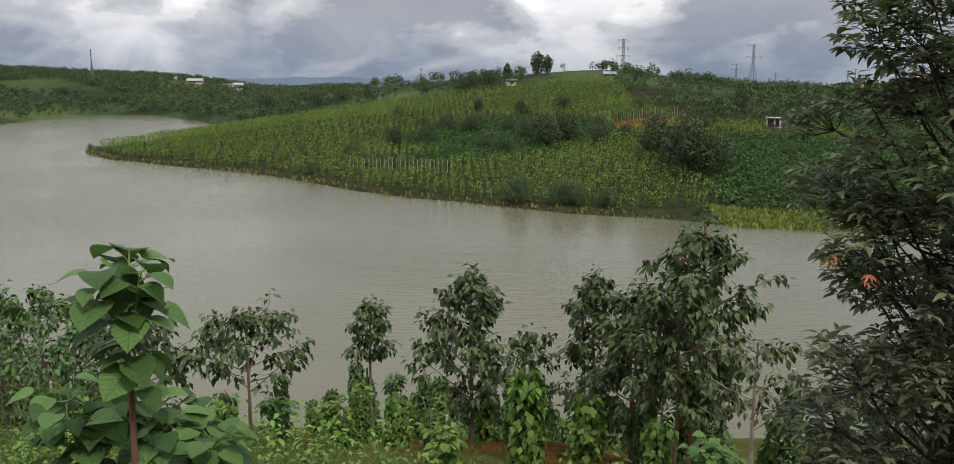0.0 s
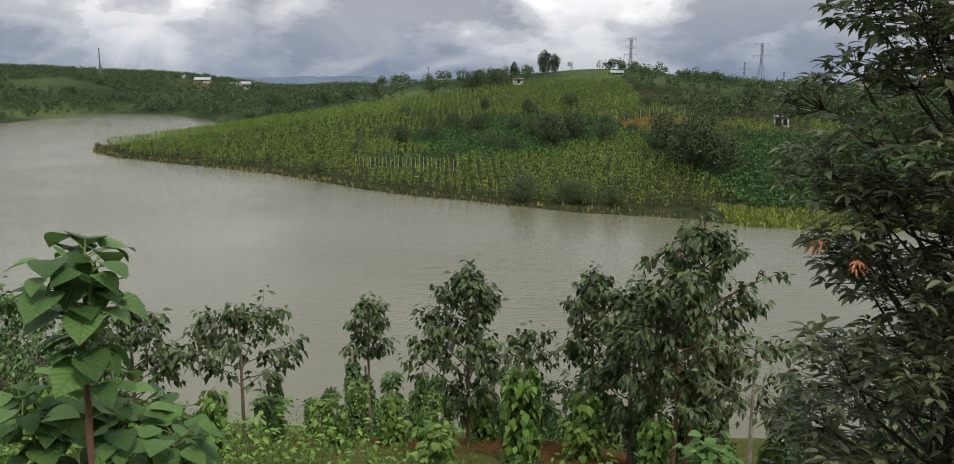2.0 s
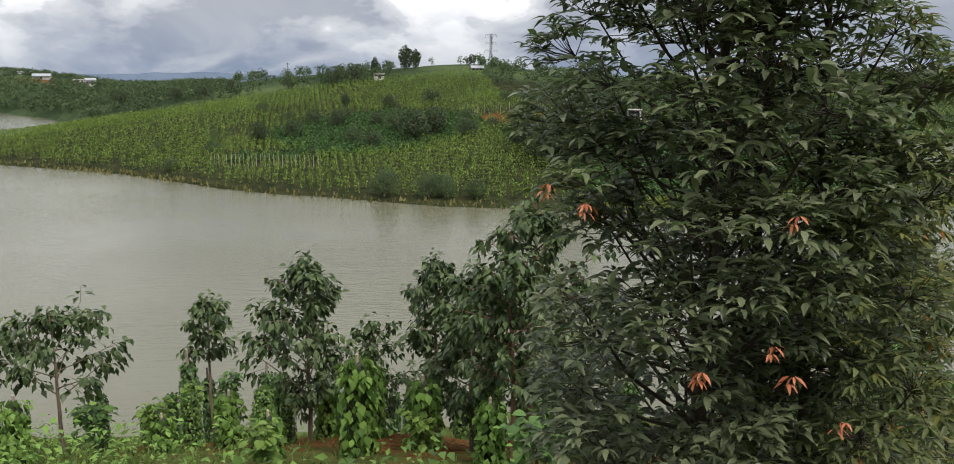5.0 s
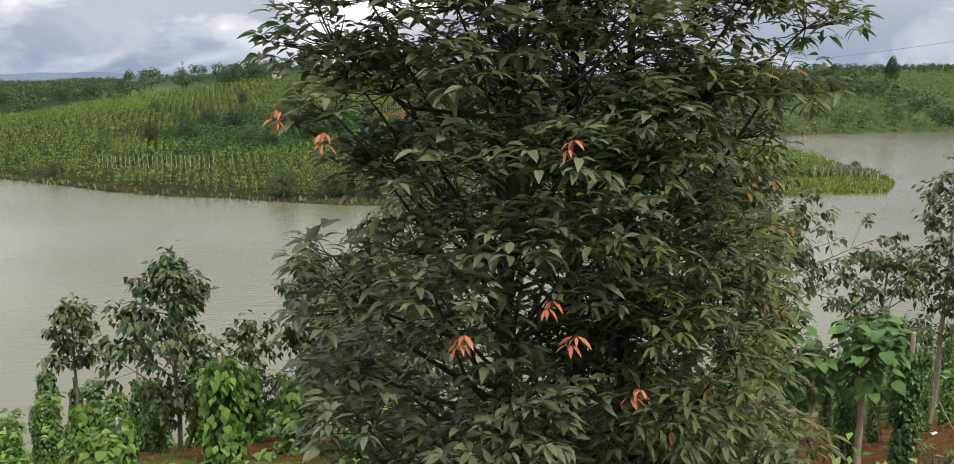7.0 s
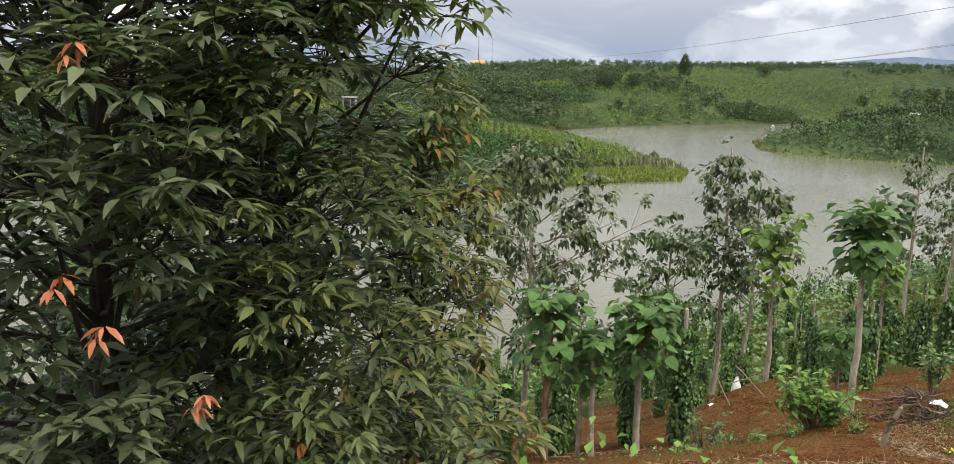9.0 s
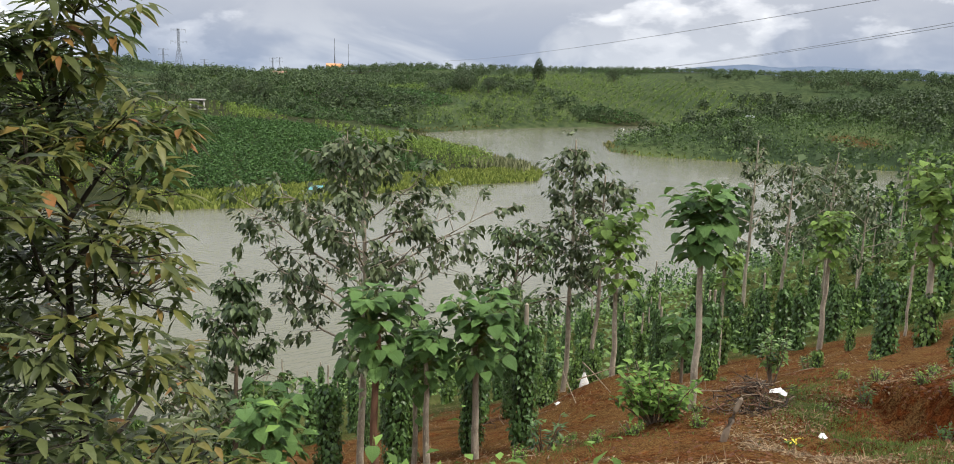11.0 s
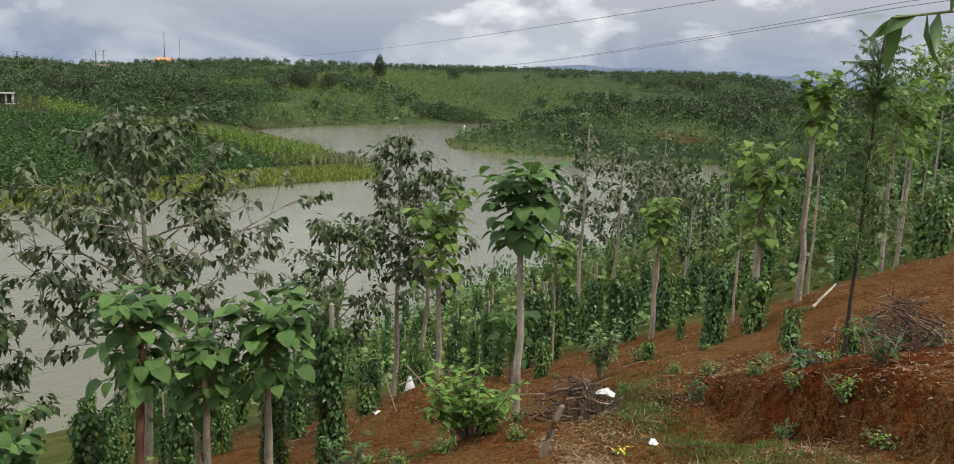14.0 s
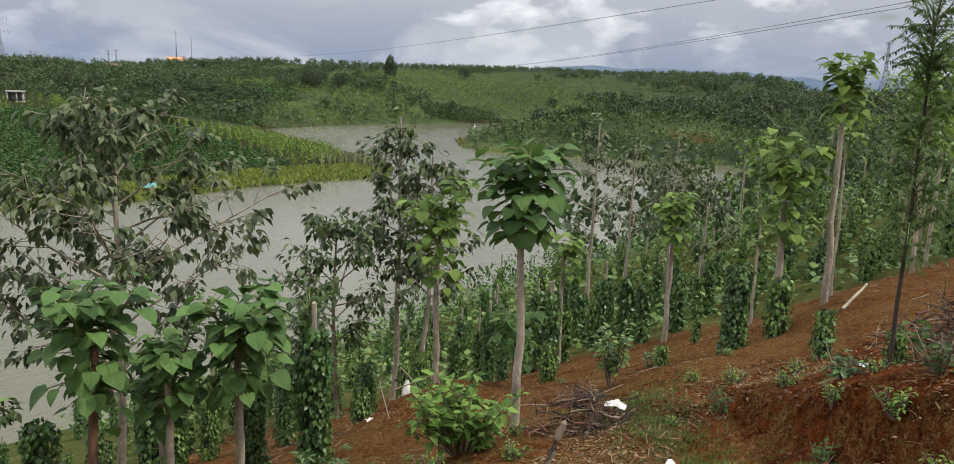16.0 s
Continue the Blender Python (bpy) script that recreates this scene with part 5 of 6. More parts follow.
# bare poles waiting for vines
poles = Shape()
rng = np.random.default_rng(77)
for k in range(26):
    x = -26 + k * 0.86
    y = 174.2 - 0.52 * (x + 26) + rng.normal(0, 0.15)
    z = float(height(x, y))
    poles.tube([(x, y, z - 0.2), (x + rng.normal(0, 0.05), y, z + 2.3)], [0.06, 0.05], 5)
for k in range(40):
    x, y = 29 + rng.uniform(0, 24), 216 + rng.uniform(0, 12)
    z = float(height(x, y))
    poles.tube([(x, y, z - 0.2), (x + rng.normal(0, 0.1), y, z + rng.uniform(1.6, 2.4))], [0.045, 0.035], 5)
for k in range(11):
    x, y = -88 + k * 1.7, 296 + k * 3.0
    poles.tube([(x, y, -1.0), (x + rng.normal(0, 0.1), y, rng.uniform(1.6, 2.8))], [0.22, 0.18], 5)
for k in range(7):
    poles.tube([(-111 + k * 0.7, 233 + k * 0.5, -1.5), (-111 + k * 0.7, 233 + k * 0.5, rng.uniform(0.5, 1.4))], [0.07, 0.06], 5)
setting("bare_poles", poles.mesh("bare_poles"), M_POLE, "rows of bare weathered poles set up for vines", "poles", "stuff")


# ---- the slope at hand: trees down towards the water ----
def settle(ob, x, y, turn=0.0, size=1.0, sunk=0.03):
    ob.matrix_world = pose(*stand(x, y, sunk), rz=turn) @ Matrix.Scale(size, 4)
    return ob


DARK = "slender tree with dark drooping leaves on the slope"
PALE = "slender tree with grey-green drooping leaves and a pale trunk"
for x, y, tall, wide, bare, limbs, twigs, per, leaf, mat, bark, label, heavy, seed in [
        (-3.9, 17.8, 3.5, 2.5, 0.42, 11, 5, 7, 0.27, M_TUNG, M_BARK, "small tree with a round crown of dark drooping leaves", 1.0, 1),
        (-2.0, 25.7, 5.25, 1.4, 0.60, 9, 4, 8, 0.30, M_TUNG, M_BARK, "thin tall tree with a small dark crown", 1.0, 2),
        (1.35, 19.05, 4.95, 2.7, 0.20, 18, 6, 10, 0.26, M_TUNG, M_BARK, "slender tree with a pointed crown of grey-green drooping leaves", 0.9, 3),
        (4.5, 19.2, 5.2, 2.0, 0.24, 16, 6, 10, 0.25, M_TUNG, M_BARK, DARK, 0.95, 4),
        (5.0, 16.5, 4.5, 2.0, 0.2, 15, 6, 10, 0.25, M_TUNG, M_BARK, DARK, 1.0, 5),
        (5.95, 15.2, 5.75, 2.2, 0.30, 18, 6, 11, 0.24, M_TUNG, M_BARK_RED, "tall tree with a reddish trunk and a heavy dark crown", 1.05, 6),
        (5.5, 14.4, 4.3, 1.9, 0.32, 13, 5, 10, 0.22, M_TUNG, M_BARK_RED, DARK, 1.0, 7),
        (6.6, 16.4, 4.0, 1.8, 0.30, 12, 5, 10, 0.22, M_TUNG_PALE, M_BARK, DARK, 1.0, 8),
        (6.1, 11.7, 3.0, 1.5, 0.45, 8, 4, 5, 0.19, M_TUNG_PALE, M_BARK_PALE, "sparse young tree with pale bark and drooping leaves", 1.1, 9),
        (2.9, 21.3, 3.5, 2.2, 0.1, 12, 5, 7, 0.24, M_TUNG, M_BARK, "bushy dark tree by the water", 1.0, 10),
        (-6.3, 17.4, 3.7, 2.6, 0.12, 14, 5, 7, 0.27, M_TUNG, M_BARK, "bushy tree with dark drooping leaves", 1.0, 11),
        (-12.6, 24.8, 5.2, 4.2, 0.1, 16, 6, 8, 0.30, M_PEPPER, M_BARK, "broad dark bushy tree by the water", 1.0, 12),
        (-15.5, 27.5, 5.4, 4.0, 0.1, 16, 6, 8, 0.30, M_PEPPER, M_BARK, "broad dark green bushy tree by the water", 1.0, 13),
        (-10.0, 21.5, 3.4, 3.0, 0.1, 12, 5, 8, 0.26, M_PEPPER, M_BARK, "low dark bushy tree", 1.0, 14),
        (13.4, 15.7, 7.3, 3.8, 0.34, 20, 9, 12, 0.215, M_TUNG_PALE, M_BARK_PALE, "spreading tree with sparse grey-green drooping leaves", 1.1, 15),
        (22.8, 19.9, 8.6, 2.6, 0.42, 15, 5, 7, 0.27, M_TUNG_PALE, M_BARK_PALE, PALE, 0.85, 16),
        (21.0, 20.0, 5.9, 3.3, 0.40, 13, 5, 8, 0.28, M_TUNG, M_BARK, "leaning tree with a dense dark crown", 1.0, 17),
        (22.8, 18.5, 7.1, 2.2, 0.42, 13, 5, 7, 0.26, M_TUNG_PALE, M_BARK_PALE, PALE, 0.95, 18),
        (10.8, 15.8, 4.5, 1.7, 0.18, 15, 5, 12, 0.20, M_TUNG, M_BARK, "upright tree with small dark leaves", 1.0, 19),
        (33.6, 21.4, 8.8, 2.4, 0.45, 9, 3, 7, 0.26, M_TUNG_PALE, M_BARK_PALE, PALE, 1.0, 20),
        (32.8, 19.1, 7.2, 2.6, 0.45, 9, 3, 7, 0.26, M_TUNG_PALE, M_BARK_PALE, PALE, 1.0, 21),
        (36.1, 19.6, 6.9, 2.6, 0.45, 9, 3, 7, 0.26, M_TUNG_PALE, M_BARK_PALE, PALE, 1.0, 22),
        (34.1, 17.0, 5.4, 2.2, 0.45, 9, 3, 7, 0.26, M_TUNG_PALE, M_BARK_PALE, PALE, 1.0, 23),
        (40.5, 22.0, 7.5, 2.4, 0.45, 9, 3, 7, 0.26, M_TUNG_PALE, M_BARK_PALE, PALE, 1.0, 24),
        (9.2, 13.2, 2.2, 1.4, 0.3, 8, 4, 6, 0.18, M_TUNG_PALE, M_BARK, "sparse young tree with drooping leaves", 1.0, 25)]:
    settle(limbed_tree(seed, tall, wide, bare, int(limbs * 1.4), twigs + 3, per + 2, leaf * 0.88, 0.95, LIGHT, mat, bark, "drooping_leaf_tree", label, "tree", top_heavy=heavy,
                       thick=0.03 + tall * 0.007, group="drooping-leaved trees on the slope"), x, y, seed * 40)

for x, y, tall, tuft, leaves, leaf, bark, thick, deep, stem, seed, label in [
        (-1.04, 4.6, 2.84, 0.74, 24, 0.26, M_BARK_RED, 0.034, 1.0, 5, 1, "young tree with a reddish stem and huge green heart-shaped leaves"),
        (-1.2, 5.7, 1.50, 1.15, 58, 0.22, M_BARK_RED, 0.03, 0.9, 12, 2, "low bushy young tree with huge bright green leaves"),
        (-0.75, 5.0, 1.35, 0.95, 40, 0.21, M_BARK_RED, 0.03, 0.8, 10, 3, "low bushy young tree with huge bright green leaves"),
        (-1.75, 5.1, 1.6, 0.9, 34, 0.22, M_BARK_RED, 0.03, 0.8, 8, 4, "low bushy young tree with huge bright green leaves"),
        (15.35, 8.75, 3.52, 1.15, 62, 0.27, M_BARK_PALE, 0.06, 0.95, 0, 5, ""), (12.94, 10.95, 2.75, 1.2, 64, 0.27, M_BARK_PALE, 0.065, 0.95, 0, 6, ""),
        (11.4, 11.46, 3.15, 1.25, 60, 0.27, M_BARK_RED, 0.07, 1.1, 4, 7, "young tree with a thick reddish trunk and huge heart-shaped leaves"),
        (18.35, 13.4, 3.95, 1.35, 62, 0.26, M_BARK_PALE, 0.065, 1.6, 0, 8, ""), (26.6, 13.64, 4.0, 1.2, 46, 0.28, M_BARK_PALE, 0.08, 1.2, 0, 9, ""),
        (22.5, 8.9, 3.9, 1.5, 60, 0.27, M_BARK_PALE, 0.08, 1.7, 0, 10, ""), (23.3, 8.35, 4.7, 1.0, 40, 0.25, M_BARK_PALE, 0.07, 1.1, 0, 11, ""),
        (12.4, 11.9, 2.6, 0.9, 40, 0.22, M_BARK_PALE, 0.05, 1.0, 6, 12, ""), (12.2, 11.2, 2.4, 0.8, 30, 0.22, M_BARK_PALE, 0.06, 0.8, 0, 13, ""),
        (5.0, 9.9, 1.1, 0.95, 34, 0.20, M_BARK_RED, 0.03, 0.6, 6, 14, "low bright green plant with huge leaves"),
        (-3.4, 18.2, 1.35, 1.1, 34, 0.21, M_BARK, 0.04, 0.7, 4, 15, ""), (-2.1, 18.5, 1.35, 0.9, 32, 0.20, M_BARK, 0.04, 0.7, 4, 16, ""),
        (-1.6, 20.1, 1.95, 0.7, 30, 0.20, M_BARK, 0.04, 1.0, 6, 17, ""), (-0.8, 21.2, 2.1, 0.75, 28, 0.20, M_BARK, 0.04, 0.7, 3, 18, ""),
        (3.8, 15.2, 0.95, 0.9, 32, 0.18, M_BARK, 0.03, 0.7, 6, 19, "low bright green plant with huge leaves"),
        (19.2, 12.2, 1.6, 0.95, 26, 0.26, M_BARK, 0.04, 0.8, 0, 20, ""), (9.8, 11.3, 1.7, 1.0, 34, 0.24, M_BARK, 0.045, 0.9, 3, 21, ""), (8.9, 9.6, 1.5, 0.9, 32, 0.22, M_BARK, 0.04, 0.8, 3, 22, ""),
        (26.5, 7.9, 4.4, 1.4, 34, 0.28, M_BARK_PALE, 0.05, 1.5, 0, 23, ""), (31.0, 9.0, 4.8, 1.5, 34, 0.30, M_BARK_PALE, 0.055, 1.4, 0, 24, ""),
        (28.5, 6.0, 4.2, 1.4, 34, 0.28, M_BARK_PALE, 0.055, 1.4, 0, 25, ""), (24.0, 15.0, 3.6, 1.1, 30, 0.26, M_BARK_PALE, 0.07, 1.1, 0, 26, ""), (1.0, 12.3, 0.8, 0.8, 26, 0.18, M_BARK, 0.03, 0.5, 4, 27, "low bright green plant with huge leaves")]:
    settle(broadleaf_tree(seed, tall, tuft, int(leaves * (1.7 if seed < 5 else 2.4)), leaf * (0.98 if seed < 5 else 0.76), bark, thick, label=label, deep=deep, stem_leaves=stem, hang=0.35 if seed < 5 else 0.6, blades=YOUNG_BLADES if seed in (8, 9, 10, 11, 16, 17, 19, 23, 24, 25, 26, 27) else BIG_BLADES), x, y, seed * 63)

# pepper vines: those that stand singly, then the rows of the grove
KINDS = [(1.9, 0.54, 1700, M_PEPPER, -0.1), (2.2, 0.50, 1700, M_PEPPER, 0.3), (1.6, 0.52, 1350, M_PEPPER_LIGHT, -0.1), (2.4, 0.56, 1700, M_PEPPER, 0.5), (1.0, 0.46, 560, M_PEPPER_LIGHT, -0.1), (2.0, 0.52, 1150, M_PEPPER_LIGHT, 0.8)]
VINES = [pepper_vine(k, t, w, n, m, up, leaf=0.085) for k, (t, w, n, m, up) in enumerate(KINDS)]
VINES += [pepper_vine(20 + k, t, w, n // 2, m, up, leaf=0.125) for k, (t, w, n, m, up) in enumerate(KINDS)]
spots = [(21.8, 9.3, 0, 1.0), (14.5, 11.7, 1, 1.05), (22.3, 8.75, 4, 1.15), (18.2, 6.3, 4, 0.66), (16.75, 5.0, 4, 0.52), (27.9, 15.7, 0, 1.05), (27.5, 16.2, 3, 0.9), (28.6, 14.5, 0, 0.95), (28.1, 18.7, 1, 1.0),
         (25.6, 18.6, 3, 0.95), (24.7, 16.6, 0, 1.0), (20.7, 16.4, 2, 0.9), (14.3, 13.0, 0, 0.9), (17.7, 17.4, 0, 0.95), (18.4, 15.7, 4, 0.95), (13.5, 14.0, 2, 1.0), (13.1, 13.7, 1, 1.05), (16.8, 19.1, 2, 1.0), (2.6, 15.3, 2, 1.3),
         (20.8, 10.1, 4, 0.6), (23.7, 11.1, 4, 0.55), (11.2, 12.6, 0, 0.9), (10.1, 12.6, 2, 0.9), (23.2, 14.6, 1, 0.9), (21.9, 13.6, 4, 0.9)]
rng = np.random.default_rng(31)
gx, gy = rows_grid(16, 78, 6, 43, 2.0, 2.3, 12, rng, 0.35)
for x, y in zip(gx, gy):
    away = math.hypot(x - 8, y - 2.3)
    if away > 19.5 and not (x < 30 and y < 14) and not (x < 21 and y > 27) and rng.uniform() > 0.10 and inland(x, y) > 2.5:
        spots.append((x, y, int(rng.choice([0, 2, 2, 2, 1, 5])), rng.uniform(0.7, 1.05)))
gx, gy = rows_grid(-5, 12, 13, 38, 1.9, 2.3, 5, rng, 0.35)
for x, y in zip(gx, gy):
    if rng.uniform() > 0.22 and not (3 < x < 5.6 and 17 < y < 24) and not (x < 0.5 and y < 19):
        spots.append((x, y, int(rng.choice([0, 1, 2, 2, 4])), rng.uniform(0.7, 1.15)))
gx, gy = rows_grid(8, 20, 13, 30, 2.0, 2.4, 20, rng, 0.4)
for x, y in zip(gx, gy):
    if rng.uniform() > (0.35 if x > 15.5 else 0.72):
        spots.append((x, y, int(rng.choice([0, 1, 2, 4])), rng.uniform(0.6, 0.85)))
spots.sort(key=lambda q: math.hypot(q[0] - 6, q[1] - 1))
used, rest = set(), Shape()
for m, (x, y, k, size) in enumerate(spots[:300]):
    k = k if m < 42 else k + 6
    if k not in used:
        used.add(k)
        settle(VINES[k], x, y, rng.uniform(0, 360), size)
    else:
        copy_thing(VINES[k], pose(*stand(x, y), rz=float(rng.uniform(0, 360)))).scale = (size, size, size)
if len(spots) > 300:
    far_x, far_y = (np.array([q[c] for q in spots[300:]]) for c in (0, 1))
    sizes = np.array([q[3] for q in spots[300:]])
    stamp(rest, [column_proto(300 + k, 45) for k in range(4)], far_x, far_y, height(far_x, far_y), np.stack([0.78 * sizes * rng.uniform(0.8, 1.3, len(sizes)), 2.0 * sizes * rng.uniform(0.75, 1.25, len(sizes))], -1), rng.uniform(0, 6.3, len(far_x)))
    setting("pepper_grove", rest.mesh("pepper_grove"), M_PEPPER, "farther columns of pepper vines between the trees", "crops", "stuff")

# broad-leaved climbers on stakes, brighter than the pepper
CLIMBERS = [pepper_vine(50 + k, t, w, n, M_WEED, 0.1, leaf=0.20) for k, (t, w, n) in enumerate(((1.9, 0.75, 420), (1.5, 0.8, 380), (1.1, 0.7, 260)))]
for k, (x, y, size) in enumerate([(2.55, 15.0, 1.05), (3.9, 15.6, 1.0), (1.0, 13.6, 0.8), (2.9, 19.5, 1.0), (-0.4, 18.0, 0.9), (0.6, 16.2, 0.9), (5.6, 17.6, 1.0), (4.9, 13.2, 0.8), (-1.5, 16.6, 0.8), (6.9, 18.2, 1.0), (1.7, 20.4, 0.9),
                                  (-4.6, 16.8, 0.8), (-6.5, 14.4, 0.8), (-8.0, 16.5, 1.0), (8.0, 16.0, 0.9), (-3.2, 13.6, 0.7)]):
    if k < 3:
        settle(CLIMBERS[k], x, y, k * 90, size)
    else:
        copy_thing(CLIMBERS[k % 3], pose(*stand(x, y), rz=k * 71.0)).scale = (size, size, size)

# taller crowns over the grove
for k, (x, y, tall, wide) in enumerate([(34.5, 6.0, 6.5, 3.2), (37.5, 9.5, 7.0, 3.4), (42.0, 12.5, 7.5, 3.4), (46.0, 8.0, 8.5, 4.0), (51.0, 14.0, 8.0, 4.0), (55.0, 5.0, 9.5, 4.5), (39.0, 3.0, 8.0, 3.6), (60.0, 20.0, 8.0, 4.2), (44.0, 6.0, 7.0, 3.0)]):
    mat = (M_TUNG_PALE, M_TOPLEAF, M_PEPPER_LIGHT)[k % 3]
    settle(limbed_tree(60 + k, tall, wide, 0.45, 16, 6, 8, 0.30, 0.4, LIGHT, mat, M_BARK_PALE, "grove_tree", "tall slim tree with a loose green crown over the grove", "tree", thick=0.05, group="trees in the pepper grove"), x, y, k * 50)

# slim live posts with a tuft of leaves over the grove
TUFTS = [broadleaf_tree(200 + k, t, 1.0, 16, 0.22, M_BARK_PALE, 0.04, deep=0.9, blades=YOUNG_BLADES, label="tall bare pale stem with a small tuft of leaves") for k, t in enumerate((3.6, 4.4, 5.2))]
n = 0
for x, y in zip(rng.uniform(25, 66, 90), rng.uniform(5, 34, 90)):
    if math.hypot(x - 8, y - 2.3) > 21 and inland(x, y) > 4 and n < 30 and y - 2.3 < 0.55 * (x - 8):
        if n < 3:
            settle(TUFTS[n], x, y, n * 100)
        else:
            copy_thing(TUFTS[n % 3], pose(*stand(x, y), rz=float(rng.uniform(0, 360))))
        n += 1


# ---- the evergreens that fill the middle of the walk ----
def line_at(curve, f):
    k = np.linspace(0, 1, len(curve))
    return np.array([np.interp(f, k, curve[:, c]) for c in range(3)])


def leaf_whorls(rng, s, tips, outs, blade, per, leaf, rise, lean=0.5):
    """A rosette of arching leaves round each twig end, and single leaves just below it."""
    at, way, face, big = [], [], [], []
    for tip, out in zip(tips, outs):
        n = max(3, int(rng.normal(per, 1.2)))
        ang = rng.uniform(0, 6.28) + np.arange(n) * 2.4 + rng.normal(0, 0.2, n)
        ring = np.stack([np.cos(ang), np.sin(ang), np.zeros(n)], -1)
        d = unit(ring * 0.9 + out * lean + np.stack([0 * ang, 0 * ang, rng.normal(rise, 0.22, n)], -1))
        back = rng.uniform(0, 1, (n, 1)) ** 2 * leaf * 0.9
        at.append(tip + d * leaf * 0.12 - out * back)
        way.append(d)
        face.append(rng.normal(0, 0.22, (n, 3)) + [0, 0, 1.0] + 0.35 * ring)
        big.append(leaf * rng.uniform(0.62, 1.12, n))
    return s.leaves(blade, np.concatenate(at), np.concatenate(way), np.concatenate(face), np.concatenate(big))


def lumpy_tree(x, y, seed, tall, girth, lumps, whorls, per, leaf, blade, mat, label, name, low=0.12, rise=0.05, thick=0.055, drift=(0, 0), extra=(), young=None, reds=(), lump=0.30):
    """A trunk, limbs that carry separate leafy masses, and rosettes of leaves on the twigs of each mass."""
    rng = np.random.default_rng(seed)
    ob = settle(thing(name, (0, 0, 0), label, "tree"), x, y)
    base = np.array(ob.matrix_world.translation)
    spine = wobble(rng, (0, 0, -0.15), (drift[0], drift[1], tall * 0.97), 11, 0.016)
    part("trunk", Shape().tube(spine, np.linspace(thick, thick * 0.22, 11), 9).mesh("trunk", True), M_BARK_DARK, ob)
    masses = []
    for k in range(lumps):
        f = low + (0.99 - low) * (k + rng.uniform(0, 1)) / lumps
        a = k * 2.399 + rng.normal(0, 0.35)
        reach = np.interp(f, girth[0], girth[1]) * (0.22 + 0.78 * rng.uniform() ** 0.5) * (1 + 0.10 * math.sin(3 * a + 9 * f)) - lump * 0.55
        reach = max(reach, 0.05)
        masses.append((line_at(spine, f) + np.array([math.cos(a) * reach, math.sin(a) * reach, rng.uniform(-0.05, 0.15)]), lump * rng.uniform(0.75, 1.15), f))
    for cx, cy, cz, r in extra:
        c = np.array([cx, cy, cz]) - base
        masses.append((c, r, float(np.clip(c[2] / tall - 0.08, 0.1, 0.95))))
    old, fresh = ([], []), ([], [])
    for centre, r, f in masses:
        root = line_at(spine, max(f - 0.07, 0.03))
        bend = (root + centre) / 2 + [0, 0, -0.05] + rng.normal(0, 0.03, 3)
        limb = Shape().tube(np.array([root, bend, centre]), [0.019 - 0.010 * f, 0.012 - 0.005 * f, 0.004], 5, False)
        n = int(whorls * (r / lump) ** 1.6)
        d = unit(rng.normal(0, 1, (n, 3)) + [0, 0, 0.25] + 0.5 * unit(centre * [1, 1, 0]))
        d[:, 2] = np.where(d[:, 2] < -0.45, -d[:, 2], d[:, 2])
        tips = centre + d * [1.12, 1.12, 0.74] * r * rng.uniform(0.45, 1.0, (n, 1)) ** 0.6
        for q, (tip, out) in enumerate(zip(tips, d)):
            if q % 2 == 0:
                limb.tube(np.array([centre, (centre + tip) / 2 + [0, 0, -0.015], tip]), [0.0038, 0.003, 0.0018], 3, False)
            keep = fresh if young and rng.uniform() < young[1] * max(0.0, float(out[0] * 0.6 - out[1] * 0.5 + out[2] * 0.4)) else old
            keep[0].append(tip)
            keep[1].append(unit(out + [0, 0, 0.25]))
        part("limb", limb.mesh("limb", True), M_BARK_DARK, ob)
    part("crown", leaf_whorls(rng, Shape(), *old, blade, per, leaf, rise).mesh("crown", True), mat, ob)
    if fresh[0]:
        part("young_crown", leaf_whorls(rng, Shape(), *fresh, blade, per, leaf * 0.95, rise - 0.15).mesh("young_crown", True), young[0], ob, "yellow and orange young leaves")
    for place in reds:
        tip = np.array(place) - base
        s = leaf_whorls(rng, Shape(), [tip, tip + [0.02, 0, 0.03]], [unit(tip * [1, 1, 0.1] + [0, 0, 0.2])] * 2, LANCE, 6, 0.060, -0.65)
        part("young_leaves", s.mesh("young_leaves", True), M_RED_LEAF, ob, "drooping coral-red young leaves")
    return ob


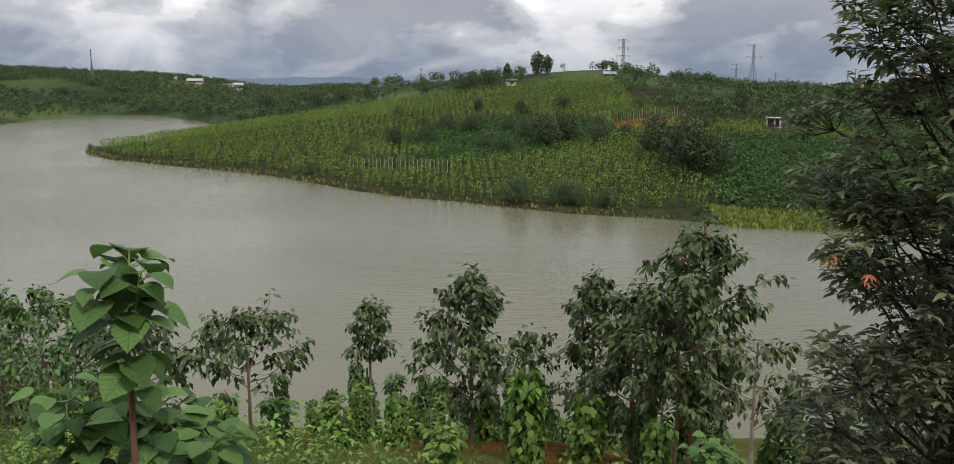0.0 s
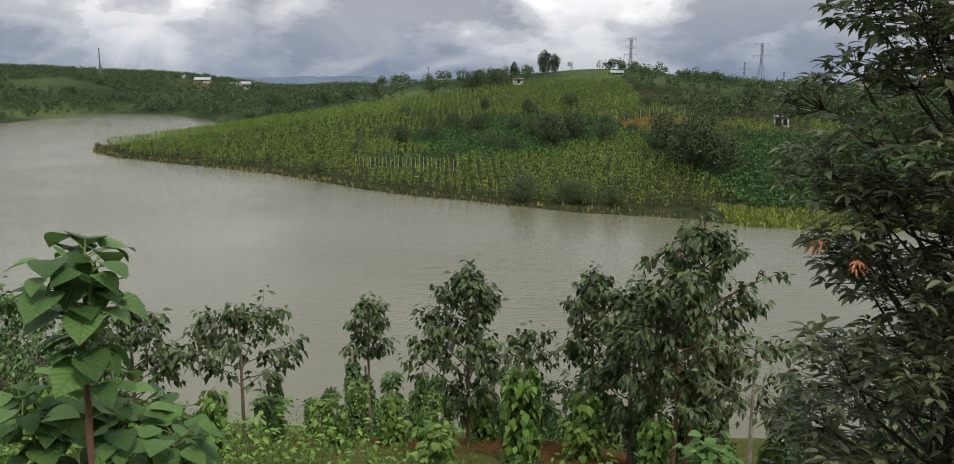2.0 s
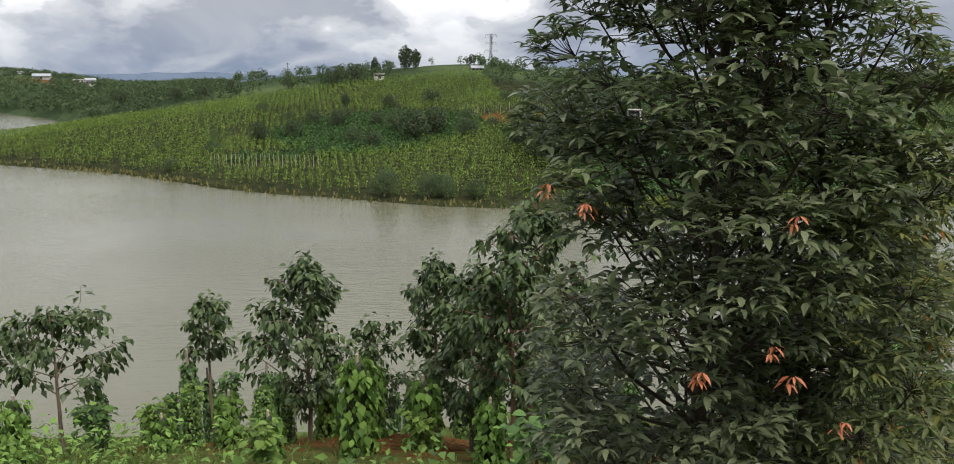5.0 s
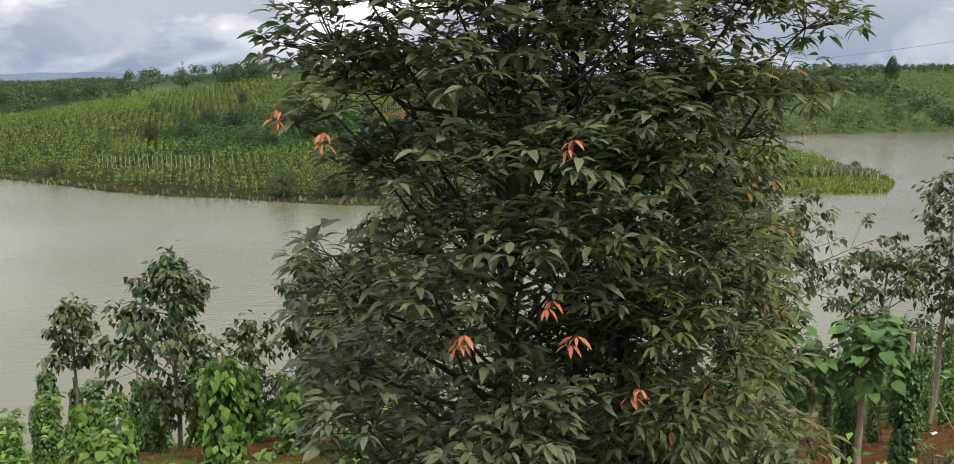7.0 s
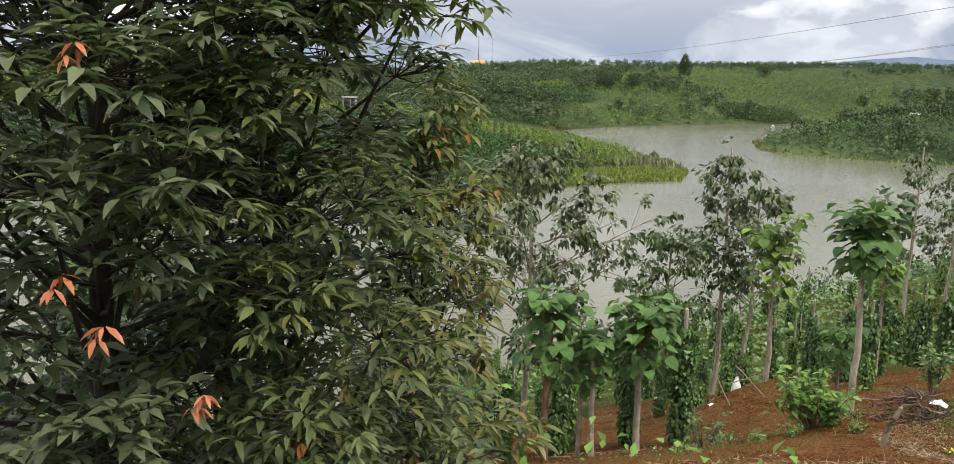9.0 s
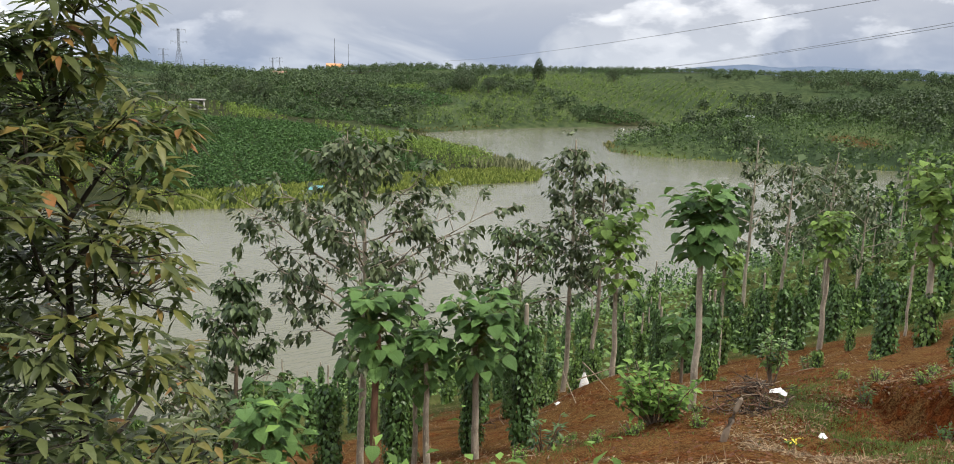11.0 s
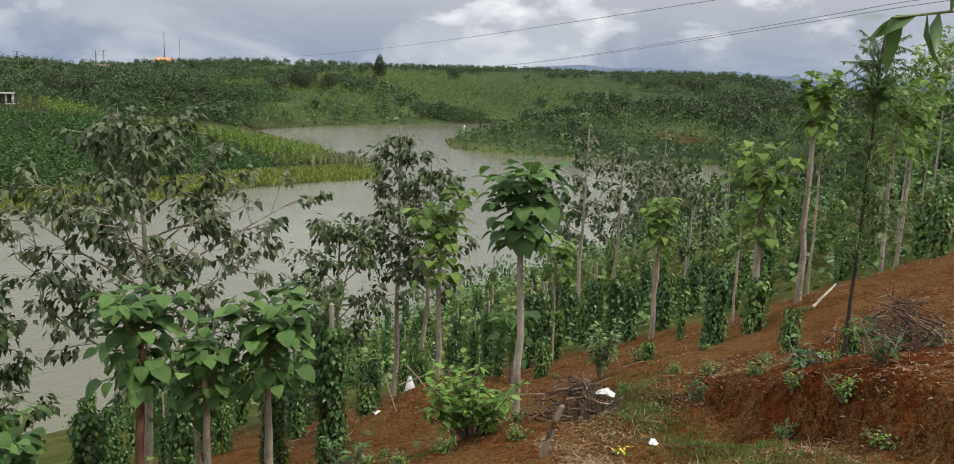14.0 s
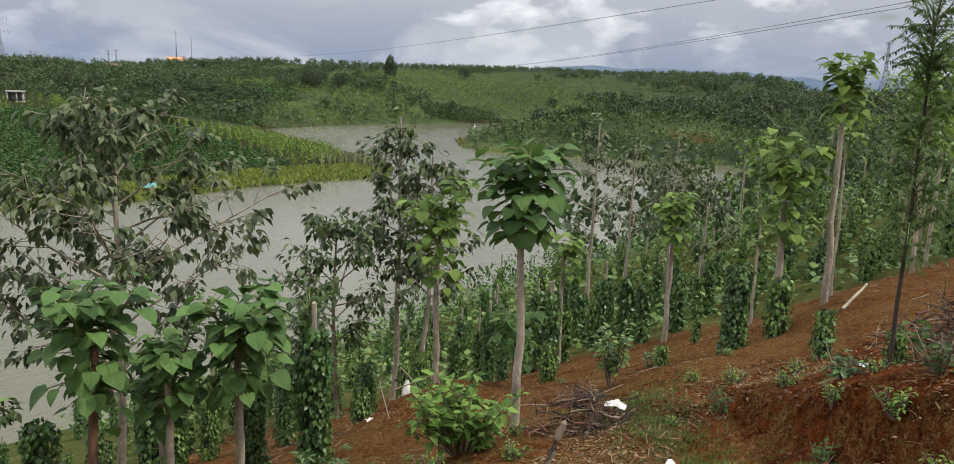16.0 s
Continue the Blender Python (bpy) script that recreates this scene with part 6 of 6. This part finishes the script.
lumpy_tree(4.49, 3.35, 4, 4.85, ((0, 0.15, 0.30, 0.45, 0.58, 0.72, 0.88, 1.0), (0.74, 0.89, 0.92, 0.92, 0.91, 0.96, 0.95, 0.55)), 98, 36, 6, 0.084, ARCHED, M_GLOSSY,
           "dense evergreen tree with glossy dark leaves and coral young shoots", "evergreen_tree", thick=0.06,
           extra=[(4.20, 2.60, 20.30, 0.24), (4.50, 2.50, 20.00, 0.25), (4.70, 2.58, 20.50, 0.25), (4.35, 2.52, 19.70, 0.24), (4.65, 2.50, 19.75, 0.24), (4.08, 2.58, 19.95, 0.24), (4.40, 2.60, 20.72, 0.25), (4.00, 2.60, 19.50, 0.24), (4.82, 2.62, 20.15, 0.24), (4.15, 2.75, 20.95, 0.25), (4.60, 2.65, 21.05, 0.25), (3.66, 2.95, 19.58, 0.18), (3.68, 2.90, 20.15, 0.20), (3.72, 2.80, 18.95, 0.22),
                  (3.85, 3.10, 20.60, 0.26), (3.82, 3.30, 20.95, 0.26), (3.97, 3.00, 21.20, 0.26), (4.00, 3.40, 20.30, 0.28), (3.78, 3.15, 20.30, 0.24), (4.05, 3.15, 21.50, 0.26), (3.90, 3.30, 19.90, 0.26), (3.95, 3.50, 21.30, 0.26)],
           reds=[(4.03, 2.30, 19.39), (4.35, 2.28, 19.50), (3.60, 2.66, 20.07), (4.44, 2.28, 19.36), (4.67, 2.22, 19.16), (4.42, 2.30, 20.06), (3.44, 2.74, 20.15)])
lumpy_tree(4.99, 3.70, 5, 4.7, ((0, 0.2, 0.4, 0.6, 0.8, 1.0), (0.5, 0.75, 0.8, 0.8, 0.75, 0.4)), 30, 34, 6, 0.084, ARCHED, M_GLOSSY,
           "slimmer evergreen tree with glossy dark leaves", "evergreen_tree", thick=0.05)
lumpy_tree(5.12, 3.30, 6, 4.35, ((0, 0.15, 0.28, 0.40, 0.55, 0.7, 0.85, 1.0), (0.55, 0.78, 0.80, 0.76, 0.74, 0.70, 0.62, 0.3)), 46, 36, 7, 0.090, LANCE, M_FLUSH_OLD,
           "tree with fingered leaves flushed yellow and orange at the tips", "flushing_tree", thick=0.042, rise=-0.18, young=(M_FLUSH, 0.35), lump=0.26,
           extra=[(5.00, 2.72, 19.30, 0.27), (5.25, 2.68, 19.60, 0.27), (4.95, 2.70, 19.95, 0.26), (5.22, 2.72, 20.25, 0.26), (5.05, 2.66, 18.90, 0.28), (5.35, 2.72, 19.10, 0.28), (4.75, 2.66, 19.65, 0.24), (5.70, 2.85, 20.50, 0.24), (5.52, 2.80, 20.25, 0.26), (5.42, 2.90, 20.60, 0.26)])
lumpy_tree(6.05, 3.95, 7, 2.75, ((0, 0.15, 0.35, 0.55, 0.68, 0.82, 1.0), (0.45, 0.62, 0.62, 0.58, 0.36, 0.42, 0.15)), 36, 27, 7, 0.100, LANCE, M_FLUSH_OLD,
           "young tree flushed with yellowish and orange leaves", "flushing_tree", thick=0.026, rise=-0.25, young=(M_FLUSH, 1.4), lump=0.24)


# ---- the grove's edge and the cut bank ----
def feather_tree(x, y, tall, seed):
    """A slim tree with tiers of feathery compound leaves."""
    rng = np.random.default_rng(seed)
    ob = settle(thing("feathery_tree", (0, 0, 0), "slim tree with feathery compound leaves and a dark trunk", "tree"), x, y)
    curve = wobble(rng, (0, 0, -0.15), (0.02, 0.0, tall * 0.97), 9, 0.012)
    part("trunk", Shape().tube(curve, np.linspace(0.026, 0.008, 9), 8).mesh("trunk", True), M_BARK_DARK, ob)
    wood, at, way, face = Shape(), [], [], []
    for k in range(170):
        f = 0.34 + 0.66 * rng.uniform() ** 0.8
        root = np.array([np.interp(f, np.linspace(0, 1, 9), curve[:, c]) for c in range(3)])
        a = rng.uniform(0, 2 * np.pi)
        reach = rng.uniform(0.22, 0.62) * (1.15 - 0.45 * f)
        tip = root + np.array([math.cos(a) * reach, math.sin(a) * reach, rng.uniform(-0.1, 0.5)])
        spine = np.array([root, (root + tip) / 2 + [0, 0, 0.06], tip + [0, 0, -0.05]])
        wood.tube(spine, [0.008, 0.005, 0.002], 4, False)
        for g in np.linspace(0.2, 1.0, 14):
            p = np.array([np.interp(g, [0, 0.5, 1], spine[:, c]) for c in range(3)])
            for side in (-1, 1):
                at.append(p)
                way.append([math.cos(a + side * 1.15), math.sin(a + side * 1.15), -0.25 + rng.normal(0, 0.15)])
                face.append([rng.normal(0, 0.2), rng.normal(0, 0.2), 1])
    part("leaf_stalk", wood.mesh("leaf_stalk", True), M_PETIOLE, ob)
    part("crown", Shape().leaves(LANCE, at, way, face, rng.uniform(0.035, 0.075, len(at))).mesh("crown"), M_FEATHER, ob)
    return ob


feather_tree(16.6, 5.0, 3.65, 3)
feather_tree(14.6, 12.1, 2.7, 4)

settle(shrub(1, 0.80, 1.35, 34, 24, 0.13, OVATE, M_WEED, label="leafy green shrub beside a heap of dead branches"), 13.75, 8.05)
settle(shrub(2, 0.95, 0.75, 10, 34, 0.11, OVATE, M_PEPPER_LIGHT, label="young coffee bush on bare red earth", name="coffee_bush", category="bush"), 17.4, 8.8)
settle(shrub(3, 0.55, 0.5, 6, 14, 0.10, OVATE, M_PEPPER_LIGHT, label="small leafy shrub on bare red earth"), 20.8, 10.3)
settle(shrub(4, 0.7, 0.6, 6, 16, 0.12, LANCE, M_PEPPER, label="small dark shrub on the slope"), 12.9, 9.3)
settle(shrub(5, 0.32, 0.6, 8, 12, 0.10, OVATE, M_PEPPER, label="low shrub on the cut bank"), 16.05, 5.2)
settle(shrub(6, 0.4, 0.8, 8, 14, 0.09, OVATE, M_FEATHER, label="low weedy shrub on the cut bank"), 15.7, 4.3)
settle(shrub(7, 0.35, 0.5, 6, 12, 0.07, OVATE, M_FEATHER, label="low weedy shrub on the cut bank"), 16.1, 6.5)
settle(shrub(8, 0.3, 0.4, 6, 12, 0.07, OVATE, M_FEATHER, label="low weedy shrub on the cut bank"), 15.05, 4.95)


WEED = shrub(20, 0.20, 0.42, 12, 14, 0.045, OVATE, M_WEED, name="weed", label="low leafy weed on red earth", category="weed", group="weeds on the cut bank")
settle(WEED, 16.35, 5.9)
for k, (x, y, size) in enumerate([(15.55, 5.1, 0.9), (16.6, 6.6, 1.0), (15.2, 4.45, 1.1), (16.9, 7.3, 0.8), (14.6, 3.9, 0.9), (15.9, 4.9, 0.7), (17.3, 6.2, 0.8), (16.2, 7.6, 0.7), (17.6, 4.4, 1.3), (18.0, 4.9, 1.2), (17.0, 3.9, 1.2),
                                  (14.4, 7.9, 0.8), (13.6, 7.2, 0.9), (13.2, 7.9, 1.0), (12.6, 8.0, 0.8), (18.9, 7.9, 0.6), (19.8, 9.6, 0.6), (16.0, 9.6, 0.7), (15.1, 10.4, 0.6), (14.2, 10.1, 0.7), (17.7, 11.0, 0.7), (13.5, 9.6, 0.8),
                                  (20.9, 12.4, 0.7), (21.8, 7.6, 0.7), (23.0, 9.9, 0.7), (12.2, 9.0, 0.9), (15.3, 6.6, 0.6), (14.9, 5.7, 0.5)]):
    copy_thing(WEED, pose(*stand(x, y), rz=k * 67.0)).scale = (size, size, size)


# ---- what covers the ground ----
def undergrowth():
    rng = np.random.default_rng(12)
    # weeds and low leafy growth on the left and down by the water
    x, y = np.concatenate([rng.uniform(-26, 10, 30000), rng.uniform(-7, 3.5, 8000)]), np.concatenate([rng.uniform(4, 44, 30000), rng.uniform(2.5, 13, 8000)])
    open_soil = 1.4 * bump(x, y, 4.2, 19.5, 2.4, 5.0) + 0.5 * bump(x, y, 1, 19, 6, 6) + ease(x, 5, 9) * ease(y, 6, 9)
    m = (ripple(x, y, 1.8, 90, 3) > 1.6 * open_soil - 0.02) & (inland(x, y) > 0.4) & (np.hypot(x - 3, y) > 3.3)
    x, y = x[m], y[m]
    n = len(x)
    lump = np.clip(0.35 + 1.3 * ripple(x, y, 1.8, 90, 3), 0.05, 1.3)
    z = height(x, y) + rng.uniform(0.0, 1, n) ** 1.3 * 1.15 * lump
    way = unit(np.stack([rng.normal(0, 1, n), rng.normal(0, 1, n), rng.normal(0.1, 0.4, n)], -1))
    s = Shape().leaves(LIGHT, np.stack([x, y, z], -1), way, rng.normal(0, 0.35, (n, 3)) + [0, 0, 1], rng.uniform(0.05, 0.16, n))
    setting("undergrowth", s.mesh("undergrowth"), M_WEED, "low leafy green weeds covering the slope", "undergrowth", "stuff")
    # the same between the vines of the grove
    x, y = rng.uniform(22, 80, 34000), rng.uniform(-4, 46, 34000)
    m = (np.hypot(x - 8, y - 2.3) > 25) & ~((x < 27) & (y < 12)) & (inland(x, y) > 0.4) & (ripple(x, y, 2.5, 97, 3) > -0.30 + 0.35 * (1 - ease(np.hypot(x - 8, y - 2.3), 25, 34)))
    x, y = x[m], y[m]
    n = len(x)
    s = Shape().leaves(CLUMP, np.stack([x, y, height(x, y) + rng.uniform(0, 1, n) ** 1.6 * 1.1], -1), unit(rng.normal(0, 1, (n, 3)) * [1, 1, 0.5]), rng.normal(0, 0.5, (n, 3)) + [0, 0, 1], rng.uniform(0.12, 0.28, n))
    setting("grove_undergrowth", s.mesh("grove_undergrowth"), M_PEPPER_LIGHT, "green weeds between the vines of the grove", "undergrowth", "stuff")
    # grass: on the left slope, along the bench and at the water
    gx, gy = [], []
    for cx, cy, rx, ry, turn, count in ((14.85, 6.1, 1.9, 0.5, 64, 2400), (15.6, 7.0, 1.5, 0.4, 30, 800), (12.6, 8.6, 1.6, 1.2, 0, 500), (14.0, 4.6, 0.9, 0.5, 60, 500), (17, 26, 8, 4, 0, 2000), (-8, 14, 7, 9, 0, 6000), (-3, 9, 3, 4, 0, 3000), (17.0, 5.4, 0.7, 0.5, 0, 150)):
        u, v = rng.normal(0, 0.6, count) * rx, rng.normal(0, 0.6, count) * ry
        c, sn = math.cos(radians(turn)), math.sin(radians(turn))
        gx.append(cx + u * c - v * sn)
        gy.append(cy + u * sn + v * c)
    x, y = np.concatenate(gx), np.concatenate(gy)
    m = inland(x, y) > 0.3
    x, y = x[m], y[m]
    n = len(x)
    s = Shape()
    for k in range(3):
        way = unit(np.stack([rng.normal(0, 0.55, n), rng.normal(0, 0.55, n), np.ones(n)], -1))
        px, py = x + rng.normal(0, 0.02, n), y + rng.normal(0, 0.02, n)
        s.leaves((BLADE[0] * [1, 2.2, 1], BLADE[1]), np.stack([px, py, height(px, py) - 0.01], -1), way, rng.normal(0, 1, (n, 3)), rng.uniform(0.05, 0.14, n) * np.where(x < 9, 1.8, 0.55))
    setting("grass", s.mesh("grass"), M_GRASS, "tufts of short green grass on red earth", "grass", "stuff")
    # fallen leaves and straw
    x, y = np.concatenate([rng.uniform(9, 30, 19000), rng.normal(14.2, 1.8, 9000)]), np.concatenate([rng.uniform(3, 26, 19000), rng.normal(5.8, 1.1, 9000)])
    m = ripple(x, y, 2.6, 95, 3) > -0.15
    x, y = x[m], y[m]
    n = len(x)
    way = unit(np.stack([rng.normal(0, 1, n), rng.normal(0, 1, n), rng.normal(0.15, 0.15, n)], -1))
    slim = rng.uniform(0, 1, n) < 0.5
    s = Shape()
    at = np.stack([x, y, height(x, y) + 0.012], -1)
    s.leaves(LIGHT, at[~slim], way[~slim], rng.normal(0, 0.4, ((~slim).sum(), 3)) + [0, 0, 1], rng.uniform(0.018, 0.06, (~slim).sum()))
    s.leaves((BLADE[0] * [1, 0.8, 1], BLADE[1]), at[slim], way[slim], rng.normal(0, 0.4, (slim.sum(), 3)) + [0, 0, 1], rng.uniform(0.04, 0.2, slim.sum()))
    setting("leaf_litter", s.mesh("leaf_litter"), M_LITTER, "fallen dry leaves and straw on red earth", "litter", "stuff")


undergrowth()


def clods():
    rng = np.random.default_rng(14)
    x, y = np.concatenate([rng.uniform(9, 30, 5200), rng.normal(14.8, 1.5, 2600)]), np.concatenate([rng.uniform(3, 20, 5200), rng.normal(5.8, 1.2, 2600)])
    n = len(x)
    v = np.array([(1, 0, 0), (0.2, 0.9, 0.1), (-0.9, 0.3, 0), (-0.4, -0.8, 0.1), (0.6, -0.7, 0), (0.05, 0.1, 0.75)])
    s = Shape().leaves((v, [(0, 1, 5), (1, 2, 5), (2, 3, 5), (3, 4, 5), (4, 0, 5)]), np.stack([x, y, height(x, y) - 0.004], -1),
                       np.stack([rng.normal(0, 1, n), rng.normal(0, 1, n), rng.normal(0, 0.2, n)], -1), rng.normal(0, 0.2, (n, 3)) + [0, 0, 1], np.minimum(np.exp(rng.normal(-4.2, 0.55, n)), 0.035))
    setting("soil_clods", s.mesh("soil_clods"), rough_paint("red_clod", (0.034, 0.011, 0.004), (0.165, 0.060, 0.020), 9), "crumbs and clods of red earth", "soil", "stuff")


clods()


def stick(rng, a, b, thick, mat, name="stick", label="dry grey stick lying on the earth", category="stick", group=""):
    c = (np.array(a, float) + np.array(b, float)) / 2
    ob = new(name, Shape().tube(wobble(rng, np.array(a) - c, np.array(b) - c, 6, 0.012), np.linspace(thick, thick * 0.6, 6), 6).mesh(name, True))
    ob.location = c
    ob.data.materials.append(mat)
    return tagged(ob, label, category, group)


def brush_heap(x, y, wide, tall, count, seed, label, lean=0.0):
    """A heap of dead branches thrown together."""
    rng = np.random.default_rng(seed)
    ob = thing("brush_heap", stand(x, y), label, "branches", "heaps of dead branches")
    for k in range(count):
        a = rng.uniform(0, 2 * np.pi)
        mid = np.array([rng.normal(0, wide * 0.22), rng.normal(0, wide * 0.22), 0.0])
        mid[2] = tall * max(0.05, 1 - np.hypot(mid[0], mid[1]) / wide * 1.7) * rng.uniform(0.1, 1)
        d = unit([math.cos(a), math.sin(a), rng.normal(0.12 + lean, 0.35)]) * wide * rng.uniform(0.08, 0.27)
        p = wobble(rng, mid - d, mid + d, 6, 0.035)
        p[:, 2] = np.maximum(p[:, 2], -0.02)
        s = Shape().tube(p, np.linspace(rng.uniform(0.005, 0.015), 0.003, 6), 5)
        for m in range(2):
            f = rng.uniform(0.4, 0.9)
            root = np.array([np.interp(f, np.linspace(0, 1, 6), p[:, c]) for c in range(3)])
            s.tube(np.array([root, root + rng.normal(0, wide * 0.09, 3) + [0, 0, 0.04]]), [0.005, 0.002], 4, False)
        part("branch", s.mesh("branch", True), (M_DEADWOOD, M_BARK_RED, M_BARK_DARK, M_BARK_DARK, M_BARK_RED)[k % 5], ob)
    return ob


brush_heap(14.8, 7.3, 1.05, 0.60, 140, 1, "low heap of dead twigs and branches on red earth")
brush_heap(17.3, 4.6, 1.5, 0.75, 150, 2, "high tangle of grey dead branches on the bank", 0.1)
brush_heap(16.8, 15.5, 1.0, 0.25, 18, 3, "low heap of dead twigs on the slope")
rng = np.random.default_rng(8)
hx, hy, hz = stand(13.1, 6.4, 0.05)
stick(rng, (hx - 0.04, hy + 0.10, hz - 0.08), (hx + 0.16, hy - 0.02, hz + 0.52), 0.05, M_BARK, "broken_stump", "broken leaning tree stump beside the heap", "stump")
a, b = stand(21.55, 7.36), stand(22.3, 7.35)
stick(rng, (a[0], a[1], a[2] + 0.10), (b[0], b[1], b[2] + 0.35), 0.03, M_BARK_PALE, "white_pole", "pale peeled pole leaning on the earth", "pole")
for (ax, ay, az), (bx, by, bz) in (((18.1, 14.7, 0.7), (16.7, 12.6, 0.0)), ((18.4, 14.4, 0.7), (17.4, 12.4, 0.0)), ((17.6, 13.7, 0.3), (18.3, 13.2, 0.2))):
    p, q = stand(ax, ay), stand(bx, by)
    stick(rng, (p[0], p[1], p[2] + az), (q[0], q[1], q[2] + bz), 0.014, M_DEADWOOD, "bamboo_stake", "thin brown bamboo stake leaning over the slope", "stake", "crossed bamboo stakes")
for k in range(40):
    x, y = rng.uniform(11, 24), rng.uniform(4, 16)
    a, d = rng.uniform(0, 6.28), rng.uniform(0.15, 0.5)
    p, q = stand(x, y), stand(x + d * math.cos(a), y + d * math.sin(a))
    stick(rng, (p[0], p[1], p[2] + 0.045), (q[0], q[1], q[2] + 0.06), 0.008, M_DEADWOOD, group="sticks on the slope")


def crumpled(name, x, y, size, mat, seed, label, category, up=0.0):
    """A limp sheet of woven plastic, crumpled into folds."""
    rng = np.random.default_rng(seed)
    n = 14
    u, v = np.meshgrid(np.linspace(-1, 1, n), np.linspace(-1, 1, n))
    px, py = u * size[0] / 2 + ripple(u, v, 0.7, seed) * size[0] * 0.16, v * size[1] / 2 + ripple(u, v, 0.7, seed + 4) * size[1] * 0.16
    pz = size[2] * (0.55 + 0.6 * ripple(u, v, 0.55, seed + 9, 3)) * np.clip(1.25 - np.hypot(u, v), 0.06, 1)
    i, j = np.meshgrid(np.arange(n - 1), np.arange(n - 1), indexing="ij")
    q = i * n + j
    ob = new(name, Shape().put(np.stack([px, py, pz], -1), np.stack([q, q + 1, q + n + 1, q + n], -1).reshape(-1, 4)).mesh(name, True))
    ob.data.materials.append(mat)
    at = stand(x, y, 0.01)
    ob.matrix_world = pose(at[0], at[1], at[2] + up, rz=seed * 37)
    return tagged(ob, label, category)


crumpled("plastic_bag", 14.9, 7.0, (0.22, 0.13, 0.10), M_SACK, 3, "crumpled white plastic bag lying on dead branches", "bag", 0.22)
crumpled("plastic_scrap", 14.35, 6.0, (0.10, 0.09, 0.09), M_SACK, 5, "small white plastic scrap on the earth", "litter")
crumpled("plastic_scrap", 17.45, 5.5, (0.20, 0.12, 0.05), M_SACK, 7, "white plastic scrap beside a young pepper plant", "litter")
crumpled("plastic_scrap", 17.0, 13.6, (0.16, 0.12, 0.06), M_SACK, 9, "small white plastic scrap on the slope", "litter")
crumpled("plastic_scrap", 24.6, 15.6, (0.3, 0.2, 0.08), M_SACK, 11, "small white plastic scrap on the slope", "litter")

# a white sack hung on a stake
sx, sy, sz = stand(19.25, 15.2)
sack = thing("hanging_sack", (sx, sy, sz), "white plastic sack with an orange print hung on a stake", "sack")
ring = np.linspace(0, 2 * np.pi, 13)[:-1]
body = Shape()
rows = [(0.10, 0.02, 0.02), (0.14, 0.13, 0.08), (0.30, 0.15, 0.10), (0.48, 0.13, 0.09), (0.62, 0.08, 0.05), (0.74, 0.03, 0.03)]
body.put(np.array([(w * math.cos(a) * (1 + 0.12 * math.sin(3 * a + z * 9)), d * math.sin(a) * (1 + 0.15 * math.cos(2 * a + z * 7)), z) for z, w, d in rows for a in ring]),
         [(r * 12 + k, r * 12 + (k + 1) % 12, (r + 1) * 12 + (k + 1) % 12, (r + 1) * 12 + k) for r in range(5) for k in range(12)])
part("bag", body.mesh("bag", True), M_SACK, sack)
part("print", Shape().put(np.array([(0.158 * math.cos(a), 0.108 * math.sin(a), z) for z in (0.24, 0.36) for a in np.linspace(-2.2, -1.0, 7)]), [(k, k + 1, 8 + k, 7 + k) for k in range(6)]).mesh("print"), M_PRINT, sack, "orange printed patch")
part("stake", Shape().tube([(0.02, 0.02, -0.15), (0.0, 0.03, 0.85)], [0.014, 0.010], 6).mesh("stake"), M_DEADWOOD, sack)


# ---- a leafy cane leaning in beside the path ----
def cane(x, y, seed):
    rng = np.random.default_rng(seed)
    g = stand(x, y)
    ob = thing("leafy_cane", g, "arching green cane with long pointed leaves beside the path", "cane")
    line = np.array([(0.5, -0.5, -0.1), (0.42, -0.42, 0.9), (0.25, -0.2, 1.65), (0.0, 0.05, 2.05), (-0.16, 0.18, 2.02)])
    part("stem", Shape().tube(line, [0.012, 0.011, 0.008, 0.005, 0.003], 6).mesh("stem", True), M_PETIOLE, ob)
    for k in range(16):
        f = 0.52 + 0.48 * k / 15
        root = np.array([np.interp(f, np.linspace(0, 1, 5), line[:, c]) for c in range(3)])
        way = unit([rng.normal(-0.3, 0.5), rng.normal(0.2, 0.5), rng.normal(-0.55, 0.6)])
        part("leaf", Shape().leaves(LANCE, [root], [way], [rng.normal(0, 0.5, 3) + [0, 0, 1]], rng.uniform(0.08, 0.14)).mesh("leaf"), M_PEPPER, ob)
    return ob


cane(9.12, 2.12, 3)
yellow = thing("wild_flower", stand(13.9, 6.1), "small weed with bright yellow flowers", "flower")
part("leaves", Shape().leaves(OVATE, rng.normal(0, 0.05, (26, 3)) * [1, 1, 0.3] + [0, 0, 0.04], rng.normal(0, 1, (26, 3)) * [1, 1, 0.4], [(0, 0, 1)] * 26, 0.07).mesh("leaves"), M_GRASS, yellow)
part("bloom", Shape().leaves(OVATE, rng.normal(0, 0.04, (14, 3)) * [1, 1, 0.3] + [0, 0, 0.10], rng.normal(0, 1, (14, 3)) * [1, 1, 0.3], [(0, 0, 1)] * 14, 0.045).mesh("bloom"), M_YELLOW, yellow)
